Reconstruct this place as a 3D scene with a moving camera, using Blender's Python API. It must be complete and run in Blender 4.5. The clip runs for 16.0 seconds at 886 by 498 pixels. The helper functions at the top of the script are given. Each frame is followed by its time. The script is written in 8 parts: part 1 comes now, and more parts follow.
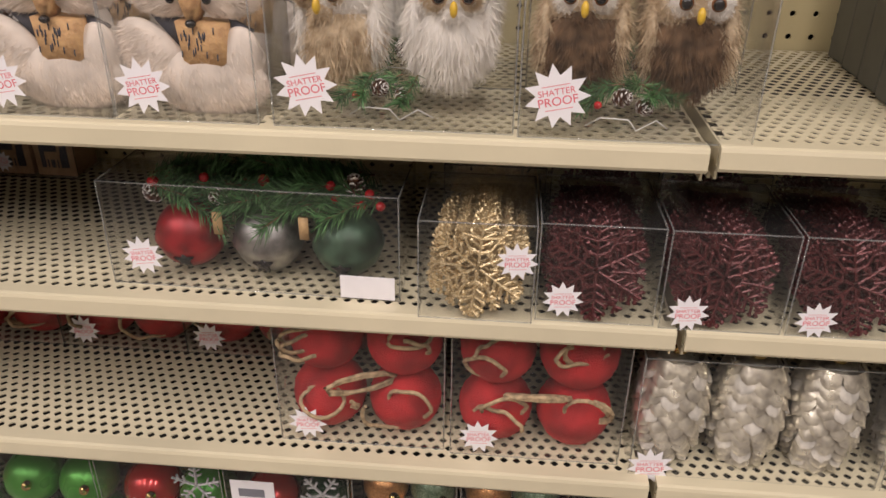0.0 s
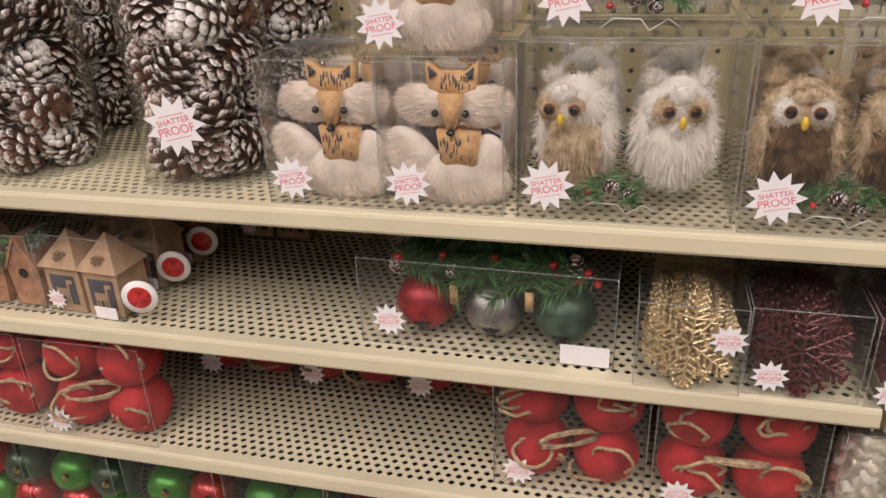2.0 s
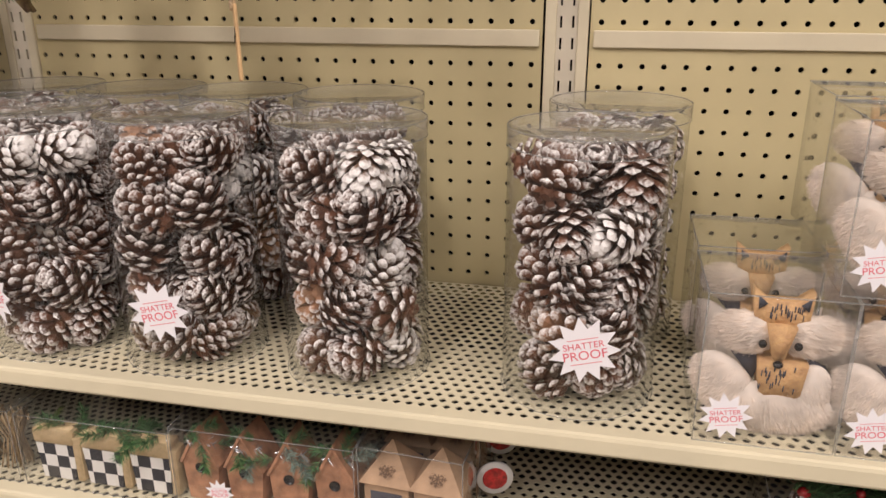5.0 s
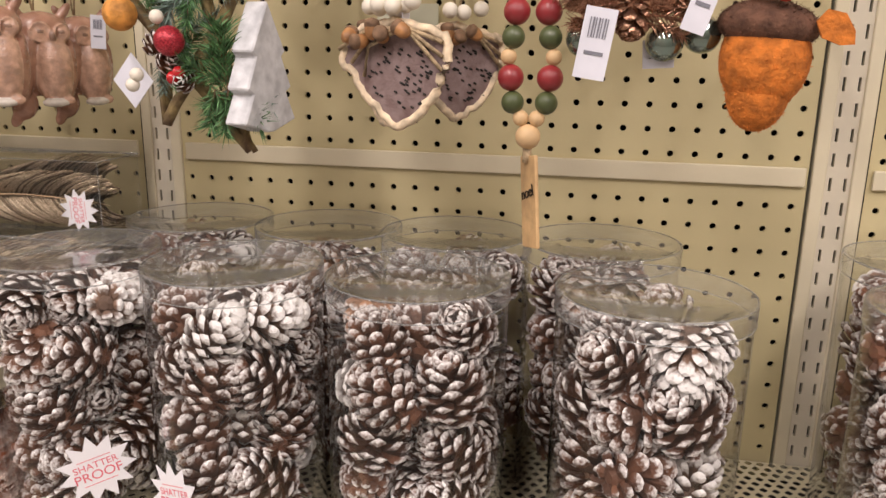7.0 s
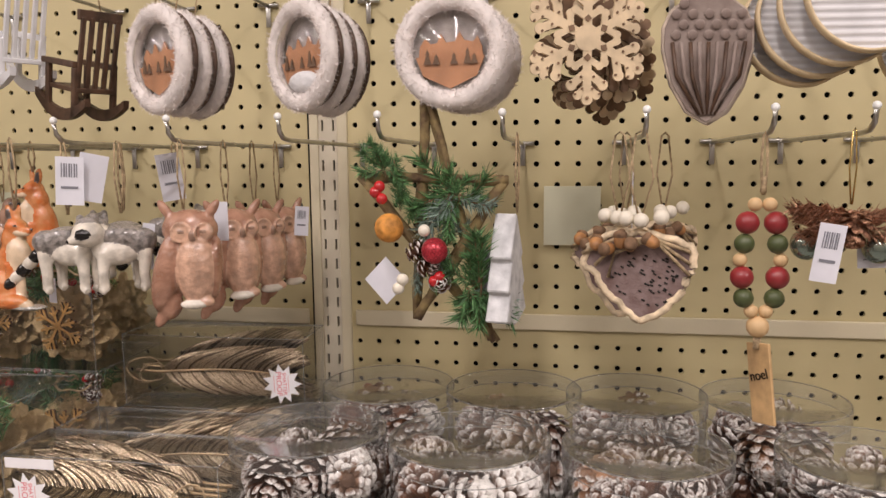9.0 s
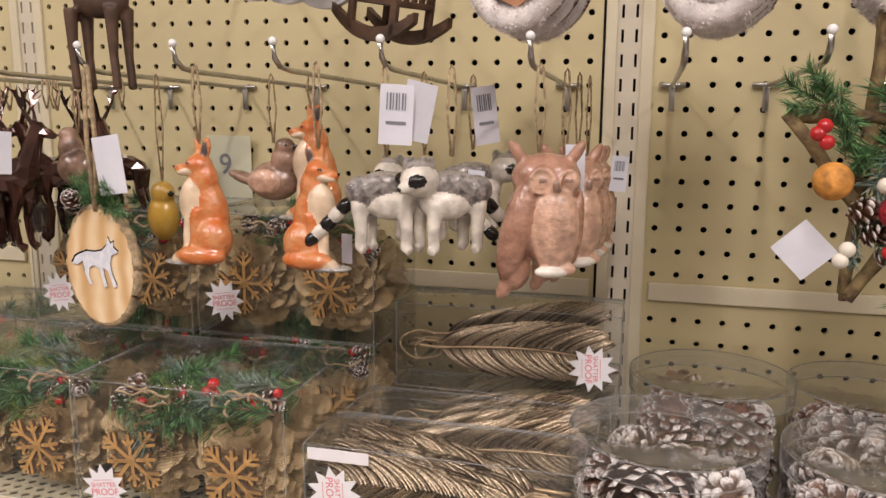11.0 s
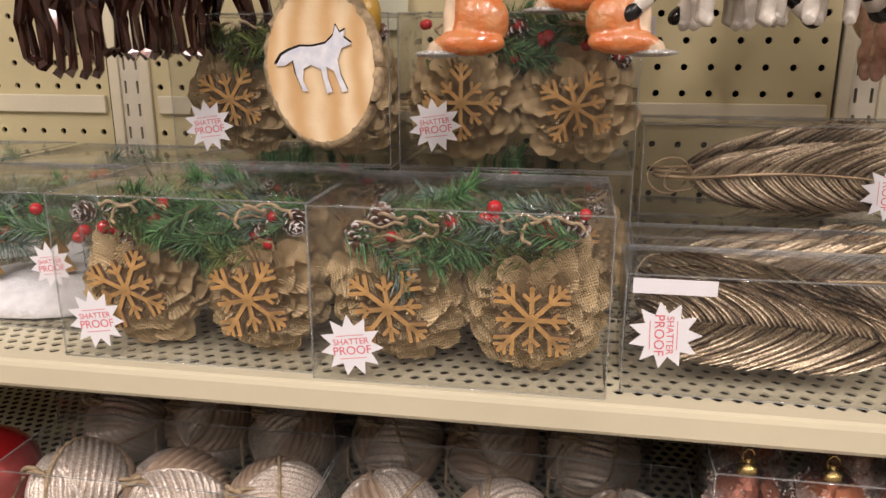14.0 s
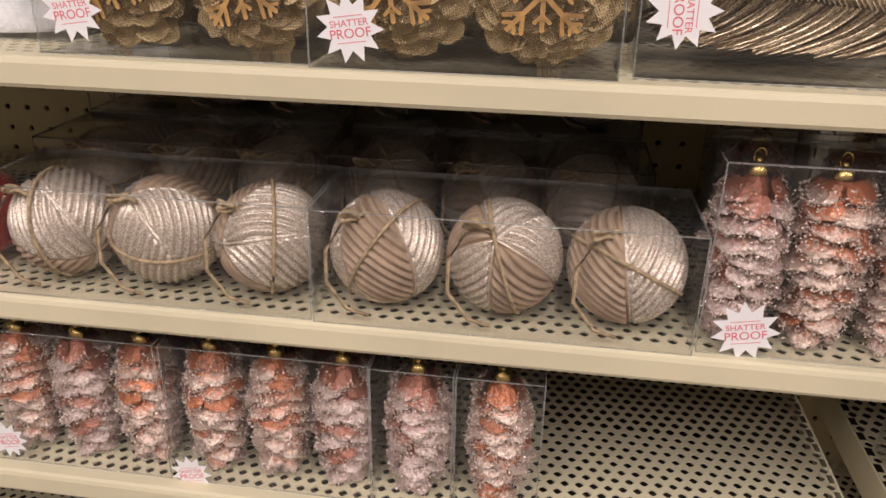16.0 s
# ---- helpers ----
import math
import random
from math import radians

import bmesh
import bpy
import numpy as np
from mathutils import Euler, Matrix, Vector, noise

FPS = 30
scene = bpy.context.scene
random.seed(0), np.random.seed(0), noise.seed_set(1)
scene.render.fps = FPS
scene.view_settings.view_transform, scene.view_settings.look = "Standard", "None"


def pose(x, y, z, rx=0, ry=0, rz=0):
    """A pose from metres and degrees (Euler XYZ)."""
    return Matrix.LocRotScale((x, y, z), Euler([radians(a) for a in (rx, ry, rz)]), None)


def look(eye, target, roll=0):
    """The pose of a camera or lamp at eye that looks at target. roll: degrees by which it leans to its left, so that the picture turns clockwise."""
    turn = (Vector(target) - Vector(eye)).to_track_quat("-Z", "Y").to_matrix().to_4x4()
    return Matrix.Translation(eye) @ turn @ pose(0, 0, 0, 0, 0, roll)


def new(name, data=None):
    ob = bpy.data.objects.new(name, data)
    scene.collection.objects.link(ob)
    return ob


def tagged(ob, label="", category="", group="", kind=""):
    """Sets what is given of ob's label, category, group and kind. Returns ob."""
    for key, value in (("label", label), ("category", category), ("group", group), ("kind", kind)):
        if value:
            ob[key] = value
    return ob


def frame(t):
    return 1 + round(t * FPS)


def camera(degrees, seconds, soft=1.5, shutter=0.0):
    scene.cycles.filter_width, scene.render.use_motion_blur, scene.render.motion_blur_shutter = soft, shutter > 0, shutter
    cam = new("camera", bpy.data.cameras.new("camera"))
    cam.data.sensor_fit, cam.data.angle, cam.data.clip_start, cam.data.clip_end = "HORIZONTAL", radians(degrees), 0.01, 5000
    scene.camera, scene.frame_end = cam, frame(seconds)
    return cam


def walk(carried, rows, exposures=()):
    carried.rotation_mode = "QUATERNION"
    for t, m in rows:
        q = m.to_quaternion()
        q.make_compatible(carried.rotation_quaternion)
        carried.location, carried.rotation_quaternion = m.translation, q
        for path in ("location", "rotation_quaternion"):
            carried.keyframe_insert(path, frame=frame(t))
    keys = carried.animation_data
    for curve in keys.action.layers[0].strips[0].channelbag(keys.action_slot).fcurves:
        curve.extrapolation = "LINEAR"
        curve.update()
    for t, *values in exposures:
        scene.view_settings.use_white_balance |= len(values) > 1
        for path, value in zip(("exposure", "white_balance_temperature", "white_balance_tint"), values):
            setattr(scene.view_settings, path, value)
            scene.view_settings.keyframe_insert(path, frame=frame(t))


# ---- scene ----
cam = camera(59.9, 16.0)
PATH = [
    (0, (0.06, 0.068, 1.371), (-0.085, 1.836, 0.448), 0.8),
    (0.5, (0.064, 0.054, 1.354), (-0.114, 1.793, 0.382), 0.4),
    (1, (0.048, 0.017, 1.379), (-0.208, 1.73, 0.379), -0.9),
    (1.5, (0.019, -0.002, 1.422), (-0.372, 1.718, 0.478), -2.0),
    (2, (-0.025, -0.014, 1.457), (-0.483, 1.736, 0.604), -2.3),
    (2.5, (-0.101, -0.031, 1.504), (-0.553, 1.767, 0.754), -1.9),
    (3, (-0.157, -0.043, 1.516), (-0.583, 1.798, 0.862), -0.8),
    (3.2, (-0.178, -0.046, 1.524), (-0.593, 1.806, 0.891), -0.6),
    (5.3, (-0.533, 0.02, 1.575), (-0.934, 1.861, 0.904), -0.0),
    (5.5, (-0.576, 0.012, 1.578), (-0.962, 1.859, 0.913), 0.1),
    (6, (-0.667, 0.038, 1.573), (-1.044, 1.899, 0.945), -0.0),
    (6.5, (-0.743, 0.098, 1.582), (-1.118, 1.975, 1.003), 0.2),
    (7, (-0.774, 0.134, 1.621), (-1.153, 2.033, 1.118), 0.9),
    (7.5, (-0.815, 0.128, 1.665), (-1.112, 2.07, 1.288), 0.4),
    (8, (-0.853, 0.103, 1.701), (-1.086, 2.068, 1.412), -0.3),
    (8.5, (-0.91, 0.073, 1.715), (-1.15, 2.043, 1.465), -0.8),
    (9, (-0.986, 0.031, 1.711), (-1.314, 1.988, 1.46), -0.6),
    (9.5, (-1.07, 0.01, 1.709), (-1.481, 1.948, 1.433), 0.1),
    (10, (-1.142, 0.059, 1.701), (-1.627, 1.98, 1.422), 0.9),
    (10.2, (-1.168, 0.091, 1.7), (-1.679, 2.003, 1.41), 0.8),
    (12.3, (-1.437, 0.16, 1.645), (-1.888, 2.064, 1.232), -1.2),
    (12.5, (-1.463, 0.187, 1.64), (-1.896, 2.092, 1.211), -1.2),
    (13, (-1.512, 0.221, 1.621), (-1.912, 2.126, 1.163), -1.0),
    (13.5, (-1.552, 0.207, 1.601), (-1.913, 2.112, 1.11), -0.5),
    (14, (-1.563, 0.18, 1.572), (-1.888, 2.08, 1.038), -0.0),
    (14.5, (-1.569, 0.166, 1.536), (-1.862, 2.055, 0.946), 0.3),
    (15, (-1.575, 0.16, 1.502), (-1.843, 2.026, 0.833), 0.5),
    (15.5, (-1.576, 0.161, 1.468), (-1.838, 1.995, 0.715), 0.7),
    (16, (-1.575, 0.16, 1.442), (-1.829, 1.968, 0.624), 1.1),
]
walk(cam, [(t, look(eye, target, roll)) for t, eye, target, roll in PATH], ((0, -0.06), (0.6, -0.10), (1.5, -0.04), (3, -0.06), (5.5, 0.12), (7, 0.22), (9, -0.08), (10, -0.05), (12.5, 0.0), (14.5, 0.02), (16, -0.07)))

# ---------------------------------------------------------------- world and light
world = bpy.data.worlds.new("shop_air")
scene.world = world
world.use_nodes = True
world.node_tree.nodes["Background"].inputs[0].default_value = (1.0, 0.95, 0.88, 1)
world.node_tree.nodes["Background"].inputs[1].default_value = 0.018

LAMP_POWER = 48.0
LAMP_Y = -1.34
CEILING_Z = 3.5
LAMP_X = (-4.3, -2.75, -1.2, 0.35, 1.9)
for lx in LAMP_X:
    tube = bpy.data.lights.new("tube_light", "AREA")
    tube.shape, tube.size, tube.size_y, tube.energy = "RECTANGLE", 0.16, 2.4, LAMP_POWER
    tube.color = (1.0, 0.893, 0.875)
    ob = new("tube_light", tube)
    ob.matrix_world = pose(lx, LAMP_Y, CEILING_Z - 0.09, 0, 0, 0)

# ---------------------------------------------------------------- materials


def mat(name, color, rough=0.6, metal=0.0, var=0.12, scale=30.0, bump=0.0, bump_scale=200.0, coat=0.0, color2=None, spec=0.5, island=0.0, fine=0.0):
    """A painted, wooden, metal or paper surface: colour varied at two scales, with a fine relief."""
    m = bpy.data.materials.new(name)
    m.use_nodes = True
    nt = m.node_tree
    b = nt.nodes["Principled BSDF"]
    b.inputs["Roughness"].default_value = rough
    b.inputs["Metallic"].default_value = metal
    b.inputs["Coat Weight"].default_value = coat
    b.inputs["Specular IOR Level"].default_value = spec
    tc = nt.nodes.new("ShaderNodeTexCoord")
    n1 = nt.nodes.new("ShaderNodeTexNoise")
    n1.inputs["Scale"].default_value = scale
    n1.inputs["Detail"].default_value = 5
    nt.links.new(tc.outputs["Object"], n1.inputs["Vector"])
    mix = nt.nodes.new("ShaderNodeMix")
    mix.data_type = "RGBA"
    c2 = color2 if color2 else tuple(c * (1 - 2.2 * var) for c in color)
    c1 = color if color2 else tuple(min(1, c * (1 + var)) for c in color)
    mix.inputs[6].default_value = (*c1, 1)
    mix.inputs[7].default_value = (*c2, 1)
    ramp = nt.nodes.new("ShaderNodeValToRGB")
    ramp.color_ramp.elements[0].position, ramp.color_ramp.elements[1].position = 0.35, 0.68
    nt.links.new(n1.outputs["Fac"], ramp.inputs[0])
    nt.links.new(ramp.outputs[0], mix.inputs[0])
    last = mix.outputs[2]
    if island:
        geo = nt.nodes.new("ShaderNodeNewGeometry")
        hsv = nt.nodes.new("ShaderNodeHueSaturation")
        mr = nt.nodes.new("ShaderNodeMapRange")
        mr.inputs[3].default_value, mr.inputs[4].default_value = 1 - island, 1 + island
        nt.links.new(geo.outputs["Random Per Island"], mr.inputs[0])
        nt.links.new(mr.outputs[0], hsv.inputs["Value"])
        nt.links.new(last, hsv.inputs["Color"])
        last = hsv.outputs[0]
    nt.links.new(last, b.inputs["Base Color"])
    rr = nt.nodes.new("ShaderNodeMapRange")
    rr.inputs[3].default_value, rr.inputs[4].default_value = max(0.02, rough - 0.1), min(1, rough + 0.12)
    nt.links.new(n1.outputs["Fac"], rr.inputs[0])
    nt.links.new(rr.outputs[0], b.inputs["Roughness"])
    if bump:
        n2 = nt.nodes.new("ShaderNodeTexNoise")
        n2.inputs["Scale"].default_value = bump_scale
        n2.inputs["Detail"].default_value = 4
        nt.links.new(tc.outputs["Object"], n2.inputs["Vector"])
        bp = nt.nodes.new("ShaderNodeBump")
        bp.inputs["Strength"].default_value = bump
        bp.inputs["Distance"].default_value = 0.002
        nt.links.new(n2.outputs["Fac"], bp.inputs["Height"])
        nt.links.new(bp.outputs[0], b.inputs["Normal"])
    return m


def soften(m, share=0.12):
    """Lets light through fine hairs, so that fur shades softly."""
    nt = m.node_tree
    bs, out = nt.nodes["Principled BSDF"], nt.nodes["Material Output"]
    tl = nt.nodes.new("ShaderNodeBsdfTranslucent")
    mx = nt.nodes.new("ShaderNodeMixShader")
    mx.inputs[0].default_value = share
    nt.links.new(bs.inputs["Base Color"].links[0].from_socket, tl.inputs[0])
    nt.links.new(bs.outputs[0], mx.inputs[1])
    nt.links.new(tl.outputs[0], mx.inputs[2])
    nt.links.new(mx.outputs[0], out.inputs[0])


def clear_mat(name, tint, gloss=1.0, haze=0.0):
    """Thin clear plastic sheet: see-through, with a mirror sheen that grows at glancing angles."""
    m = bpy.data.materials.new(name)
    m.use_nodes = True
    nt = m.node_tree
    out = nt.nodes["Material Output"]
    nt.nodes.remove(nt.nodes["Principled BSDF"])
    tr = nt.nodes.new("ShaderNodeBsdfTransparent")
    tr.inputs[0].default_value = (*tint, 1)
    gl = nt.nodes.new("ShaderNodeBsdfGlossy")
    gl.inputs["Roughness"].default_value = 0.07
    fr = nt.nodes.new("ShaderNodeLayerWeight")
    pw = nt.nodes.new("ShaderNodeMath")
    pw.operation = "POWER"
    pw.inputs[1].default_value = 4.5
    ad = nt.nodes.new("ShaderNodeMath")
    ad.operation = "MULTIPLY_ADD"
    ad.inputs[1].default_value, ad.inputs[2].default_value = 0.9, 0.032
    nt.links.new(fr.outputs["Facing"], pw.inputs[0])
    nt.links.new(pw.outputs[0], ad.inputs[0])
    tc = nt.nodes.new("ShaderNodeTexCoord")
    nz = nt.nodes.new("ShaderNodeTexNoise")
    nz.inputs["Scale"].default_value = 14
    bp = nt.nodes.new("ShaderNodeBump")
    bp.inputs["Strength"].default_value = 0.35
    bp.inputs["Distance"].default_value = 0.01
    nt.links.new(tc.outputs["Object"], nz.inputs["Vector"])
    nt.links.new(nz.outputs["Fac"], bp.inputs["Height"])
    nt.links.new(bp.outputs[0], gl.inputs["Normal"])
    mul = nt.nodes.new("ShaderNodeMath")
    mul.operation = "MULTIPLY"
    mul.inputs[1].default_value = gloss
    nt.links.new(ad.outputs[0], mul.inputs[0])
    mx = nt.nodes.new("ShaderNodeMixShader")
    nt.links.new(mul.outputs[0], mx.inputs[0])
    base = tr.outputs[0]
    if haze:
        df = nt.nodes.new("ShaderNodeBsdfDiffuse")
        df.inputs[0].default_value = (0.8, 0.8, 0.78, 1)
        hz = nt.nodes.new("ShaderNodeMixShader")
        hz.inputs[0].default_value = haze
        nt.links.new(tr.outputs[0], hz.inputs[1])
        nt.links.new(df.outputs[0], hz.inputs[2])
        base = hz.outputs[0]
    nt.links.new(base, mx.inputs[1])
    nt.links.new(gl.outputs[0], mx.inputs[2])
    nt.links.new(mx.outputs[0], out.inputs[0])
    return m


def glitter_mat(name, color, color2, rough=0.3, metal=0.7, scale=900.0, strength=0.9):
    """Glitter: many tiny facets that each lean their own way."""
    m = bpy.data.materials.new(name)
    m.use_nodes = True
    nt = m.node_tree
    b = nt.nodes["Principled BSDF"]
    tc = nt.nodes.new("ShaderNodeTexCoord")
    vo = nt.nodes.new("ShaderNodeTexVoronoi")
    vo.inputs["Scale"].default_value = scale
    nt.links.new(tc.outputs["Object"], vo.inputs["Vector"])
    mix = nt.nodes.new("ShaderNodeMix")
    mix.data_type = "RGBA"
    mix.inputs[6].default_value, mix.inputs[7].default_value = (*color, 1), (*color2, 1)
    sep = nt.nodes.new("ShaderNodeSeparateColor")
    nt.links.new(vo.outputs["Color"], sep.inputs[0])
    nt.links.new(sep.outputs[0], mix.inputs[0])
    nt.links.new(mix.outputs[2], b.inputs["Base Color"])
    b.inputs["Metallic"].default_value = metal
    b.inputs["Roughness"].default_value = rough
    bp = nt.nodes.new("ShaderNodeBump")
    bp.inputs["Strength"].default_value = strength
    bp.inputs["Distance"].default_value = 0.004
    nt.links.new(sep.outputs[1], bp.inputs["Height"])
    nt.links.new(bp.outputs[0], b.inputs["Normal"])
    return m


CREAM = mat("cream_enamel", (0.65, 0.58, 0.415), 0.42, var=0.04, scale=9, bump=0.06, bump_scale=300)
SHELF = mat("ivory_enamel", (0.645, 0.582, 0.41), 0.38, var=0.04, scale=7, bump=0.05, bump_scale=260)
BOARD = mat("pegboard_paint", (0.56, 0.478, 0.268), 0.55, var=0.05, scale=5, bump=0.05, bump_scale=200)
UPRIGHT = mat("upright_enamel", (0.60, 0.54, 0.42), 0.45, var=0.05, scale=12)
# near-black; also paints the shade behind the pegboard and under the shelves
DARK = mat("near_black_fill", (0.02, 0.018, 0.015), 0.9, var=0.1)
GREYMETAL = mat("dark_grey_panel", (0.09, 0.09, 0.075), 0.5, var=0.1, scale=15)
FLOOR = mat("floor_vinyl", (0.28, 0.255, 0.225), 0.35, var=0.08, scale=4, bump=0.03)
CEIL = mat("ceiling_tile", (0.78, 0.76, 0.72), 0.9, var=0.05, scale=20, bump=0.2, bump_scale=90)
WALLM = mat("shop_wall", (0.30, 0.27, 0.23), 0.7, var=0.08, scale=3)
STEEL = mat("zinc_steel", (0.55, 0.54, 0.52), 0.3, metal=1.0, var=0.08, scale=60)
TIPWHITE = mat("white_cap", (0.85, 0.85, 0.83), 0.4, var=0.03)
PLASTIC = clear_mat("clear_plastic", (0.975, 0.977, 0.974), 1.15, 0.013)
TUBE = clear_mat("clear_tube", (0.978, 0.980, 0.977), 1.1, 0.007)
# stronger pale haze here stands in for reflections on the drum lids
LID = clear_mat("clear_lid", (0.965, 0.967, 0.964), 1.3, 0.05)
FOLD = clear_mat("plastic_fold", (0.80, 0.81, 0.81), 1.3, 0.13)
LABEL = mat("white_label", (0.86, 0.84, 0.86), 0.5, var=0.02, scale=40)
PAPER = mat("tag_paper", (0.70, 0.70, 0.76), 0.6, var=0.04, scale=30)
BAR = mat("print_grey", (0.20, 0.20, 0.23), 0.7, var=0.05)
INK = mat("red_ink", (0.75, 0.16, 0.20), 0.6, var=0.06)
LINEINK = mat("red_line_ink", (0.78, 0.30, 0.32), 0.6, var=0.05)

# ---------------------------------------------------------------- mesh helpers


def mesh_of(bm, name, mats, smooth=True):
    me = bpy.data.meshes.new(name)
    bm.to_mesh(me)
    bm.free()
    for m in mats if isinstance(mats, (list, tuple)) else [mats]:
        me.materials.append(m)
    if smooth:
        me.shade_smooth()
    return me


def raw_mesh(name, verts, faces, mats, idx=None, smooth=False):
    me = bpy.data.meshes.new(name)
    me.from_pydata(verts, [], faces)
    for m in mats if isinstance(mats, (list, tuple)) else [mats]:
        me.materials.append(m)
    if idx is not None:
        me.polygons.foreach_set("material_index", idx)
    if smooth:
        me.shade_smooth()
    me.update()
    return me


def part(name, bm, material, parent, label="", m=None, smooth=True):
    """Links a bmesh or a ready mesh as one part under a thing."""
    data = bm if isinstance(bm, bpy.types.Mesh) else mesh_of(bm, name, material, smooth)
    ob = new(name, data)
    ob.parent = parent
    if m is not None:
        ob.matrix_local = m
    if label:
        ob["label"] = label
    return ob


PLACE = Matrix()


def thing(name, label, category, m=None, group="", data=None, kind=""):
    ob = new(name, data)
    if m is not None:
        ob.matrix_world = PLACE @ m
    return tagged(ob, label, category, group, kind)


def bm_box(x0, y0, z0, x1, y1, z1, bevel=0.0, seg=2, bm=None):
    own = bm is None
    bm = bm or bmesh.new()
    r = bmesh.ops.create_cube(bm, size=1.0, matrix=Matrix.Translation(((x0 + x1) / 2, (y0 + y1) / 2, (z0 + z1) / 2)) @ Matrix.Diagonal((x1 - x0, y1 - y0, z1 - z0, 1)))
    if bevel:
        es = list({e for v in r["verts"] for e in v.link_edges})
        bmesh.ops.bevel(bm, geom=es, offset=bevel, segments=seg, affect="EDGES", profile=0.5)
    return bm


def bm_ball(bm, c, r, u=12, v=8, squash=(1, 1, 1), rot=None):
    m = Matrix.Translation(c) @ (rot.to_4x4() if rot is not None else Matrix()) @ Matrix.Diagonal((r * squash[0], r * squash[1], r * squash[2], 1))
    return bmesh.ops.create_uvsphere(bm, u_segments=u, v_segments=v, radius=1.0, matrix=m)["verts"]


def tube_into(verts, faces, pts, r, sides=6, taper=None):
    """A round rod along points, added to a vertex and face list."""
    pts = [Vector(p) for p in pts]
    base = len(verts)
    up = Vector((0, 0, 1))
    for i, p in enumerate(pts):
        d = (pts[min(i + 1, len(pts) - 1)] - pts[max(i - 1, 0)]).normalized()
        a = d.cross(up if abs(d.z) < 0.9 else Vector((1, 0, 0))).normalized()
        b = d.cross(a)
        rr = r if taper is None else r * taper[i] if isinstance(taper, (list, tuple)) else r * (1 - taper * i / max(1, len(pts) - 1))
        for k in range(sides):
            t = 2 * math.pi * k / sides
            verts.append(tuple(p + a * (rr * math.cos(t)) + b * (rr * math.sin(t))))
    for i in range(len(pts) - 1):
        for k in range(sides):
            q = base + i * sides
            faces.append((q + k, q + (k + 1) % sides, q + sides + (k + 1) % sides, q + sides + k))
    faces.append(tuple(base + k for k in range(sides))[::-1])
    faces.append(tuple(base + (len(pts) - 1) * sides + k for k in range(sides)))


def tube_mesh(name, runs, r, material, sides=6, taper=None):
    v, f = [], []
    for pts in runs:
        tube_into(v, f, pts, r, sides, taper)
    return raw_mesh(name, v, f, material, smooth=True)


def lathe(profile, seg=24, bm=None, closed=False):
    """Turns (radius, z) pairs round the z axis."""
    bm = bm or bmesh.new()
    rings = []
    for r, z in profile:
        rings.append([bm.verts.new((r * math.cos(2 * math.pi * k / seg), r * math.sin(2 * math.pi * k / seg), z)) for k in range(seg)])
    for a, b in zip(rings, rings[1:]):
        for k in range(seg):
            bm.faces.new((a[k], a[(k + 1) % seg], b[(k + 1) % seg], b[k]))
    if closed:
        bm.faces.new(rings[0][::-1])
        bm.faces.new(rings[-1])
    return bm


def outline_prism(points, depth, bm=None, bevel=0.0):
    """A flat shape in x and z with thickness along y (front at y = 0)."""
    bm = bm or bmesh.new()
    a = [bm.verts.new((x, 0, z)) for x, z in points]
    b = [bm.verts.new((x, depth, z)) for x, z in points]
    f = bm.faces.new(a)
    g = bm.faces.new(b[::-1])
    n = len(points)
    for k in range(n):
        bm.faces.new((a[k], b[k], b[(k + 1) % n], a[(k + 1) % n]))
    bmesh.ops.recalc_face_normals(bm, faces=bm.faces)
    if n > 6:
        bmesh.ops.triangulate(bm, faces=[f, g])
    return bm


def punched(name, nx, ny, pitch_x, pitch_y, radius, depth, material, stagger=False, sides=8, skip=None):
    """A flat sheet in x, y facing +z, with a round hole in the middle of every cell and the holes' walls going down."""
    hx, hy = pitch_x / 2, pitch_y / 2
    ring = [(radius * math.cos(math.pi / 8 + 2 * math.pi * k / 8), radius * math.sin(math.pi / 8 + 2 * math.pi * k / 8)) for k in range(8)]
    if stagger:
        ring = [(math.copysign(min(abs(a), abs(b)) * 0.62 if abs(a) < abs(b) else abs(a) * 1.08, a), math.copysign(min(abs(a), abs(b)) * 0.62 if abs(b) < abs(a) else abs(b) * 1.08, b)) for a, b in ring]
    verts, faces = [], []
    corner = [(hx, hy), (-hx, hy), (-hx, -hy), (hx, -hy)]
    for j in range(ny):
        off = hx if stagger and j % 2 else 0.0
        for i in range(nx):
            cx, cy = (i + 0.5) * pitch_x + off, (j + 0.5) * pitch_y
            q = len(verts)
            verts += [(cx + a, cy + b, 0) for a, b in corner]
            if skip and skip(cx, cy):
                faces.append((q, q + 1, q + 2, q + 3))
                continue
            verts += [(cx + a, cy + b, 0) for a, b in ring]
            verts += [(cx + a, cy + b, -depth) for a, b in ring]
            o, l = q + 4, q + 12
            # ring vertices 0,1 face +x+y corner side by side
            faces += [(q, o + 0 + 1, o + 0), (q + 1, o + 3, o + 2), (q + 2, o + 5, o + 4), (q + 3, o + 7, o + 6)]
            faces += [(q, q + 1, o + 2, o + 1), (q + 1, q + 2, o + 4, o + 3), (q + 2, q + 3, o + 6, o + 5), (q + 3, q, o + 0, o + 7)]
            if stagger and j > ny * 0.4:
                continue
            faces += [(o + k, o + (k + 1) % 8, l + (k + 1) % 8, l + k) for k in range(8)]
    return raw_mesh(name, verts, faces, material)


# ---------------------------------------------------------------- the building shell
X0, X1, YB, BOARD_Y = -5.5, 3.2, -2.6, 0.985


def shell(name, x0, y0, z0, x1, y1, z1, m, label, cat):
    return thing(name, label, cat, data=mesh_of(bm_box(x0, y0, z0, x1, y1, z1), name, m, False), kind="structure")


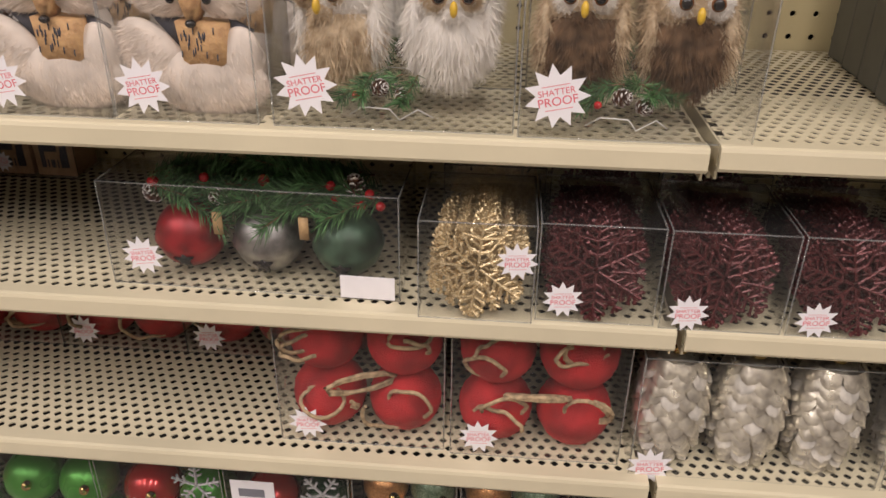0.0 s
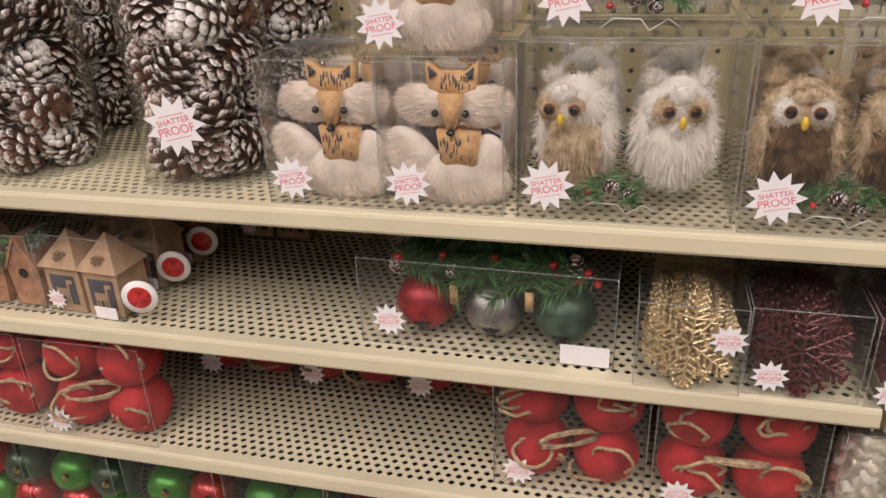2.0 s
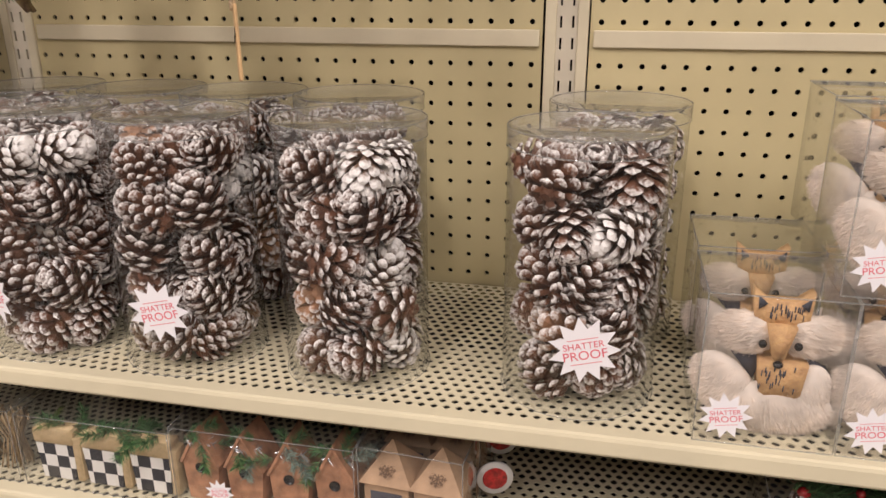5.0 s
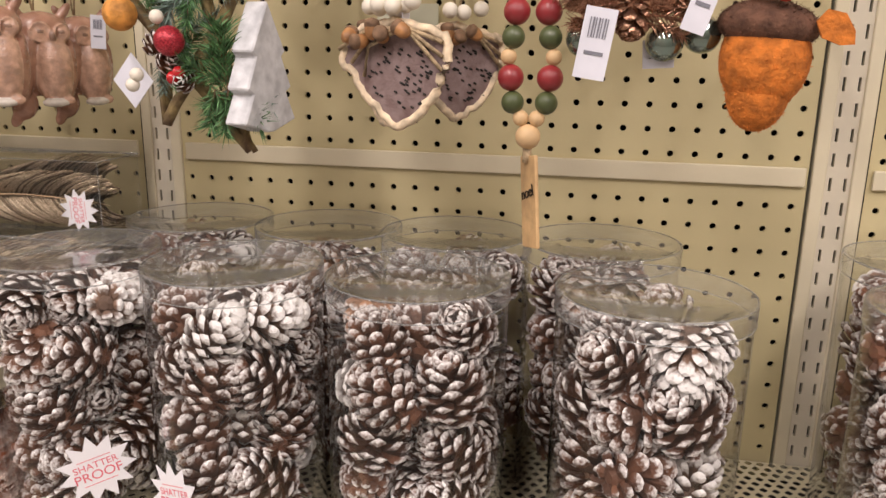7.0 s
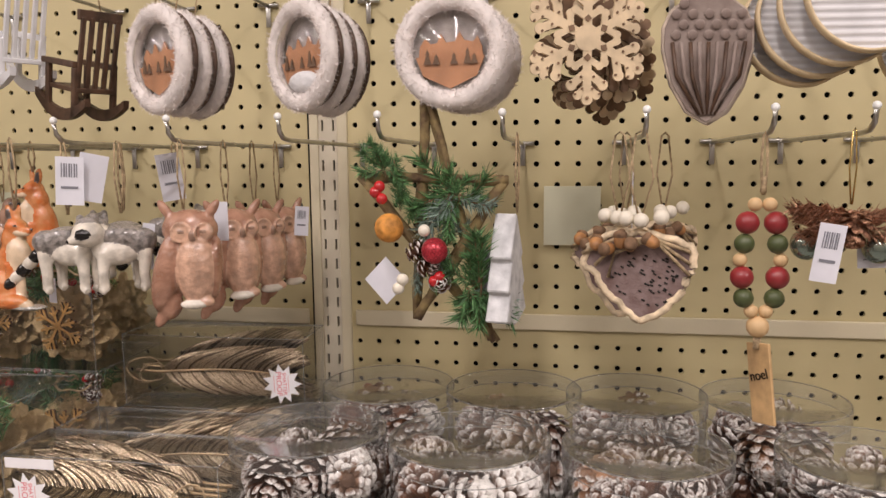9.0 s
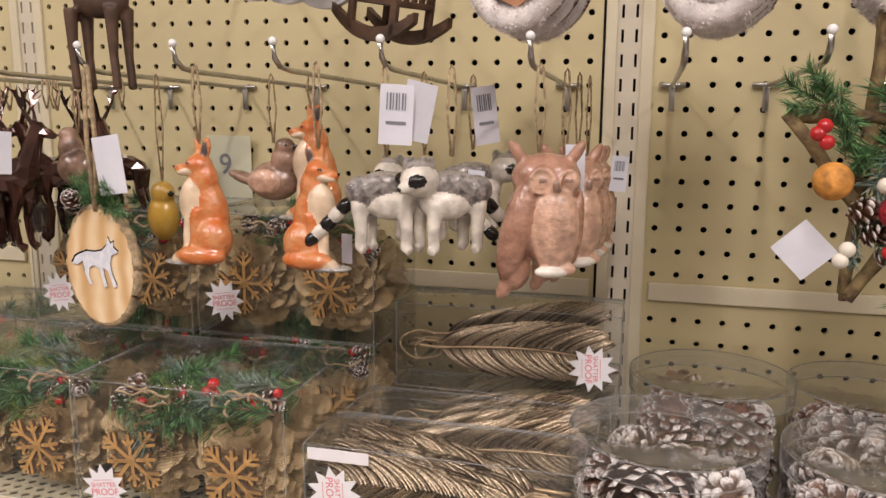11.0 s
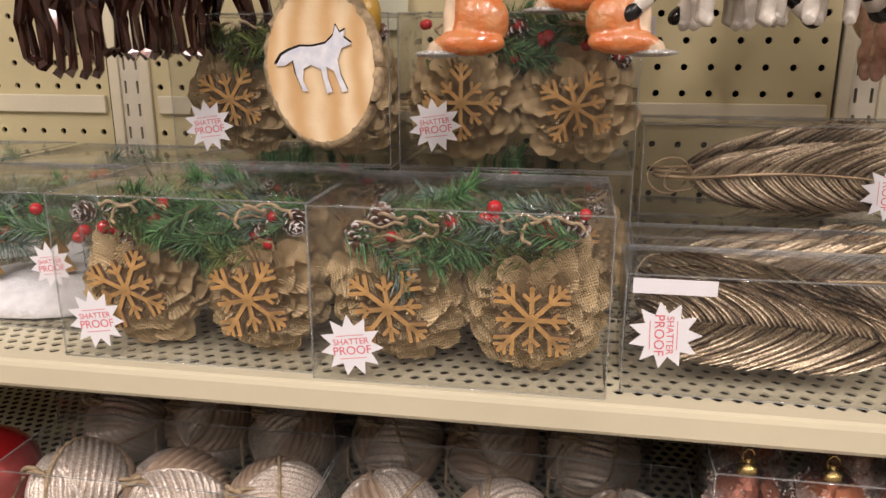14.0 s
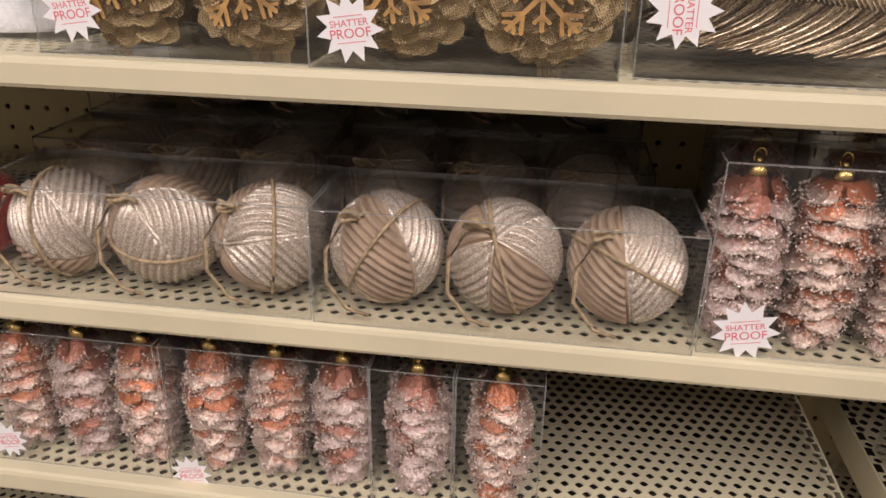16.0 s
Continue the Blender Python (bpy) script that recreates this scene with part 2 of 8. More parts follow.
shell("floor", X0, YB, -0.1, X1, 1.6, 0.0, FLOOR, "beige speckled vinyl shop floor", "floor")
shell("ceiling", X0, YB, CEILING_Z, X1, 1.6, CEILING_Z + 0.1, CEIL, "white shop ceiling with strip lights", "ceiling")
shell("wall_south", X0, YB - 0.1, 0, X1, YB, CEILING_Z, WALLM, "plain beige wall across the aisle", "wall")
shell("wall_north", X0, 1.6, 0, X1, 1.7, CEILING_Z, WALLM, "plain beige wall behind the shelving", "wall")
shell("wall_west", X0 - 0.1, YB, 0, X0, 1.6, CEILING_Z, WALLM, "plain beige wall at the aisle end", "wall")
shell("wall_east", X1, YB, 0, X1 + 0.1, 1.6, CEILING_Z, WALLM, "plain beige wall at the aisle end", "wall")
for lx in LAMP_X:
    fx = thing("strip_light", "white metal fluorescent strip light on the ceiling", "ceiling light", pose(lx, LAMP_Y, CEILING_Z - 0.001), group="strip lights")
    part("housing", bm_box(-0.11, -1.25, -0.07, 0.11, 1.25, 0.0, 0.01), TIPWHITE, fx)

# ---------------------------------------------------------------- wall shelving: boards, uprights, rails
PITCH = 0.0254
UP_X = (-2.815, -2.053, -1.293, -0.530, 0.2325, 0.995)
RAIL_Z = 1.504
rig = thing("shelf_back", "cream perforated steel back of the shop shelving", "shelving", kind="structure")
# unseen black sheet, added so the pegboard holes look shaded
hole_shade_sheet = bm_box(UP_X[0], BOARD_Y + 0.03, 0.1, UP_X[-1], BOARD_Y + 0.04, 2.2)
part("hole_shade_sheet", hole_shade_sheet, DARK, rig, smooth=False)
Z_LOW, Z_TOP = 0.62, 2.15
ROW0 = RAIL_Z + 0.0004
rows_down = int((ROW0 - Z_LOW) / PITCH)
rows_up = int((Z_TOP - ROW0) / PITCH)
for a, b in zip(UP_X, UP_X[1:]):
    n = 28
    w = n * PITCH
    sheet = punched("pegboard", n, rows_down + rows_up, PITCH, PITCH, 0.0035, 0.004, BOARD)
    ob = part("pegboard", sheet, None, rig)
    ob.matrix_local = Matrix.Translation(((a + b) / 2 - w / 2 + (-0.003 if a < -1 else 0.002), BOARD_Y, ROW0 - (rows_down - 0.5) * PITCH - 0.5 * PITCH)) @ pose(0, 0, 0, 90, 0, 0)
    # flanges beside the board, and the cross rail
    for x0, x1 in ((a + 0.0125, (a + b) / 2 - w / 2), ((a + b) / 2 + w / 2, b - 0.0125)):
        part("flange", bm_box(x0, BOARD_Y - 0.004, Z_LOW, x1, BOARD_Y + 0.012, Z_TOP, 0.0015), CREAM, rig, smooth=False)
    part("cross_rail", bm_box(a + 0.032, BOARD_Y - 0.0052, RAIL_Z - 0.016, b - 0.032, BOARD_Y - 0.0005, RAIL_Z + 0.004, 0.0012), CREAM, rig, smooth=False)
    part("lower_board", bm_box(a + 0.012, BOARD_Y, 0.02, b - 0.012, BOARD_Y + 0.012, Z_LOW), BOARD, rig, smooth=False)


def slotted_upright():
    """A steel post face with two columns of upright slots one inch apart."""
    verts, faces = [], []
    half, gap, sw, sh = 0.0125, 0.0072, 0.0014, 0.0068
    xs = [-half, -gap - sw, -gap + sw, gap - sw, gap + sw, half]
    n = rows_down + rows_up
    for j in range(n):
        zc = (j + 0.5) * PITCH
        zs = [j * PITCH, zc - sh, zc + sh, (j + 1) * PITCH]
        q = len(verts)
        verts += [(x, 0, z) for z in zs for x in xs]
        for r in range(3):
            for c in range(5):
                if r == 1 and c in (1, 3):
                    continue
                k = q + r * 6 + c
                faces.append((k, k + 1, k + 7, k + 6))
        for c in (1, 3):
            k = q + 6 + c
            p = len(verts)
            verts += [(xs[c], 0.006, zs[1]), (xs[c + 1], 0.006, zs[1]), (xs[c + 1], 0.006, zs[2]), (xs[c], 0.006, zs[2])]
            o = [k, k + 1, k + 7, k + 6]
            faces += [(o[i], p + i, p + (i + 1) % 4, o[(i + 1) % 4]) for i in range(4)]
    return raw_mesh("upright", verts, faces, UPRIGHT)


up_mesh = slotted_upright()
for x in UP_X:
    part("upright", up_mesh, None, rig, m=Matrix.Translation((x, BOARD_Y - 0.001, ROW0 - rows_down * PITCH)))

# ---------------------------------------------------------------- shelves
SHELF_Y, LIP = 0.64, 0.019
HOLE = 0.0127


def shelf(name, x0, x1, z, lip=LIP):
    """A perforated steel shelf with a rounded front lip and folded ends."""
    s = thing(name, "ivory enamelled perforated steel shelf with a rounded front lip", "shelf", kind="structure")
    w = x1 - x0 - 0.004
    n = int(w / HOLE)
    y0 = SHELF_Y + 0.017
    rows = int((BOARD_Y - 0.004 - y0) / (HOLE * 0.86))
    py = (BOARD_Y - 0.004 - y0) / rows
    sheet = punched("shelf_sheet", n, rows, w / (n + 0.5), py, 0.0040, 0.0015, SHELF, stagger=True)
    part("shelf_sheet", sheet, None, s, m=Matrix.Translation((x0 + 0.002, y0, z)))
    # lip: a bent profile swept along x
    prof = [(y0, z), (SHELF_Y + 0.004, z + 0.0002), (SHELF_Y + 0.0012, z - 0.0010), (SHELF_Y, z - 0.0042), (SHELF_Y - 0.0008, z - lip + 0.003), (SHELF_Y + 0.001, z - lip), (SHELF_Y + 0.012, z - lip), (SHELF_Y + 0.012, z - lip + 0.002), (SHELF_Y + 0.003, z - lip + 0.004), (SHELF_Y + 0.003, z - 0.004), (y0, z - 0.002)]
    k = len(prof)
    v = [(x, y, zz) for x in (x0, x1) for y, zz in prof]
    f = [(i, (i + 1) % k, k + (i + 1) % k, k + i) for i in range(k)] + [tuple(range(k))[::-1], tuple(range(k, 2 * k))]
    part("lip", raw_mesh("lip", v, f, SHELF), None, s)
    for xa in (x0 + 0.0005, x1 - 0.0025):
        part("end_fold", bm_box(xa, SHELF_Y + 0.01, z - 0.03, xa + 0.002, BOARD_Y - 0.006, z - 0.001), SHELF, s, smooth=False)
    part("bracket", bm_box(x0 + 0.006, SHELF_Y + 0.05, z - 0.045, x0 + 0.009, BOARD_Y - 0.006, z - 0.02), SHELF, s, smooth=False)
    # added black sheet that paints the shade under the shelf and in its holes
    part("under_shelf_shade", bm_box(x0 + 0.004, SHELF_Y + 0.014, z - 0.022, x1 - 0.004, BOARD_Y - 0.005, z - 0.020), DARK, s, smooth=False)
    return s


Z1, Z2, Z3, Z4 = 1.170, 1.017, 0.853, 0.655
ZA, ZB, ZC, ZD = 1.343, 1.155, 0.977, 0.80
XL, XM, XR = -2.053, -1.293, 0.2175
# the goods of these four shelves are laid out in plan units that are GOODS times smaller, measured from the top shelf's front edge
GOODS = 1.09
GOODS_PLACE = Matrix.Translation((-0.008, SHELF_Y * (1 - GOODS), Z1 * (1 - GOODS))) @ Matrix.Scale(GOODS, 4)
for z in (Z1, Z2, Z3, Z4):
    zz = Z1 + GOODS * (z - Z1)
    shelf("shelf", XM + 0.016, XR, zz, 0.0205)
    shelf("shelf", XR + 0.008, 0.70, zz + (0.002 if z == Z1 else 0), 0.0205)
for z in (ZA, ZB, ZC, ZD):
    shelf("shelf", XL, XM - 0.004, z, 0.021)
    shelf("shelf", -2.45, XL - 0.004, z, 0.021)

# ---------------------------------------------------------------- stickers and clear packaging


def burst(points, r0, r1, depth):
    pts = []
    for k in range(points * 2):
        a = math.pi * k / points + math.pi / 2
        r = (r1, r0)[k % 2]
        pts.append((r * math.cos(a), r * math.sin(a)))
    return outline_prism(pts, depth)


STICKER = mesh_of(burst(11, 0.64, 1.0, 0.012), "sticker", LABEL, False)


def text_mesh(name, words, size, material, depth=0.002):
    cu = bpy.data.curves.new(name, "FONT")
    cu.body, cu.size, cu.align_x, cu.align_y, cu.extrude = words, size, "CENTER", "CENTER", depth
    ob = bpy.data.objects.new(name, cu)
    scene.collection.objects.link(ob)
    me = bpy.data.meshes.new_from_object(ob.evaluated_get(bpy.context.evaluated_depsgraph_get()))
    bpy.data.objects.remove(ob)
    bpy.data.curves.remove(cu)
    me.materials.clear()
    me.materials.append(material)
    return me


STAND = pose(0, 0, 0, 90, 0, 0)
T_SHATTER = text_mesh("lettering", "SHATTER", 0.27, INK)
T_PROOF = text_mesh("lettering", "PROOF", 0.38, INK)


def sticker(parent, x, y, z, r=0.024, spin=12, yaw=0, back=False, name="sticker"):
    s = part(name, STICKER, None, parent, m=pose(x, y, z, 0, 0, yaw) @ pose(0, 0, 0, 0, -spin, 0) @ Matrix.Diagonal((r, r, r, 1)))
    part("lettering", T_SHATTER, None, s, m=Matrix.Translation((0, -0.006, 0.13)) @ STAND)
    part("lettering", T_PROOF, None, s, m=Matrix.Translation((0, -0.006, -0.16)) @ STAND)
    for dz in (0.33, -0.40):
        part("rule", bm_box(-0.42, -0.006, dz - 0.012, 0.42, -0.002, dz + 0.012), LINEINK, s, smooth=False)
    return s


def box_shell(w, d, h, bevel=0.0016):
    return mesh_of(bm_box(0, 0, 0, w, d, h, bevel, 2), "clear_shell", PLASTIC, True)


def clear_box(name, label, x, y, z, w, d, h, group="", yaw=0.0, category="ornament box"):
    """A clear plastic carton; the origin is its lower front corner on the left."""
    b = thing(name, label, category, pose(x, y, z + 0.0006, 0, 0, yaw), group)
    ob = part("clear_shell", box_shell(w, d, h), None, b)
    ob.visible_shadow = False
    e = 0.0007
    runs = [[(0, 0, h), (w, 0, h)], [(0, 0, 0), (w, 0, 0)], [(0, 0, 0), (0, 0, h)], [(w, 0, 0), (w, 0, h)], [(0, 0, h), (0, d, h)], [(w, 0, h), (w, d, h)], [(0, d, h), (w, d, h)]]
    fo = part("fold_line", tube_mesh("fold_line", runs, e, FOLD, 4), None, b)
    fo.visible_shadow = False
    return b


# ---------------------------------------------------------------- pine cones
def cone_mat(name, brown, warm, frost=0.62, white=(0.84, 0.81, 0.78), metal=0.0, rough=0.7):
    """Woody scales with a ragged crust of white frost that thickens to the tip."""
    m = bpy.data.materials.new(name)
    m.use_nodes = True
    nt = m.node_tree
    bs = nt.nodes["Principled BSDF"]
    bs.inputs["Roughness"].default_value = rough
    bs.inputs["Metallic"].default_value = metal
    tc = nt.nodes.new("ShaderNodeTexCoord")
    n1 = nt.nodes.new("ShaderNodeTexNoise")
    n1.inputs["Scale"].default_value = 300
    n1.inputs["Detail"].default_value = 6
    n2 = nt.nodes.new("ShaderNodeTexNoise")
    n2.inputs["Scale"].default_value = 70
    for n in (n1, n2):
        nt.links.new(tc.outputs["Object"], n.inputs["Vector"])
    at_ = nt.nodes.new("ShaderNodeAttribute")
    at_.attribute_name = "tip"
    add = nt.nodes.new("ShaderNodeMath")
    add.operation = "MULTIPLY_ADD"
    add.inputs[1].default_value = 0.75
    nt.links.new(n1.outputs["Fac"], add.inputs[0])
    nt.links.new(at_.outputs["Fac"], add.inputs[2])
    mr = nt.nodes.new("ShaderNodeMapRange")
    mr.inputs[1].default_value, mr.inputs[2].default_value = 1.08 + 0.45 * (0.62 - frost), 1.36 + 0.45 * (0.62 - frost)
    nt.links.new(add.outputs[0], mr.inputs[0])
    wood = nt.nodes.new("ShaderNodeMix")
    wood.data_type = "RGBA"
    wood.inputs[6].default_value, wood.inputs[7].default_value = (*brown, 1), (*warm, 1)
    nt.links.new(n2.outputs["Fac"], wood.inputs[0])
    geo = nt.nodes.new("ShaderNodeNewGeometry")
    hs = nt.nodes.new("ShaderNodeHueSaturation")
    vr = nt.nodes.new("ShaderNodeMapRange")
    vr.inputs[3].default_value, vr.inputs[4].default_value = 0.6, 1.4
    nt.links.new(geo.outputs["Random Per Island"], vr.inputs[0])
    nt.links.new(vr.outputs[0], hs.inputs["Value"])
    nt.links.new(wood.outputs[2], hs.inputs["Color"])
    mx = nt.nodes.new("ShaderNodeMix")
    mx.data_type = "RGBA"
    mx.inputs[7].default_value = (*white, 1)
    nt.links.new(mr.outputs[0], mx.inputs[0])
    nt.links.new(hs.outputs[0], mx.inputs[6])
    nt.links.new(mx.outputs[2], bs.inputs["Base Color"])
    bp = nt.nodes.new("ShaderNodeBump")
    bp.inputs["Strength"].default_value, bp.inputs["Distance"].default_value = 0.7, 0.0015
    nt.links.new(n1.outputs["Fac"], bp.inputs["Height"])
    nt.links.new(bp.outputs[0], bs.inputs["Normal"])
    return m


CONE_DARK = cone_mat("frosted_cone_dark", (0.055, 0.020, 0.011), (0.17, 0.070, 0.033), 0.36)
CONE_SNOW = cone_mat("frosted_cone_white", (0.10, 0.055, 0.035), (0.24, 0.14, 0.09), 0.85)
CONE_WARM = cone_mat("frosted_cone_warm", (0.17, 0.075, 0.035), (0.33, 0.17, 0.085), 0.40)


def cone_mesh(seed, length, width, scales=60, material=None, rise=0.5, name="pinecone", thick=0.022):
    """A pine cone along z: rounded woody scales in a spiral, each a thick curved wedge."""
    material = material or CONE_DARK
    rnd = random.Random(seed)
    verts, faces, tip = [], [], []
    golden = math.pi * (3 - math.sqrt(5))
    for i in range(scales):
        t = (i + 0.5) / scales
        z = length * (t - 0.5) * 0.86
        prof = math.sin(math.pi * (0.07 + 0.85 * t)) ** 0.6
        rad = 0.5 * width * prof
        a = i * golden + rnd.uniform(-0.15, 0.15)
        out, side, up = Vector((math.cos(a), math.sin(a), 0)), Vector((-math.sin(a), math.cos(a), 0)), Vector((0, 0, 1))
        e = -0.75 + 1.75 * t ** 0.8 + rise * 0.5 + rnd.uniform(-0.12, 0.12)
        d = (out * math.cos(e) + up * math.sin(e)).normalized()
        nrm = side.cross(d).normalized()
        root = up * (z - 0.25 * rad * math.sin(e)) + out * (rad * 0.12)
        L = rad * 0.92
        wd = width * (0.62 * math.pi / math.sqrt(scales)) * (0.62 + 0.38 * prof) * rnd.uniform(0.88, 1.1)
        th = width * thick
        ring = []
        for q, wf, tf, cur in ((0.05, 0.35, 0.7, 0), (0.5, 0.70, 0.9, 0.0), (0.78, 1.0, 1.6, 0.04), (0.94, 0.94, 1.9, 0.10), (1.02, 0.58, 1.4, 0.16)):
            c = root + d * (L * q) - nrm * (L * cur)
            ring.append(len(verts))
            hw = wd * 0.5 * wf
            verts.extend([tuple(c - side * hw), tuple(c + nrm * th * tf * 1.2), tuple(c + side * hw), tuple(c - nrm * th * tf)])
            w0 = q * 0.92
            tip.extend([w0 + 0.12, w0, w0 + 0.12, w0])
        for p, q in zip(ring, ring[1:]):
            for j in range(4):
                faces.append((p + j, p + (j + 1) % 4, q + (j + 1) % 4, q + j))
        q = ring[-1]
        faces.append((q, q + 1, q + 2, q + 3))
    tube_into(verts, faces, [(0, 0, -length * 0.47), (0, 0, -length * 0.42), (0, 0, 0), (0, 0, length * 0.36)], width * 0.15, 8, [0.5, 0.95, 1, 0.5])
    tip += [0.0] * (len(verts) - len(tip))
    me = raw_mesh(name, verts, faces, material, smooth=False)
    me.attributes.new("tip", "FLOAT", "POINT").data.foreach_set("value", tip)
    return me


CONES = [cone_mesh(1, 0.056, 0.060, 72), cone_mesh(2, 0.062, 0.057, 82), cone_mesh(3, 0.053, 0.062, 68), cone_mesh(4, 0.058, 0.056, 80, CONE_SNOW, 0.9), cone_mesh(5, 0.054, 0.060, 72, CONE_WARM, 0.85)]


def cone_tube(x, y, seed, st=None, group="tubes of frosted pine cones", lid=True, r=0.0765, h=0.268):
    """A clear plastic drum with a lid, filled with frosted pine cones."""
    rnd = random.Random(seed)
    t = thing("pinecone_tube", "clear plastic drum with a lid, full of frosted brown pine cones", "pine cone tube", pose(x, y, Z1 + 0.0008), group)
    n = 40
    wall = lathe([(r - 0.002, 0.0), (r, 0.0015), (r, h - 0.016), (r, h - 0.006)], n)
    ob = part("drum", wall, TUBE, t)
    ob.visible_shadow = False
    ob = part("base_disc", lathe([(0.001, 0.0004), (r - 0.003, 0.0004)], n), TUBE, t)
    ob.visible_shadow = False
    lid_bm = lathe([(r + 0.0012, h - 0.017), (r + 0.0016, h - 0.0015), (r + 0.0006, h), (r - 0.004, h), (r - 0.006, h - 0.004), (0.002, h - 0.004)], n)
    ob = part("lid", lid_bm, LID, t)
    ob.visible_shadow = False
    for zz, rr in ((h, 0.0006), (h - 0.017, 0.0007), (0.001, 0.0006)):
        ob = part("rim", tube_mesh("rim", [[((r + 0.001) * math.cos(2 * math.pi * k / n), (r + 0.001) * math.sin(2 * math.pi * k / n), zz) for k in range(n + 1)]], rr, FOLD, 4), None, t)
        ob.visible_shadow = False
    layers = 5
    for L in range(layers):
        zc = 0.031 + L * 0.0475
        count = 6
        ph = rnd.uniform(0, 6.28)
        for k in range(count):
            a = ph + 2 * math.pi * k / count + rnd.uniform(-0.15, 0.15)
            rr = r - 0.0318 + rnd.uniform(-0.004, 0.001)
            me = CONES[rnd.choices(range(5), (32, 28, 22, 12, 6))[0]]
            if k == 0:
                a, rr = 0, 0.006
            rot = Euler((rnd.uniform(0, 6.28), rnd.uniform(0, 6.28), rnd.uniform(0, 6.28))).to_matrix().to_4x4()
            if rnd.random() < 0.75:
                rot = Matrix.Rotation(a, 4, "Z") @ Matrix.Rotation(radians(rnd.choice((35, 75, 110, 150, -40)) + rnd.uniform(-25, 25)), 4, "X") @ Matrix.Rotation(rnd.uniform(0, 6.28), 4, "Z")
            part("pinecone", me, None, t, m=Matrix.Translation((rr * math.cos(a), rr * math.sin(a), zc + rnd.uniform(-0.006, 0.006))) @ rot @ Matrix.Scale(rnd.uniform(0.94, 1.14), 4))
    if st:
        a, zz = st
        ar = radians(a)
        sticker(t, (r + 0.0014) * math.sin(ar), -(r + 0.0014) * math.cos(ar), zz, 0.0338, 12, a)
    return t


cone_tube(-0.723, 0.737, 11)
cone_tube(-0.488, 0.739, 12, (6, 0.075))
cone_tube(-0.915, 0.735, 13, (4, 0.075))
cone_tube(-1.080, 0.733, 14, (-22, 0.075))
cone_tube(-1.243, 0.739, 15, (38, 0.082))
for i, x in enumerate((-1.198, -1.050, -0.912, -0.765, -0.462)):
    cone_tube(x, 0.895, 30 + i, group="rear tubes of frosted pine cones")

# ---------------------------------------------------------------- small natural things used in many ornaments
GREEN = mat("needle_green", (0.10, 0.225, 0.080), 0.55, var=0.3, scale=120, island=0.45)
GREEN_LIGHT = mat("moss_green", (0.16, 0.22, 0.05), 0.6, var=0.3, scale=120, island=0.4)
FROSTGREEN = mat("frosted_needle", (0.22, 0.30, 0.25), 0.6, var=0.25, scale=150, island=0.4)
BERRY = mat("red_berry", (0.55, 0.02, 0.025), 0.22, var=0.12, scale=60, coat=0.5)
TWIG = mat("brown_twig", (0.19, 0.11, 0.06), 0.8, var=0.3, scale=80, bump=0.5, bump_scale=300)
JUTE = mat("jute_twine", (0.50, 0.37, 0.22), 0.85, var=0.2, scale=200, bump=0.8, bump_scale=1200)
KRAFT = mat("kraft_paper", (0.42, 0.27, 0.16), 0.75, var=0.1, scale=60, bump=0.15, bump_scale=500)
BLACK = mat("black_gloss", (0.012, 0.010, 0.010), 0.15, var=0.1)
GOLD = mat("gold_cap", (0.75, 0.55, 0.22), 0.25, metal=1.0, var=0.1)
WOODLIGHT = mat("light_wood", (0.56, 0.36, 0.17), 0.6, var=0.16, scale=45, bump=0.2, bump_scale=250)


def sprig(seed, length, needles, nl=0.022, droop=0.15, mats=(GREEN, TWIG)):
    """A pine twig along x with a brush of fine needles."""
    rnd = random.Random(seed)
    v, f, idx = [], [], []
    for i in range(needles):
        t = rnd.random() ** 0.8
        p = Vector((length * t, rnd.uniform(-1, 1) * 0.002, -droop * length * t * t))
        a = rnd.uniform(0, 2 * math.pi)
        d = Vector((0.75 + rnd.uniform(-0.2, 0.35), math.cos(a), math.sin(a))).normalized() * nl * rnd.uniform(0.6, 1.15)
        s = d.cross(Vector((rnd.uniform(-1, 1), rnd.uniform(-1, 1), rnd.uniform(-1, 1)))).normalized() * 0.00055
        b = len(v)
        q = p + d * 0.55 + Vector((0, 0, -0.0008))
        v += [tuple(p - s), tuple(p + s), tuple(q + s), tuple(q - s), tuple(p + d + Vector((0, 0, -0.002)))]
        f += [(b, b + 1, b + 2, b + 3), (b + 3, b + 2, b + 4)]
        idx += [0, 0]
    k = len(f)
    tube_into(v, f, [(0, 0, 0), (length * 0.5, 0, -droop * length * 0.25), (length * 0.95, 0, -droop * length * 0.9)], 0.0013, 5, 0.5)
    idx += [1] * (len(f) - k)
    return raw_mesh("greenery", v, f, list(mats), idx)


SPRIGS = [sprig(1, 0.05, 150), sprig(2, 0.06, 170, 0.024), sprig(3, 0.04, 130, 0.020, 0.3)]
SPRIGS_FROST = [sprig(4, 0.05, 150, 0.022, 0.15, (FROSTGREEN, TWIG)), sprig(5, 0.055, 150, 0.024, 0.2, (FROSTGREEN, TWIG))]


def ball_mesh(name, r, material, u=16, v=10):
    bm = bmesh.new()
    bm_ball(bm, (0, 0, 0), r, u, v)
    return mesh_of(bm, name, material)


BERRY_M = ball_mesh("berry", 0.0042, BERRY)
BERRY_BIG = ball_mesh("berry", 0.0052, BERRY)
TINYCONE = cone_mesh(9, 0.020, 0.020, 36, name="small_cone")


def at(x, y, z, rx=0, ry=0, rz=0, s=1.0):
    return pose(x, y, z, rx, ry, rz) @ Matrix.Scale(s, 4)


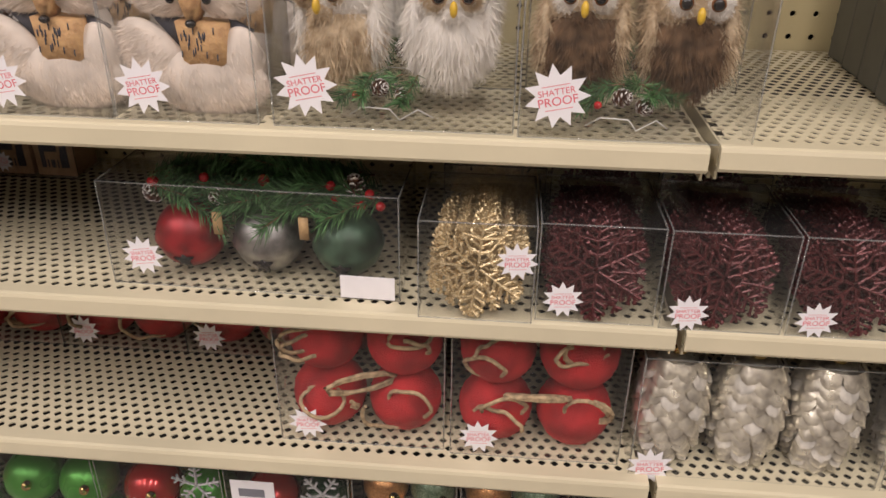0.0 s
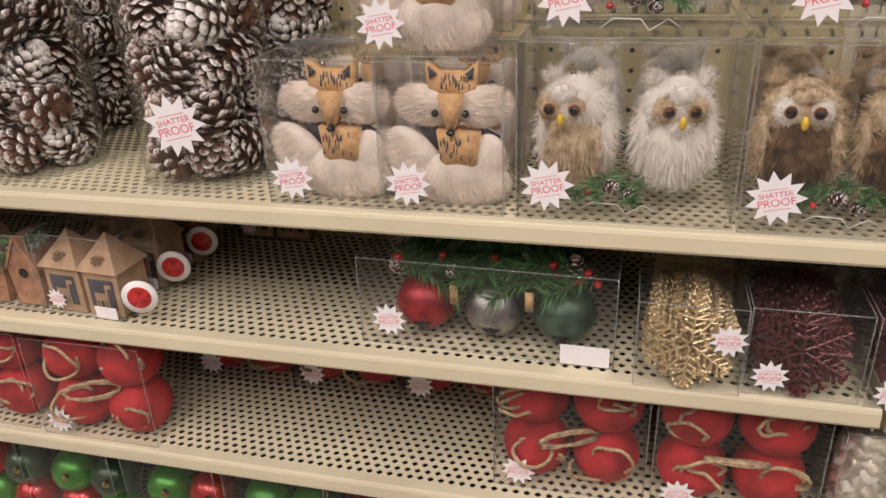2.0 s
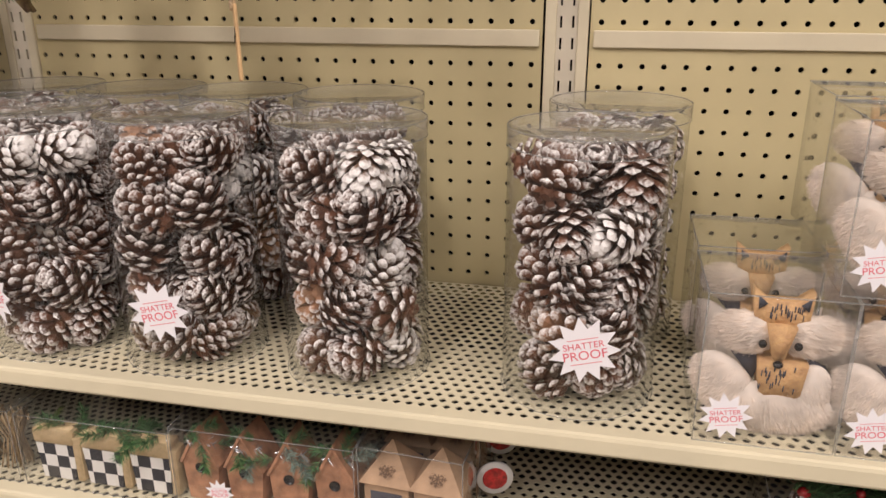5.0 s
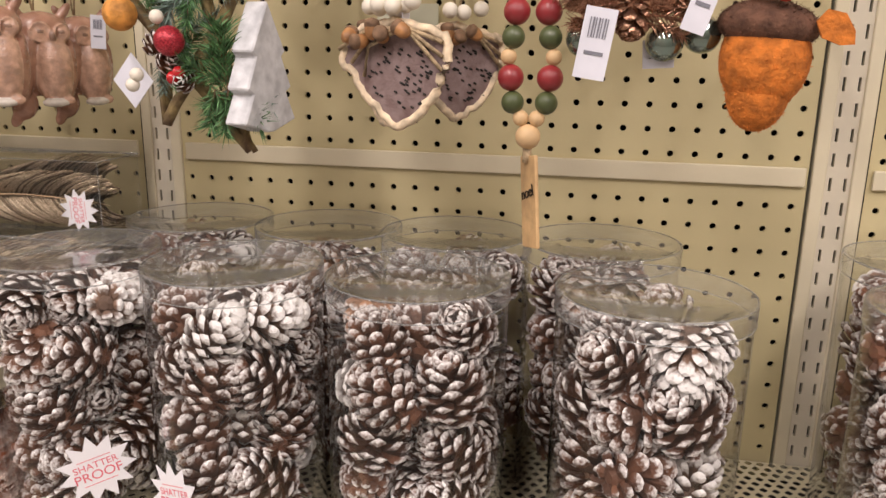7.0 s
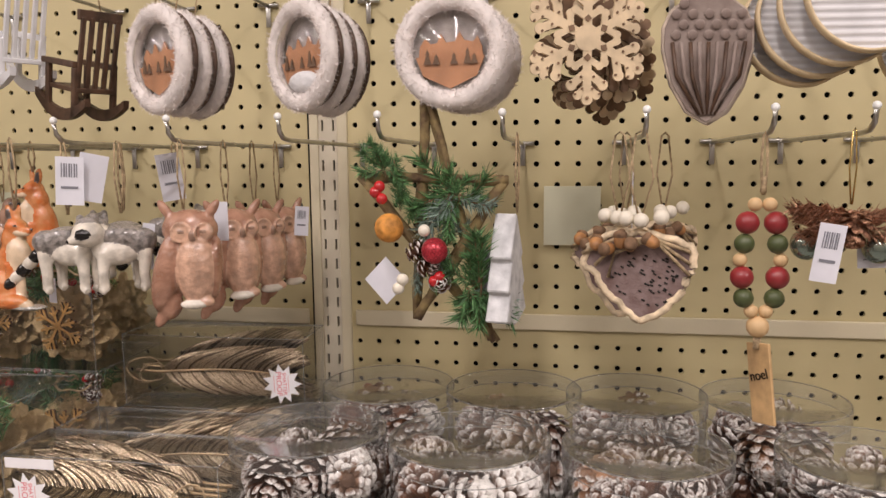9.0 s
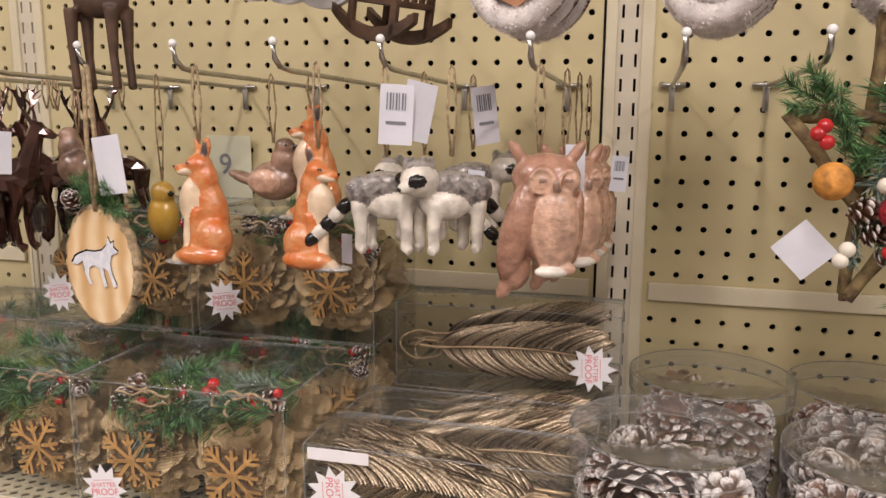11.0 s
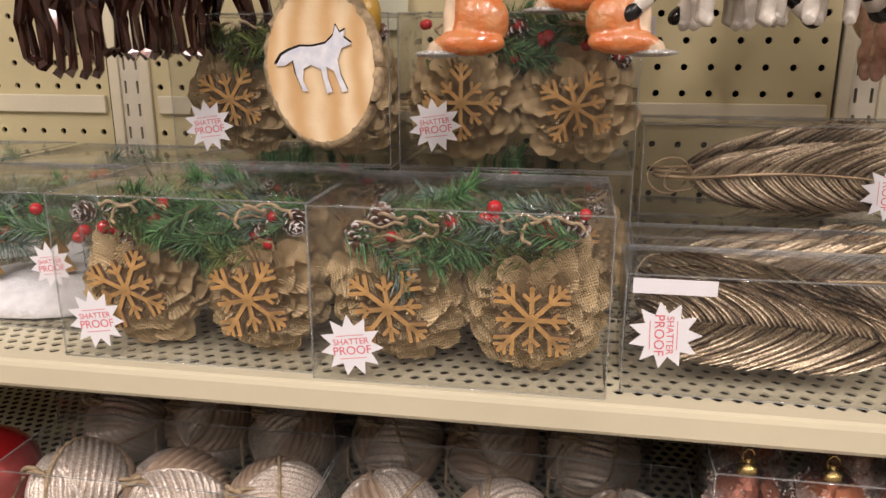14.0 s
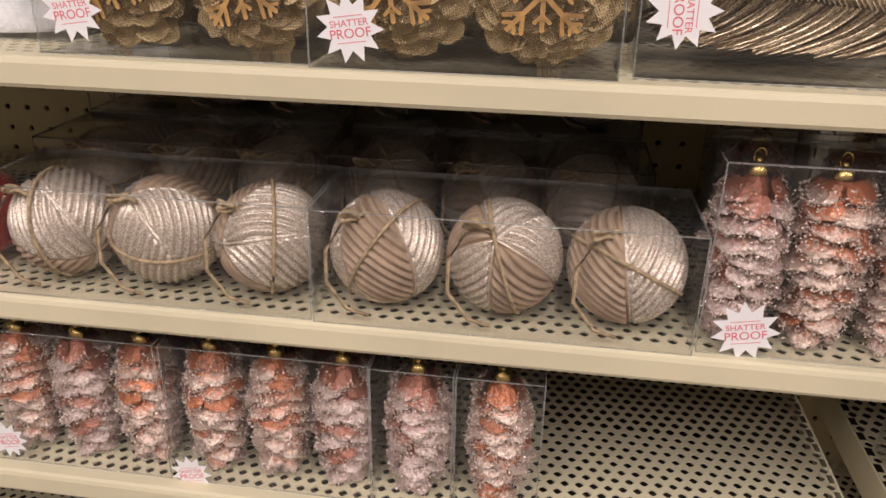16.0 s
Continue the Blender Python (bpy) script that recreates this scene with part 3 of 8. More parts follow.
def foliage(parent, rnd, x0, x1, y0, y1, z, n, berries=4, cones=1, kinds=None, spread=0.01, s=1.0):
    kinds = kinds or SPRIGS
    for i in range(n):
        x = x0 + (x1 - x0) * (i + rnd.random()) / n
        part("greenery", rnd.choice(kinds), None, parent, m=at(x, rnd.uniform(y0, y1), z + rnd.uniform(-spread, spread), rnd.uniform(0, 360), rnd.uniform(-22, 32), (0 if x < (x0 + x1) / 2 else 180) + rnd.uniform(-28, 28), s * rnd.uniform(0.7, 0.95)))
    for i in range(berries):
        part("berry", rnd.choice((BERRY_M, BERRY_BIG)), None, parent, m=at(rnd.uniform(x0, x1), y0 + 0.1 * (y1 - y0), z + rnd.uniform(-spread, spread * 1.6)))
    for i in range(cones):
        part("small_cone", TINYCONE, None, parent, m=at(rnd.uniform(x0, x1), y0 + 0.15 * (y1 - y0), z + rnd.uniform(-spread, spread), rnd.uniform(0, 360), rnd.uniform(0, 360), 0))


def loop_run(rnd, x, y, z, r, turns=1.3, tilt=0.5):
    n = 22
    ph = rnd.uniform(0, 6.28)
    return [(x + r * math.cos(ph + turns * 2 * math.pi * k / n), y + r * 0.45 * math.sin(1.7 * ph + turns * 2 * math.pi * k / n), z + tilt * r * math.sin(ph + turns * 2 * math.pi * k / n) + 0.0015 * math.sin(k)) for k in range(n)]


def fur_mesh(name, blobs, mats, seed=0, extra=None, ruffle=0.8, wide=0.00042):
    """Ellipsoids covered with fine hairs. blob: centre, radii, material, hairs, hair length, droop."""
    rnd = random.Random(seed)
    bm = bmesh.new()
    for c, rad, mi, n, ln, droop, *turn in blobs:
        vs = bm_ball(bm, c, 1.0, 22, 14, rad, Matrix.Rotation(radians(turn[0]), 3, "Y") if turn else None)
        for fc in {fc for v in vs for fc in v.link_faces}:
            fc.material_index = mi
            fc.smooth = True
    verts = [tuple(v.co) for v in bm.verts]
    bm.verts.index_update()
    faces = [tuple(v.index for v in fc.verts) for fc in bm.faces]
    idx = [fc.material_index for fc in bm.faces]
    bm.free()
    for c, rad, mi, n, ln, droop, *turn in blobs:
        c = Vector(c)
        spin, comb = Matrix.Rotation(radians(turn[0] if turn else 0), 3, "Y"), turn[1] if len(turn) > 1 else 0.0
        for i in range(n):
            d = Vector((rnd.gauss(0, 1), rnd.gauss(0, 1), rnd.gauss(0, 1))).normalized()
            p = c + spin @ Vector((d.x * rad[0], d.y * rad[1], d.z * rad[2])) * 0.96
            g = (spin @ d * 0.6 * ruffle / 0.8 + Vector((rnd.uniform(-ruffle, ruffle) + comb, rnd.uniform(-ruffle, ruffle), rnd.uniform(-ruffle, ruffle) - droop))).normalized() * ln * rnd.uniform(0.5, 1.2)
            s = g.cross(Vector((rnd.uniform(-1, 1), rnd.uniform(-1, 1), rnd.uniform(-1, 1)))).normalized() * wide
            b = len(verts)
            verts += [tuple(p - s), tuple(p + s), tuple(p + g * 0.6 + s * 0.6), tuple(p + g)]
            faces += [(b, b + 1, b + 2), (b, b + 2, b + 3)]
            idx += [mi, mi]
    if extra:
        for ev, ef, mi in extra:
            b = len(verts)
            verts += ev
            faces += [tuple(q + b for q in fc) for fc in ef]
            idx += [mi] * len(ef)
    me = raw_mesh(name, verts, faces, list(mats), idx, smooth=True)
    return me


def flat_extra(points, y0, y1, mi):
    n = len(points)
    v = [(x, y0, z) for x, z in points] + [(x, y1, z) for x, z in points]
    f = [tuple(range(n)), tuple(range(n, 2 * n))[::-1]] + [(i, n + i, n + (i + 1) % n, (i + 1) % n) for i in range(n)]
    return v, f, mi


def ball_extra(c, r, mi, squash=(1, 1, 1)):
    bm = bmesh.new()
    bm_ball(bm, c, r, 10, 7, squash)
    bm.verts.index_update()
    out = [tuple(v.co) for v in bm.verts], [tuple(v.index for v in fc.verts) for fc in bm.faces], mi
    bm.free()
    return out


# ---------------------------------------------------------------- top shelf: fox and owl ornaments
FUR_WHITE = mat("cream_fur", (0.86, 0.77, 0.68), 0.9, var=0.08, scale=60)
FUR_SNOW = mat("white_fur", (0.90, 0.86, 0.80), 0.9, var=0.05, scale=60)
FUR_TAN = mat("speckled_fur", (0.80, 0.66, 0.46), 0.9, var=0.3, scale=110, color2=(0.42, 0.30, 0.18))
FUR_BROWN = mat("brown_fur", (0.20, 0.12, 0.065), 0.9, var=0.3, scale=90)
FUR_GREY = mat("grey_fur", (0.30, 0.25, 0.20), 0.9, var=0.3, scale=90)
BARKWOOD = mat("birch_bark", (0.62, 0.38, 0.17), 0.7, var=0.3, scale=130, bump=0.8, bump_scale=350, color2=(0.46, 0.26, 0.12))
EYE = mat("amber_eye", (0.20, 0.07, 0.014), 0.1, var=0.1)
BEAK = mat("yellow_beak", (0.75, 0.48, 0.04), 0.35, var=0.08)
SLATE = mat("dark_felt", (0.06, 0.06, 0.075), 0.8, var=0.2)

for _m in (FUR_WHITE, FUR_SNOW, FUR_TAN, FUR_BROWN, FUR_GREY):
    soften(_m, 0.28)

w, h = 0.108, 0.130
fox_bits = [
    flat_extra([(0.40 * w, 0.70 * h), (0.72 * w, 0.70 * h), (0.755 * w, 0.80 * h), (0.77 * w, 0.985 * h), (0.67 * w, 0.915 * h), (0.45 * w, 0.915 * h), (0.35 * w, 0.985 * h), (0.365 * w, 0.80 * h)], 0.011, 0.026, 1),
    flat_extra([(0.455 * w, 0.775 * h), (0.665 * w, 0.775 * h), (0.605 * w, 0.57 * h), (0.56 * w, 0.515 * h), (0.515 * w, 0.57 * h)], 0.003, 0.022, 1),
    flat_extra([(0.43 * w, 0.53 * h), (0.79 * w, 0.52 * h), (0.76 * w, 0.30 * h), (0.62 * w, 0.22 * h), (0.46 * w, 0.31 * h)], 0.0065, 0.028, 1),
    flat_extra([(0.375 * w, 0.955 * h), (0.445 * w, 0.905 * h), (0.385 * w, 0.865 * h)], 0.0095, 0.0105, 3), flat_extra([(0.745 * w, 0.955 * h), (0.675 * w, 0.905 * h), (0.735 * w, 0.865 * h)], 0.0095, 0.0105, 3),
    flat_extra([(0.22 * w, 0.56 * h), (0.47 * w, 0.52 * h), (0.42 * w, 0.36 * h)], 0.016, 0.022, 3), flat_extra([(0.78 * w, 0.54 * h), (0.94 * w, 0.47 * h), (0.80 * w, 0.36 * h)], 0.016, 0.022, 3),
    ball_extra((0.435 * w, 0.0032, 0.655 * h), 0.0034, 2), ball_extra((0.685 * w, 0.0032, 0.655 * h), 0.0034, 2), ball_extra((0.56 * w, 0.0020, 0.525 * h), 0.0038, 2, (1.1, 1, 0.8)),
]
for k in range(44):
    q = random.Random(k)
    x0, z0 = (0.45 + 0.26 * q.random()) * w, (0.31 + 0.16 * q.random() if k % 2 else 0.79 + 0.08 * q.random()) * h
    fox_bits.append(flat_extra([(x0, z0), (x0 + 0.0008, z0), (x0 + 0.001, z0 + 0.005), (x0 + 0.0002, z0 + 0.005)], 0.0060 if k % 2 else 0.0104, 0.0115, 3))
cheeks = [((0.56 * w + sd * 0.225 * w, 0.0150, 0.690 * h), (0.235 * w, 0.0085, 0.135 * h), 0, 5200, 0.0070, 0.15, -13 * sd, 0.8 * sd) for sd in (-1, 1)]
tail = [((0.23 * w, 0.0160, 0.29 * h), (0.34 * w, 0.0085, 0.165 * h), 0, 5200, 0.0065, 0.4, 52, -0.5)]
rump = [((0.60 * w, 0.0135, 0.180 * h), (0.43 * w, 0.0090, 0.185 * h), 0, 6500, 0.0060, 0.7, 0, 0.3), ((0.83 * w, 0.0150, 0.30 * h), (0.165 * w, 0.0085, 0.20 * h), 0, 2600, 0.0060, 0.8, 8, 0.3)]
FOX = fur_mesh("fox_figure", cheeks + tail + rump, (FUR_WHITE, BARKWOOD, BLACK, SLATE), 3, fox_bits, 0.28, 0.0003)
def fox_box(x, y, z, st=True):
    b = clear_box("fox_ornament_box", "clear plastic box with a white fur and birch bark fox", x, y, z, 0.109, 0.100, 0.133, "fox ornament boxes")
    part("fox_figure", FOX, None, b, m=at(0.0005, 0.012, 0.001))
    if st:
        sticker(b, 0.024, -0.0006, 0.026, 0.0215, 10)


PLACE = GOODS_PLACE
fox_box(-0.340, 0.652, Z1)
fox_box(-0.2295, 0.652, Z1)
fox_box(-0.246, 0.655, Z1 + 0.137)
fox_box(-0.338, 0.765, Z1, False)
fox_box(-0.228, 0.765, Z1, False)
fox_box(-0.240, 0.775, Z1 + 0.137, False)


def owl(seed, body, face, belly, turn=0):
    """A small fluffy owl with amber eyes and a yellow beak, standing on z = 0."""
    s = 0.024 * math.sin(radians(turn))
    bits = []
    for e in (-1, 1):
        bits += [ball_extra((s + e * 0.0122, -0.0275, 0.0785), 0.0060, 3, (1, 0.6, 1)), ball_extra((s + e * 0.0120, -0.0298, 0.0785), 0.0046, 5, (1, 0.55, 1))]
    bits.append(ball_extra((s, -0.0335, 0.0700), 0.0040, 4, (0.85, 1.1, 1.7)))
    blobs = [((0, 0, 0.038), (0.034, 0.026, 0.038), belly, 3600, 0.017, 1.5), ((0, 0.002, 0.076), (0.034, 0.026, 0.029), body, 2600, 0.009, 0.3), ((-0.031, 0.002, 0.045), (0.008, 0.018, 0.030), body, 900, 0.014, 1.2), ((0.031, 0.002, 0.045), (0.008, 0.018, 0.030), body, 900, 0.014, 1.2)]
    blobs += [((s + e * 0.0125, -0.0165, 0.0775), (0.0130, 0.0085, 0.0135), face, 900, 0.0045, 0.1) for e in (-1, 1)]
    blobs += [((s, -0.020, 0.092), (0.012, 0.007, 0.009), body, 420, 0.007, -0.5), ((s, -0.020, 0.062), (0.010, 0.007, 0.007), belly, 420, 0.008, 0.9)]
    blobs += [((e * 0.024, 0.002, 0.101), (0.006, 0.006, 0.006), body, 260, 0.012, -1.0) for e in (-1, 1)]
    return fur_mesh("owl_figure", blobs, (FUR_SNOW, FUR_TAN, FUR_BROWN, EYE, BEAK, BLACK), seed, bits)


OWL_WHITE, OWL_SPOT = owl(5, 0, 1, 0), owl(6, 0, 1, 1, -25)
OWL_BROWN, OWL_GREY = owl(7, 1, 0, 2), owl(8, 1, 0, 2, 10)
WIRE = mat("clear_wire", (0.8, 0.8, 0.78), 0.1, var=0.05)


def owl_box(x, y, z, kinds, label, st=True, w=0.177):
    b = clear_box("owl_ornament_box", label, x, y, z, w, 0.105, 0.150, "owl ornament boxes")
    rnd = random.Random(int(1000 * (x + 2 * z)))
    for k, (me, cx) in enumerate(zip(kinds, (0.26 * w, 0.72 * w))):
        part("owl_figure", me, None, b, m=at(cx, 0.040, 0.026, rnd.uniform(-4, 4), 0, rnd.uniform(-8, 8), 0.86))
    for k in range(5):
        part("greenery", rnd.choice(SPRIGS), None, b, m=at(rnd.uniform(0.35, 0.65) * w, 0.02, 0.036, rnd.uniform(0, 360), rnd.uniform(0, 40), rnd.uniform(0, 360), 0.6))
    for k in range(3):
        part("berry_cone", TINYCONE if k else BERRY_M, None, b, m=at((0.34 + 0.10 * k) * w, 0.012, 0.022 + 0.006 * (k % 2), 40 * k, 70, 0, 0.7))
    part("hanger", tube_mesh("hanger", [[(0.30 * w, 0.02, 0.004), (0.36 * w, 0.015, 0.012), (0.48 * w, 0.012, 0.012), (0.52 * w, 0.015, 0.003), (0.60 * w, 0.013, 0.012), (0.66 * w, 0.02, 0.004)]], 0.0006, WIRE, 5), None, b)
    if st:
        sticker(b, 0.026, -0.0006, 0.031, 0.0235, 12)


owl_box(-0.109, 0.652, Z1, (OWL_SPOT, OWL_WHITE), "clear plastic box with two fluffy white owls")
owl_box(0.0715, 0.648, Z1, (OWL_BROWN, OWL_GREY), "clear plastic box with two brown fluffy owls", w=0.165)
owl_box(-0.098, 0.655, Z1 + 0.153, (OWL_WHITE, OWL_WHITE), "clear plastic box with two fluffy white owls", w=0.172)
owl_box(0.085, 0.660, Z1 + 0.153, (OWL_GREY, OWL_BROWN), "clear plastic box with two brown fluffy owls", w=0.165)
owl_box(-0.108, 0.772, Z1, (OWL_WHITE, OWL_SPOT), "clear plastic box with two fluffy white owls", False)
owl_box(-0.118, 0.775, Z1 + 0.153, (OWL_WHITE, OWL_SPOT), "clear plastic box with two fluffy white owls")
owl_box(0.078, 0.772, Z1, (OWL_GREY, OWL_BROWN), "clear plastic box with two brown fluffy owls", False)

# dark frames leaning at the back of the neighbouring shelf
for i in range(5):
    d = thing("dark_panel", "dark grey-green framed panel standing on the shelf", "panel", pose(0.366 + 0.0045 * i, 0.690 + 0.050 * i, Z1 + 0.003, 0, 0, 0), "dark panels")
    part("frame", bm_box(0, 0, 0, 0.16, 0.040, 0.30, 0.002), GREYMETAL, d, smooth=False)
    part("insert", bm_box(0.006, 0.0402, 0.0, 0.15, 0.049, 0.288, 0.0), DARK, d, smooth=False)

# ---------------------------------------------------------------- second shelf: bells, snowflakes, lanterns, bird houses
SILVER = mat("brushed_silver", (0.36, 0.35, 0.34), 0.42, metal=1.0, var=0.2, scale=70, bump=0.1)
REDMETAL = mat("red_bell_metal", (0.30, 0.012, 0.018), 0.34, metal=0.4, var=0.25, scale=60)
GREENMETAL = mat("green_bell_metal", (0.06, 0.11, 0.07), 0.36, metal=0.5, var=0.3, scale=60)
GOLDGLIT = glitter_mat("gold_glitter", (0.42, 0.27, 0.10), (0.98, 0.84, 0.55), 0.42, 0.65, 1300, 1.0)
WINEGLIT = glitter_mat("wine_glitter", (0.030, 0.006, 0.008), (0.20, 0.055, 0.055), 0.34, 0.4, 1300, 1.0)


def bell_mesh(material):
    bm = bmesh.new()
    bm_ball(bm, (0, 0, 0), 0.030, 24, 16)
    for v in bm.verts:
        if abs(v.co.z) < 0.002:
            v.co.x *= 1.05
            v.co.y *= 1.05
    star = outline_prism([(0.009 * (1 if k % 2 == 0 else 0.42) * math.sin(math.pi * k / 5), -0.010 + 0.009 * (1 if k % 2 == 0 else 0.42) * math.cos(math.pi * k / 5)) for k in range(10)], 0.004)
    bmesh.ops.translate(star, verts=star.verts, vec=(0, -0.0302, 0))
    for fc in star.faces:
        fc.material_index = 1
    tmp = bpy.data.meshes.new("tmp")
    star.to_mesh(tmp)
    bm.from_mesh(tmp)
    star.free()
    bpy.data.meshes.remove(tmp)
    return mesh_of(bm, "jingle_bell", (material, BLACK))


bb = clear_box("bell_garland_box", "clear plastic box with jingle bells, pine and berries", -0.268, 0.668, Z2, 0.250, 0.095, 0.094, category="ornament box", yaw=-1.5)
for cx, me in ((0.060, bell_mesh(REDMETAL)), (0.130, bell_mesh(SILVER)), (0.200, bell_mesh(GREENMETAL))):
    part("jingle_bell", me, None, bb, m=at(cx, 0.034, 0.036, 8, 0, random.uniform(-8, 8), 1.0))
rb = random.Random(4)
foliage(bb, rb, 0.02, 0.23, 0.026, 0.07, 0.080, 84, 9, 3, spread=0.008, s=0.95)
for cx in (0.094, 0.168):
    part("ribbon_end", bm_box(cx - 0.004, 0.012, 0.046, cx + 0.004, 0.014, 0.066), WOODLIGHT, bb)
sticker(bb, 0.030, -0.0006, 0.028, 0.0185, 8)
part("price_label", bm_box(0.200, -0.001, 0.001, 0.246, -0.0004, 0.022), LABEL, bb, smooth=False)


def flake_mesh(name, r, material, depth=0.003, seed=0, dense=True, arms=6):
    """An openwork snowflake: arms with side branches and ring links, in x and z."""
    v, f = [], []
    tw = r * (0.032 if dense else 0.058)
    for k in range(arms):
        a = 2 * math.pi * k / arms
        d, p = Vector((math.sin(a), 0, math.cos(a))), Vector((math.cos(a), 0, -math.sin(a)))
        tube_into(v, f, [d * r * 0.05, d * r], tw, 5)
        for t, l in ((0.26, 0.13), (0.42, 0.19), (0.58, 0.22), (0.74, 0.20), (0.88, 0.13)) if dense else ((0.45, 0.25), (0.72, 0.22)):
            for s in (-1, 1):
                e = d * r * (t + l * 0.6) + p * (s * r * l)
                tube_into(v, f, [d * r * t, e], tw * 0.85, 5)
                if dense:
                    bmc = e
                    tube_into(v, f, [bmc - d * tw * 1.6, bmc, bmc + d * tw * 1.6], tw * 1.5, 5, [0.4, 1, 0.4])
        if dense:
            nx = Vector((math.sin(a + 2 * math.pi / arms), 0, math.cos(a + 2 * math.pi / arms)))
            half = (d + nx).normalized()
            for t, q in ((0.30, 0.44), (0.58, 0.74)):
                tube_into(v, f, [d * r * t, half * r * q, nx * r * t], tw, 5)
            tube_into(v, f, [half * r * 0.30, half * r * 0.92], tw, 5)
            for t in (0.62, 0.80):
                for s in (-1, 1):
                    tube_into(v, f, [half * r * t, half * r * (t + 0.10) + Vector((half.z, 0, -half.x)) * (s * r * 0.10)], tw, 5)
            for t, q in ((0.92, 0.08),):
                c = d * r * t
                tube_into(v, f, [c + d * (r * q * math.cos(x)) + p * (r * q * math.sin(x)) for x in [2 * math.pi * i / 8 for i in range(9)]], tw * 0.7, 4)
    me = raw_mesh(name, v, f, material, smooth=False)
    return me


FL_GOLD, FL_WINE = flake_mesh("snowflake", 0.043, GOLDGLIT), flake_mesh("snowflake", 0.043, WINEGLIT)


def flake_box(x, y, z, me, label, st, w=0.094, hh=0.086, n=8):
    b = clear_box("snowflake_box", label, x, y, z, w, 0.100, hh, "snowflake boxes")
    rnd = random.Random(int(x * 1000))
    turn, jit = rnd.uniform(-12, 12), 5 if me is FL_GOLD else 14
    for i in range(n):
        part("snowflake", me, None, b, m=at(w / 2 + rnd.uniform(-0.002, 0.002), 0.007 + 0.0090 * i, 0.044 + 0.0003 * i, -10 + rnd.uniform(-4, 4), turn + rnd.uniform(-jit, jit), rnd.uniform(-4, 4), rnd.uniform(0.93, 1.0)))
    if st:
        sticker(b, st[0], -0.0006, st[1], 0.0165, 4)


flake_box(0.000, 0.640, Z2, FL_GOLD, "clear plastic box with gold glitter snowflakes", (0.077, 0.055), 0.091)
flake_box(0.094, 0.646, Z2, FL_WINE, "clear plastic box with wine red glitter snowflakes", (0.021, 0.020))
flake_box(0.192, 0.644, Z2, FL_WINE, "clear plastic box with wine red glitter snowflakes", (0.021, 0.015))
flake_box(0.290, 0.644, Z2, FL_WINE, "clear plastic box with wine red glitter snowflakes", (0.021, 0.015))
flake_box(0.388, 0.646, Z2, FL_WINE, "clear plastic box with wine red glitter snowflakes", None)
flake_box(0.010, 0.760, Z2, FL_GOLD, "clear plastic box with gold glitter snowflakes", None, 0.091, n=5)
flake_box(0.106, 0.762, Z2, FL_WINE, "clear plastic box with wine red glitter snowflakes", None, n=4)
flake_box(0.204, 0.762, Z2, FL_WINE, "clear plastic box with wine red glitter snowflakes", None, n=4)
flake_box(0.302, 0.762, Z2, FL_WINE, "clear plastic box with wine red glitter snowflakes", None, n=4)

REDDISC = mat("red_foil_disc", (0.55, 0.03, 0.03), 0.3, var=0.25, scale=200, coat=0.3)
RINGWHITE = mat("white_ring", (0.82, 0.80, 0.78), 0.4, var=0.03)
BROWNPRINT = mat("brown_print", (0.16, 0.09, 0.05), 0.7, var=0.1)


def lantern(parent, x, y, s=1.0):
    """A kraft card lantern house with a pyramid roof, cut-out star and a window."""
    la = part("lantern", bm_box(-0.023, -0.023, 0, 0.023, 0.023, 0.054, 0.001), KRAFT, parent, m=at(x, y, 0.001, 0, 0, 0, s), smooth=False)
    bm = bmesh.new()
    q = [bm.verts.new((a * 0.027, b * 0.027, 0.0545)) for a, b in ((-1, -1), (1, -1), (1, 1), (-1, 1))]
    t = bm.verts.new((0, 0, 0.092))
    for k in range(4):
        bm.faces.new((q[k], q[(k + 1) % 4], t))
    bm.faces.new(q[::-1])
    part("roof", bm, KRAFT, la, smooth=False)
    part("window", bm_box(-0.016, -0.0238, 0.010, 0.016, -0.0232, 0.045), SLATE, la, smooth=False)
    deer = bm_box(-0.010, -0.0246, 0.020, 0.007, -0.0239, 0.029)
    for lx in (-0.009, -0.005, 0.002, 0.006):
        bm_box(lx - 0.0009, -0.0246, 0.010, lx + 0.0009, -0.0239, 0.021, bm=deer)
    bm_box(0.005, -0.0246, 0.027, 0.008, -0.0239, 0.039, bm=deer)
    bm_box(0.006, -0.0246, 0.036, 0.013, -0.0239, 0.040, bm=deer)
    part("deer_cutout", deer, KRAFT, la, smooth=False)
    part("star_cutout", flake_mesh("star_cutout", 0.009, BROWNPRINT, dense=False, arms=8), None, la, m=at(0, -0.0185, 0.068, -54, 0, 0))


def lantern_box(x, y, lid=True, yaw=0.0, seal=0.128):
    b = clear_box("lantern_box", "clear plastic box with kraft paper lantern houses", x, y, Z2, 0.105, 0.055, 0.096, "lantern boxes", yaw)
    lantern(b, 0.027, 0.028)
    lantern(b, 0.078, 0.028)
    sticker(b, 0.018, -0.0006, 0.018, 0.013, 8)
    if lid:
        part("price_label", bm_box(0.068, -0.001, 0.002, 0.096, -0.0005, 0.016), LABEL, b, smooth=False)
        d = part("round_seal", lathe([(0.001, 0), (0.0185, 0), (0.0195, 0.001), (0.0185, 0.003), (0.001, 0.003)], 28), RINGWHITE, b, "round white seal with a red centre", m=at(seal, 0.004, 0.033, 90, 0, 20))
        part("red_centre", lathe([(0.0, 0.0031), (0.0125, 0.0033), (0.0128, 0.0031)], 24), REDDISC, d)


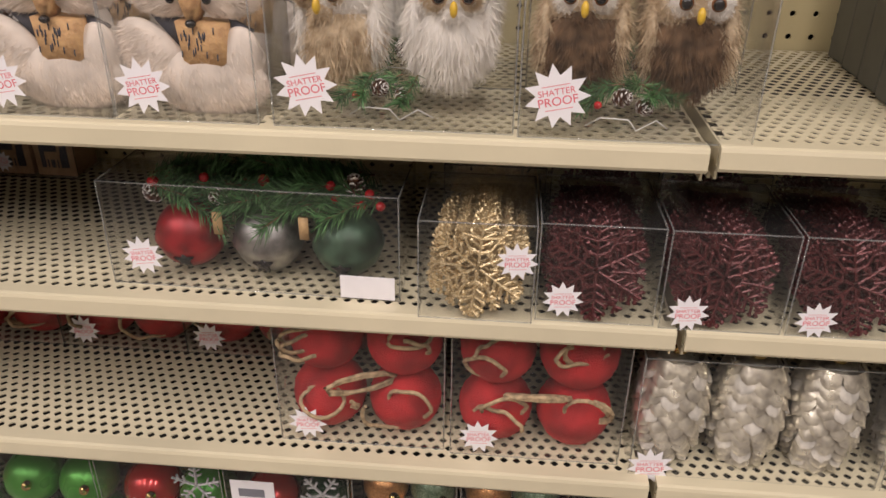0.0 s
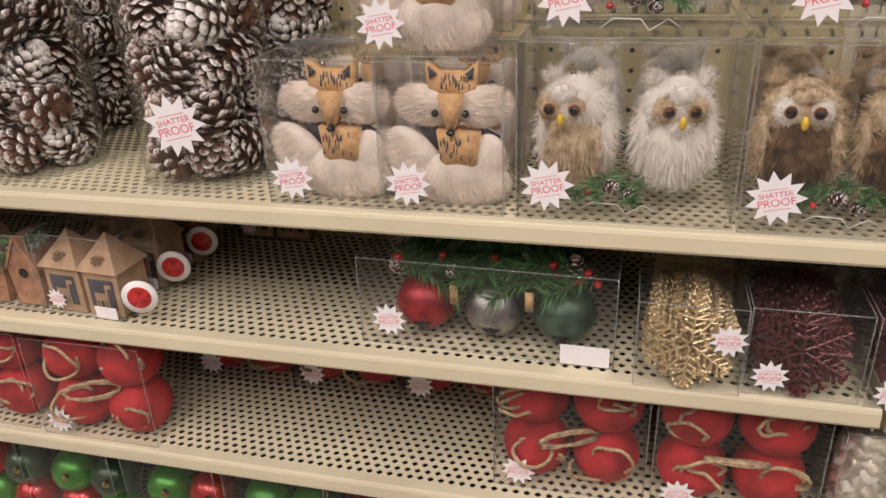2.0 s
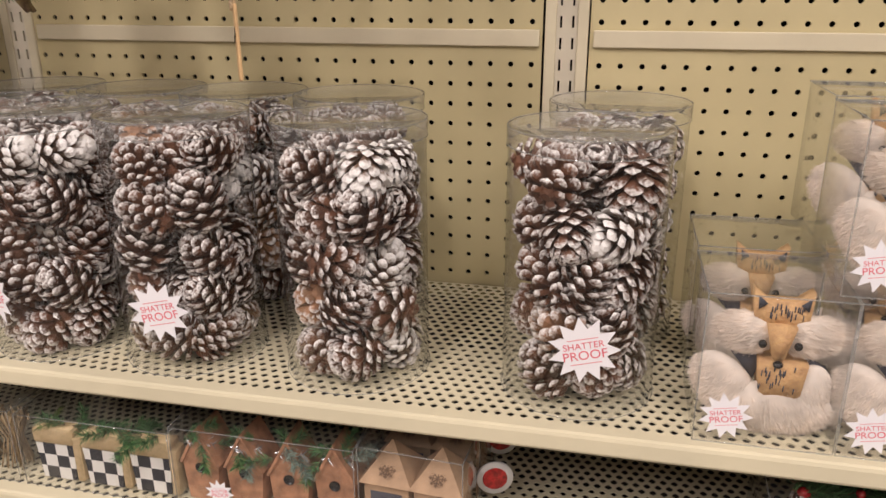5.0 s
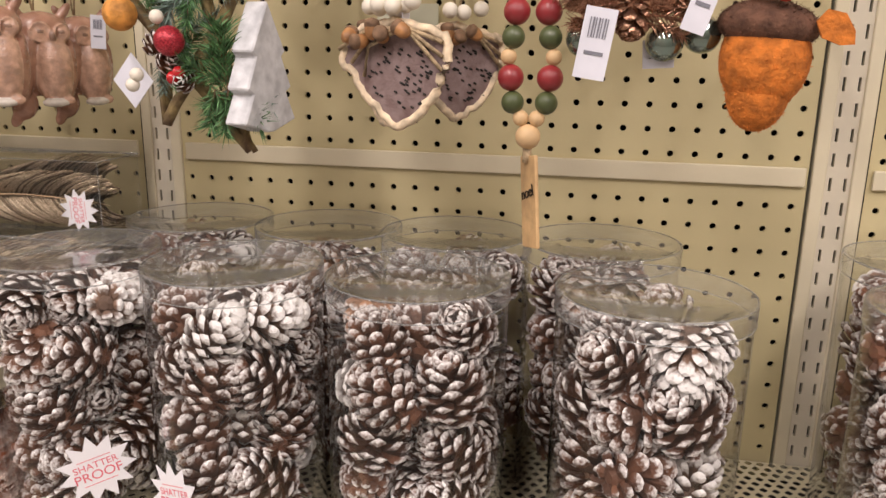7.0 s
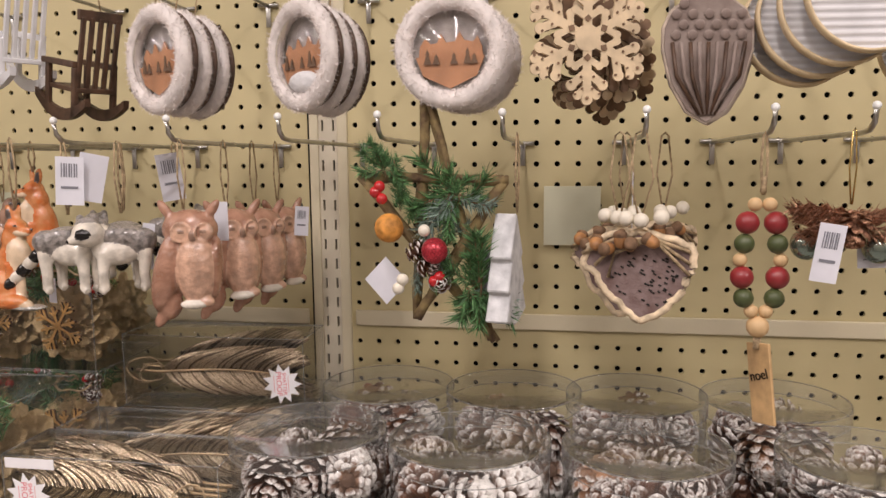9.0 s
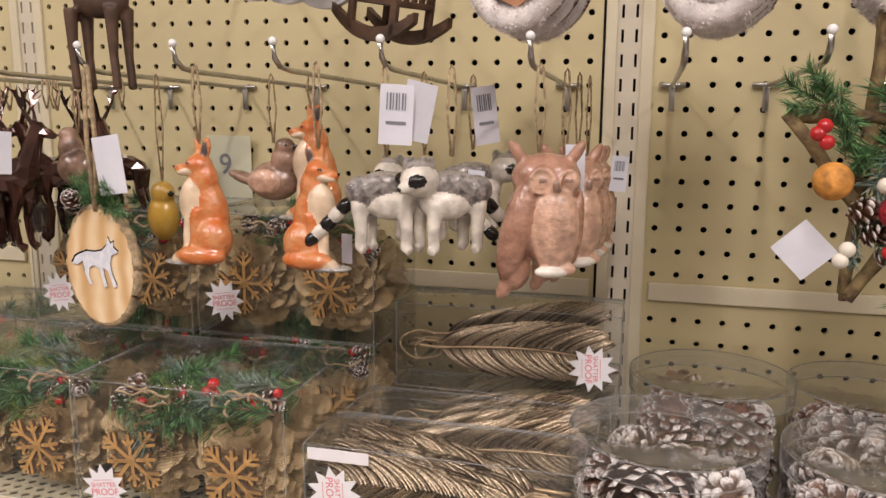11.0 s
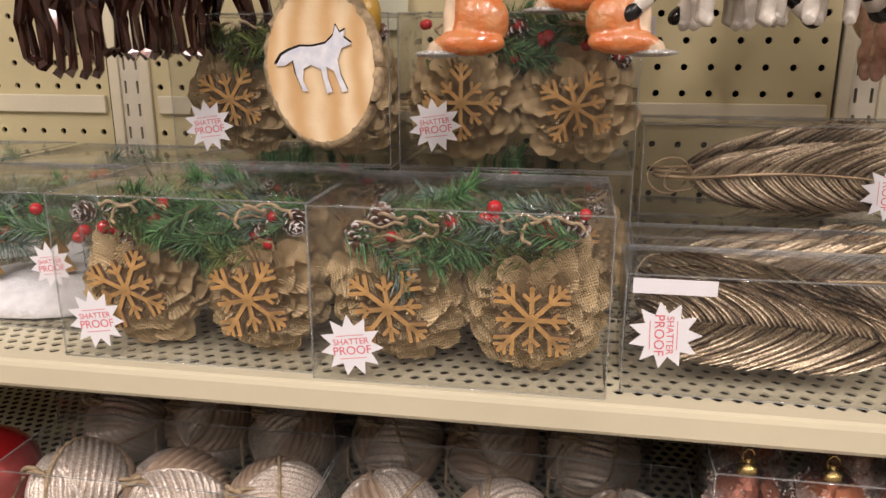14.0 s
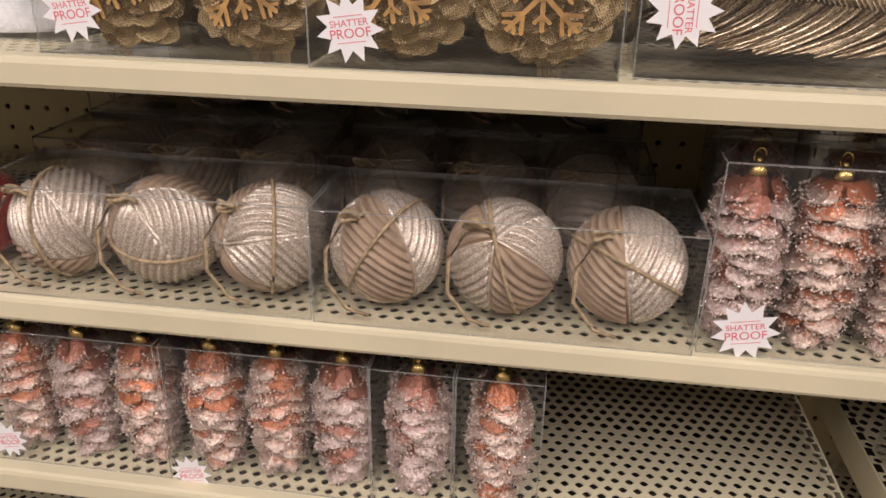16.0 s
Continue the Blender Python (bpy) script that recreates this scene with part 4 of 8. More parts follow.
lantern_box(-0.640, 0.663, True, -4)
lantern_box(-0.636, 0.735, True, -4, 0.120)
lantern_box(-0.632, 0.805, True, -4, 0.112)
lantern_box(-0.520, 0.885, False)

TERRA = mat("terracotta_wood", (0.40, 0.20, 0.11), 0.7, var=0.2, scale=70, bump=0.2)
TINSEL = glitter_mat("silver_tinsel", (0.45, 0.46, 0.46), (0.85, 0.87, 0.9), 0.25, 0.6, 700)


def birdhouse_box(x, y, w=0.195, n=4):
    b = clear_box("birdhouse_box", "clear plastic box with small wooden bird houses", x, y, Z2, w, 0.105, 0.092, "bird house boxes")
    rnd = random.Random(21)
    step = w / n
    for i in range(n):
        cx = step * (i + 0.5)
        ho = part("bird_house", outline_prism([(-0.017, 0), (0.017, 0), (0.021, 0.046), (0, 0.086), (-0.021, 0.046)], 0.034), TERRA, b, m=at(cx, 0.012, 0.001, 0, 0, rnd.uniform(-6, 6)), smooth=False)
        part("entrance", lathe([(0.0, 0), (0.0058, 0), (0.0058, 0.001)], 14), BLACK, ho, m=at(0, -0.0006, 0.040, 90, 0, 0))
        roof = bm_box(-0.002, -0.003, 0, 0.001, 0.038, 0.046)
        part("roof_slat", roof, TERRA, ho, m=at(-0.021, 0, 0.044, 0, 28, 0), smooth=False)
        part("roof_slat", bm_box(-0.001, -0.003, 0, 0.002, 0.038, 0.046), TERRA, ho, m=at(0.021, 0, 0.044, 0, -28, 0), smooth=False)
        for k in range(5):
            part("greenery", rnd.choice(SPRIGS_FROST + SPRIGS), None, b, m=at(cx + rnd.uniform(-0.016, 0.016), 0.014, rnd.uniform(0.062, 0.082), rnd.uniform(0, 360), rnd.uniform(-40, 60), rnd.uniform(0, 360), 0.5))
        part("tinsel", sprig(50 + i, 0.03, 60, 0.012, 0.2, (TINSEL, TINSEL)), None, b, m=at(cx - 0.012, 0.010, 0.072, 0, 0, 20, 0.9))
    sticker(b, 0.05, -0.0006, 0.022, 0.016, 8)


birdhouse_box(-0.838, 0.660, 0.195, 4)
PLACE = Matrix.Translation((-0.006, 0, GOODS * (Z2 - Z1) - (Z2 - Z1)))

CHECK = bpy.data.materials.new("buffalo_check")
CHECK.use_nodes = True
_nt = CHECK.node_tree
_ck = _nt.nodes.new("ShaderNodeTexChecker")
_ck.inputs["Scale"].default_value = 62
_ck.inputs[1].default_value, _ck.inputs[2].default_value = (0.02, 0.02, 0.025, 1), (0.72, 0.70, 0.66, 1)
_tc = _nt.nodes.new("ShaderNodeTexCoord")
_nt.links.new(_tc.outputs["Object"], _ck.inputs["Vector"])
_nt.links.new(_ck.outputs[0], _nt.nodes["Principled BSDF"].inputs["Base Color"])
_nt.nodes["Principled BSDF"].inputs["Roughness"].default_value = 0.85
BURLAP = mat("burlap_weave", (0.86, 0.65, 0.37), 0.9, var=0.16, scale=110, bump=0.3, bump_scale=600, color2=(0.70, 0.51, 0.26))
_nt = BURLAP.node_tree
_tc = _nt.nodes.new("ShaderNodeTexCoord")
_sum = _nt.nodes.new("ShaderNodeMath")
_sum.operation = "MAXIMUM"
for _i, _ax in enumerate(("X", "Z")):
    _wv = _nt.nodes.new("ShaderNodeTexWave")
    _wv.bands_direction = _ax
    _wv.inputs["Scale"].default_value = 210
    _wv.inputs["Distortion"].default_value = 1.2
    _nt.links.new(_tc.outputs["Object"], _wv.inputs["Vector"])
    _nt.links.new(_wv.outputs["Fac"], _sum.inputs[_i])
_bp = _nt.nodes.new("ShaderNodeBump")
_bp.inputs["Strength"].default_value, _bp.inputs["Distance"].default_value = 0.9, 0.002
_nt.links.new(_sum.outputs[0], _bp.inputs["Height"])
_nt.links.new(_bp.outputs[0], _nt.nodes["Principled BSDF"].inputs["Normal"])
_yarn = _nt.nodes.new("ShaderNodeMix")
_yarn.data_type, _yarn.blend_type = "RGBA", "MULTIPLY"
_yarn.inputs[0].default_value = 1.0
_gap = _nt.nodes.new("ShaderNodeMapRange")
_gap.inputs[1].default_value, _gap.inputs[2].default_value, _gap.inputs[3].default_value, _gap.inputs[4].default_value = 0.25, 0.85, 0.82, 1.0
_nt.links.new(_sum.outputs[0], _gap.inputs[0])
_nt.links.new(_nt.nodes["Principled BSDF"].inputs["Base Color"].links[0].from_socket, _yarn.inputs[6])
_nt.links.new(_gap.outputs[0], _yarn.inputs[7])
_nt.links.new(_yarn.outputs[2], _nt.nodes["Principled BSDF"].inputs["Base Color"])

b = clear_box("check_stocking_box", "clear plastic box with black and white check burlap ornaments", -1.112, 0.660, Z2, 0.195, 0.105, 0.093)
for i in range(3):
    so = part("stocking", outline_prism([(-0.022, 0.0), (0.022, 0.0), (0.026, 0.055), (-0.026, 0.055)], 0.020), CHECK, b, m=at(0.036 + 0.062 * i, 0.014, 0.002), smooth=False)
    part("cuff", bm_box(-0.027, -0.003, 0.048, 0.027, 0.022, 0.068, 0.004), BURLAP, so)
    part("side_band", bm_box(0.024, -0.002, 0.0, 0.034, 0.020, 0.060, 0.003), BURLAP, so)
rg = random.Random(8)
for i in range(16):
    part("greenery", sprig(200 + i % 3, 0.035, 90, 0.010, 0.2, (GREEN_LIGHT, TWIG)) if i < 3 else SPRIGS[i % 3], None, b, m=at(0.02 + 0.01 * i, 0.02, 0.074, rg.uniform(0, 360), rg.uniform(-30, 30), rg.uniform(0, 360), 0.6))
STRAW = mat("dry_straw", (0.52, 0.38, 0.22), 0.8, var=0.2, scale=90, island=0.3)
b = clear_box("straw_bundle_box", "clear plastic box with dried straw bundles", -1.262, 0.660, Z2, 0.142, 0.105, 0.095)
for k in range(3):
    runs = []
    for i in range(46):
        x0, y0 = rg.uniform(-0.02, 0.02), rg.uniform(-0.015, 0.015)
        runs.append([(x0 * 0.8, y0, 0.002), (x0 * 0.5, y0 * 0.5, 0.04), (x0 * 1.3 + rg.uniform(-0.005, 0.005), y0 - 0.004, 0.075), (x0 * 1.5, y0 - 0.008, 0.068)])
    part("straw_bundle", tube_mesh("straw_bundle", runs, 0.0011, STRAW, 4), None, b, m=at(0.025 + 0.046 * k, 0.03, 0.001))

# ---------------------------------------------------------------- third shelf: red twine balls, silver cones
PLACE = GOODS_PLACE
REDYARN = mat("red_yarn", (0.46, 0.018, 0.022), 0.75, var=0.2, scale=50, bump=0.9, bump_scale=700)
bm = bmesh.new()
bm_ball(bm, (0, 0, 0), 0.0325, 40, 26)
for v in bm.verts:
    n = v.co.normalized()
    v.co = n * (0.0325 + 0.0004 * math.sin(160 * math.atan2(n.z + 0.35 * n.x, 0.7 + n.y * 0.3)))
RED_BALL = mesh_of(bm, "red_ball", REDYARN)


def red_box(x, y, seed, st=True, w=0.154, z=Z3, dark=False):
    b = clear_box("red_ball_box", "clear plastic box with four red yarn balls and jute twine", x, y, z, w, 0.078, 0.133, "red ball boxes")
    rnd = random.Random(seed)
    runs = []
    for i in range(2):
        for j in range(2):
            cx, cz = w * (0.26 + 0.48 * i), 0.033 + 0.066 * j
            part("red_ball", RED_BALL, None, b, m=at(cx, 0.038, cz, rnd.uniform(0, 360), rnd.uniform(0, 360), rnd.uniform(0, 360), rnd.uniform(1.06, 1.12)))
            part("twine_loop", tube_mesh("twine_loop", [loop_run(rnd, cx + rnd.uniform(-0.012, 0.012), 0.006, cz + rnd.uniform(-0.004, 0.026), rnd.uniform(0.014, 0.024), rnd.uniform(0.7, 1.6), rnd.uniform(0.5, 1.0)), loop_run(rnd, cx + rnd.uniform(-0.010, 0.010), 0.005, cz + rnd.uniform(0.0, 0.02), rnd.uniform(0.018, 0.030), rnd.uniform(0.4, 0.8), rnd.uniform(0.2, 0.9))], 0.0020, JUTE, 5), None, b)
    part("twine_bow", tube_mesh("twine_bow", [loop_run(rnd, w * 0.5, 0.006, 0.066, 0.030, 2.4, 0.30)], 0.0021, JUTE, 5), None, b)
    if st:
        sticker(b, 0.026, -0.0006, 0.022, 0.0185, 4)


red_box(-0.134, 0.668, 1)
red_box(0.0265, 0.664, 2)
red_box(-0.680, 0.648, 3)
red_box(-0.845, 0.652, 4)
for i, x in enumerate((-0.562, -0.419, -0.276, -0.133)):
    red_box(x, 0.795, 10 + i, True, 0.142)
red_box(-1.02, 0.66, 20)
red_box(-0.675, 0.86, 30, False)


def shingle_cone(name, length, width, rows, per, mats, seed=1, flare=0.4):
    """An egg-shaped cone ornament with small rounded overlapping scales that point down from a cap."""
    rnd = random.Random(seed)
    v, f, idx = [], [], []
    for r in range(rows):
        t = (r + 0.3) / rows
        z = length * (0.5 - t)
        rad = 0.5 * width * math.sin(math.pi * (0.20 + 0.74 * t)) ** 0.62
        L = length / rows * 1.7
        cnt = max(5, round(per * rad / (0.5 * width)))
        for k in range(cnt):
            a = 2 * math.pi * (k + 0.5 * (r % 2)) / cnt + rnd.uniform(-0.04, 0.04)
            o, s = Vector((math.cos(a), math.sin(a), 0)), Vector((-math.sin(a), math.cos(a), 0))
            hw = math.pi * rad / cnt * 1.05
            tilt = flare + rnd.uniform(-0.08, 0.08)
            b = len(v)
            for q, wf in ((0.0, 0.9), (0.4, 1.0), (0.7, 0.92), (0.9, 0.62), (1.0, 0.22)):
                c = o * (rad * 0.86 + L * q * math.sin(tilt) * 0.6) + Vector((0, 0, z - L * q * 0.9))
                for u in (-1, -0.5, 0, 0.5, 1):
                    v.append(tuple(c + s * (hw * wf * u) + o * (0.0022 * (1 - u * u) - 0.0010 * q ** 4)))
            m = 0 if rnd.random() < 0.8 else 1
            for q in range(4):
                for u in range(4):
                    p = b + 5 * q + u
                    f.append((p, p + 1, p + 6, p + 5))
                    idx.append(m)
    k = len(f)
    tube_into(v, f, [(0, 0, -length * 0.5), (0, 0, -length * 0.2), (0, 0, length * 0.2), (0, 0, length * 0.47)], width * 0.42, 14, [0.35, 0.95, 1, 0.6])
    idx += [0] * (len(f) - k)
    return raw_mesh(name, v, f, list(mats), idx, smooth=True)


SILV1 = mat("silver_scale", (0.86, 0.79, 0.67), 0.30, metal=0.8, var=0.2, scale=80, bump=0.2)
SILV2 = mat("pearl_scale", (0.82, 0.78, 0.70), 0.35, metal=0.4, var=0.15, scale=80, bump=0.2)
SILVER_CONE = shingle_cone("silver_cone", 0.112, 0.062, 12, 12, (SILV1, SILV2), 2, 1.0)
CAP = mesh_of(lathe([(0.007, 0), (0.007, 0.007), (0.002, 0.008), (0.002, 0.011)], 14), "gold_cap", GOLD)
b = clear_box("silver_cone_box", "clear plastic box with three silver pine cone ornaments", 0.190, 0.655, Z3 - 0.001, 0.215, 0.075, 0.127)
for i in range(3):
    part("silver_cone", SILVER_CONE, None, b, m=at(0.036 + 0.068 * i, 0.038, 0.058, 0, 0, 40 * i))
    part("gold_cap", CAP, None, b, m=at(0.036 + 0.068 * i, 0.038, 0.112))
sticker(b, 0.018, -0.0006, 0.010, 0.021, 6)
b = clear_box("silver_cone_box", "clear plastic box with three silver pine cone ornaments", 0.410, 0.655, Z3 - 0.001, 0.215, 0.075, 0.127)
for i in range(3):
    part("silver_cone", SILVER_CONE, None, b, m=at(0.036 + 0.068 * i, 0.038, 0.058, 0, 0, 40 * i + 15))

# ---------------------------------------------------------------- fourth shelf: boxes of shiny balls
BALLMATS = [mat("red_gloss", (0.45, 0.02, 0.02), 0.20, metal=0.5, var=0.08, coat=0.6), mat("green_gloss", (0.07, 0.28, 0.04), 0.28, metal=0.5, var=0.1), mat("dark_green_gloss", (0.025, 0.06, 0.03), 0.25, metal=0.3, var=0.1, coat=0.3), glitter_mat("copper_glitter", (0.50, 0.22, 0.08), (0.8, 0.45, 0.2), 0.3, 0.8, 600), glitter_mat("green_glitter", (0.10, 0.18, 0.10), (0.3, 0.4, 0.28), 0.35, 0.5, 600), mat("dark_wine_gloss", (0.06, 0.012, 0.018), 0.3, metal=0.3, var=0.1)]
SHINY = [ball_mesh("ball", 0.031, m, 24, 16) for m in BALLMATS]
SILVERLEAF = flake_mesh("silver_leaf", 0.026, TINSEL, dense=False, arms=5)


def ball_box(x, w, kinds, seed, y=0.662, leaves=0, st=None, label="clear plastic box of glossy red and green balls"):
    b = clear_box("ball_box", label, x, y, Z4, w, 0.085, 0.158, "ball boxes")
    rnd = random.Random(seed)
    s = w / 0.128
    for k in range(2):
        for j in range(3):
            bx, bz = w * (0.26 + 0.48 * k), 0.031 * s + 0.055 * s * j + 0.003
            if bz + 0.033 * s > 0.155:
                continue
            part("ball", SHINY[kinds[(k + j) % len(kinds)]], None, b, m=at(bx, 0.042, bz, rnd.uniform(0, 360), 0, 0, s * 0.97))
            part("gold_cap", CAP, None, b, m=at(bx + 0.012, 0.012, bz + 0.014 * s, 70, 0, 30, 0.7))
    for k in range(leaves):
        part("silver_leaf", SILVERLEAF, None, b, m=at(w * (0.78 - 0.5 * k), 0.006, 0.128 - 0.05 * k, 0, rnd.uniform(0, 60), 0))
    if st:
        sticker(b, st[0], -0.0006, st[1], 0.021, 5)
    return b


ball_box(-0.880, 0.126, (1, 0, 2), 60)
ball_box(-0.745, 0.126, (0, 1, 2), 61)
ball_box(-0.600, 0.126, (4, 1, 0), 62)
ball_box(-0.462, 0.130, (2, 1, 1, 0), 63)
ball_box(-0.328, 0.128, (2, 0, 1), 64, leaves=2, st=(0.096, 0.092))
b = ball_box(-0.196, 0.124, (1, 0, 2), 65, leaves=2)
part("price_label", bm_box(0.006, -0.001, 0.098, 0.050, -0.0005, 0.146), LABEL, b, smooth=False)
part("barcode", bm_box(0.014, -0.0016, 0.126, 0.040, -0.0011, 0.136), BAR, b, smooth=False)
for x, seed in ((-0.068, 66), (0.038, 67)):
    ball_box(x, 0.102, (4, 3, 3, 4), seed, label="clear plastic box of copper and green glitter balls")
ball_box(0.146, 0.124, (5, 2), 68, leaves=1, label="clear plastic box of dark wine and green balls")
ball_box(0.286, 0.126, (1, 0), 69)
ball_box(0.418, 0.126, (0, 1), 70)
for i in range(8):
    ball_box(-0.88 + 0.135 * i, 0.126, (2, 5, 0), 80 + i, y=0.765)

# ---------------------------------------------------------------- left bay: burlap flower boxes
PLACE = Matrix()
WOODFLAKE = mat("laser_cut_wood", (0.50, 0.28, 0.09), 0.6, var=0.2, scale=70, bump=0.15)


def rosette(seed, R=0.046):
    """A ruffled burlap flower: tiers of cupped, frayed petals that overlap round a middle, facing -y."""
    rnd = random.Random(seed)
    v, f = [], []
    nu, nv = 9, 6
    for rr, n, y, cup in ((1.0, 15, 0.015, 0.007), (0.92, 13, 0.010, 0.009), (0.80, 12, 0.005, 0.011), (0.65, 10, 0.001, 0.011), (0.48, 8, -0.003, 0.010), (0.30, 6, -0.006, 0.007)):
        ph = rnd.uniform(0, 6.28)
        for k in range(n):
            mid = ph + 2 * math.pi * (k + rnd.uniform(-0.12, 0.12)) / n
            span = 2 * math.pi / n * rnd.uniform(1.15, 1.4)
            length, lean = R * rr * rnd.uniform(0.90, 1.05), rnd.uniform(-0.003, 0.003)
            curl = cup * rnd.uniform(0.6, 1.3)
            b = len(v)
            for i in range(nu):
                u = 2 * i / (nu - 1) - 1
                edge = 1 - 0.16 * abs(u) ** 2.6 + rnd.uniform(-0.012, 0.012)
                for j in range(nv):
                    q = j / (nv - 1)
                    r = 0.0008 + length * q * (1 + (edge - 1) * q)
                    a = mid + span * 0.5 * u * (1 - 0.06 * q * q)
                    yy = y + 0.0022 * (k % 2) + lean * q * u - curl * q ** 2.5 * (0.35 + 0.65 * u * u) + 0.004 * q * (1 - q) + 0.0016 * q * math.sin(7 * u + 4 * q + 2 * k)
                    v.append((r * math.cos(a), yy, r * math.sin(a)))
            for i in range(nu - 1):
                for j in range(nv - 1):
                    p = b + i * nv + j
                    f.append((p, p + 1, p + nv + 1, p + nv))
    return raw_mesh("burlap_flower", v, f, BURLAP, smooth=True)


def wood_flake(seed, R=0.031):
    """A flat laser-cut snowflake with eight chunky forked arms and rounded ends."""
    bm = bmesh.new()
    t = 0.0036
    disc = Matrix.Rotation(radians(90), 4, "X")

    def bar(m, hw, l, lift):
        bmesh.ops.create_cube(bm, size=1.0, matrix=m @ Matrix.Translation((0, lift, l / 2)) @ Matrix.Diagonal((2 * hw, t, l, 1)))
        bmesh.ops.create_cone(bm, cap_ends=True, segments=12, radius1=hw * 1.08, radius2=hw * 1.08, depth=t + 0.0003, matrix=m @ Matrix.Translation((0, lift, l)) @ disc)

    for k in range(8):
        m = Matrix.Rotation(2 * math.pi * k / 8, 4, "Y")
        long = k % 2 == 0
        bar(m, 0.0016, R * (0.98 if long else 0.70), 0.0004 * (k % 2))
        if long:
            for s in (-1, 1):
                bar(m @ Matrix.Translation((0, 0, R * 0.55)) @ Matrix.Rotation(radians(42 * s), 4, "Y"), 0.0014, R * 0.38, 0.0002)
                bar(m @ Matrix.Translation((0, 0, R * 0.80)) @ Matrix.Rotation(radians(46 * s), 4, "Y"), 0.0012, R * 0.20, 0.0002)
        else:
            for s in (-1, 1):
                bar(m @ Matrix.Translation((0, 0, R * 0.42)) @ Matrix.Rotation(radians(48 * s), 4, "Y"), 0.0013, R * 0.20, 0.0002)
    bmesh.ops.create_cone(bm, cap_ends=True, segments=18, radius1=R * 0.14, radius2=R * 0.14, depth=t + 0.0006, matrix=disc)
    for fc in bm.faces:
        fc.material_index = 0 if abs(fc.normal.y) > 0.7 else 1
    return mesh_of(bm, "wooden_snowflake", (WOODFLAKE, BROWNPRINT), False)


SPRIGS_SOFT = [sprig(21, 0.05, 160, 0.024, 0.2, (GREEN_LIGHT, TWIG)), sprig(22, 0.045, 150, 0.022, 0.25, (FROSTGREEN, TWIG))]
ROSES, FLAKES = [rosette(1), rosette(2), rosette(3)], [wood_flake(1)]


def burlap_box(x, y, z, seed, w=0.192, h=0.122, st=None, front=True):
    b = clear_box("burlap_flower_box", "clear plastic box with two burlap flowers, pine sprigs and berries", x, y, z, w, 0.140, h, "burlap flower boxes")
    rnd = random.Random(seed)
    for k in range(2):
        cx = w * (0.265 + 0.485 * k)
        cz = 0.052 - 0.002 * k
        part("burlap_flower", ROSES[(seed + k) % 3], None, b, m=at(cx, 0.021, cz, rnd.uniform(-4, 4), rnd.uniform(0, 360), rnd.uniform(-4, 4), 1.13))
        part("wooden_snowflake", FLAKES[0], None, b, m=at(cx, 0.0060, cz, rnd.uniform(-3, 3), rnd.uniform(0, 45), rnd.uniform(-3, 3), rnd.uniform(0.96, 1.02)))
        for j in range(2):
            part("burlap_flower", ROSES[(seed + k + j + 1) % 3], None, b, m=at(cx, 0.064 + 0.042 * j, cz, 0, rnd.uniform(0, 360), 0, 1.0))
        part("twine_loop", tube_mesh("twine_loop", [loop_run(rnd, cx + 0.012, 0.012, h - 0.016, 0.020, 0.62, 0.45), loop_run(rnd, cx - 0.006, 0.016, h - 0.012, 0.016, 0.7, 0.3)], 0.0013, JUTE, 5), None, b)
    foliage(b, rnd, 0.014, w - 0.014, 0.020, 0.09, h - 0.024, 74, 10, 6, spread=0.014, s=0.95, kinds=SPRIGS + SPRIGS_SOFT)
    if st:
        sticker(b, st[0], -0.0006, st[1], 0.0225, 8)
    return b


burlap_box(-1.928, 0.655, ZA, 1, st=(0.028, 0.030))
burlap_box(-1.734, 0.648, ZA, 2, w=0.198, st=(0.028, 0.026))
burlap_box(-1.906, 0.803, ZA, 3)
burlap_box(-1.706, 0.803, ZA, 4, w=0.190)
burlap_box(-1.906, 0.803, ZA + 0.124, 5, st=(0.032, 0.030))
burlap_box(-1.706, 0.803, ZA + 0.124, 6, w=0.190, st=(0.030, 0.034))

# snowy winter scene jars beside them
SNOW = mat("fake_snow", (0.80, 0.79, 0.80), 0.9, var=0.05, scale=120, bump=0.9, bump_scale=260)
for i, (x, y) in enumerate(((-2.115, 0.70), (-2.105, 0.835), (-2.30, 0.70), (-2.30, 0.84))):
    b = clear_box("winter_scene_box", "clear plastic box with a tiny tree in fake snow and pine", x, y, ZA, 0.180, 0.130, 0.112, "winter scene boxes")
    rnd = random.Random(90 + i)
    bm = bmesh.new()
    bm_ball(bm, (0.09, 0.065, 0.006), 1.0, 20, 10, (0.082, 0.055, 0.026))
    bmesh.ops.bisect_plane(bm, geom=list(bm.verts) + list(bm.edges) + list(bm.faces), plane_co=(0, 0, 0.002), plane_no=(0, 0, 1), clear_inner=True)
    part("snow_mound", bm, SNOW, b)
    for k in range(2):
        part("wooden_tree", outline_prism([(-0.004, 0), (0.004, 0), (0.004, 0.008), (0.018, 0.012), (0.009, 0.026), (0.013, 0.028), (0, 0.052), (-0.013, 0.028), (-0.009, 0.026), (-0.018, 0.012), (-0.004, 0.008)], 0.004), WOODFLAKE, b, m=at(0.06 + 0.055 * k, 0.03 + 0.02 * k, 0.022), smooth=False)
    foliage(b, rnd, 0.014, 0.166, 0.024, 0.105, 0.080, 34, 8, 3, kinds=SPRIGS + SPRIGS_FROST, spread=0.012)
    sticker(b, 0.150, -0.0006, 0.055, 0.019, 8)

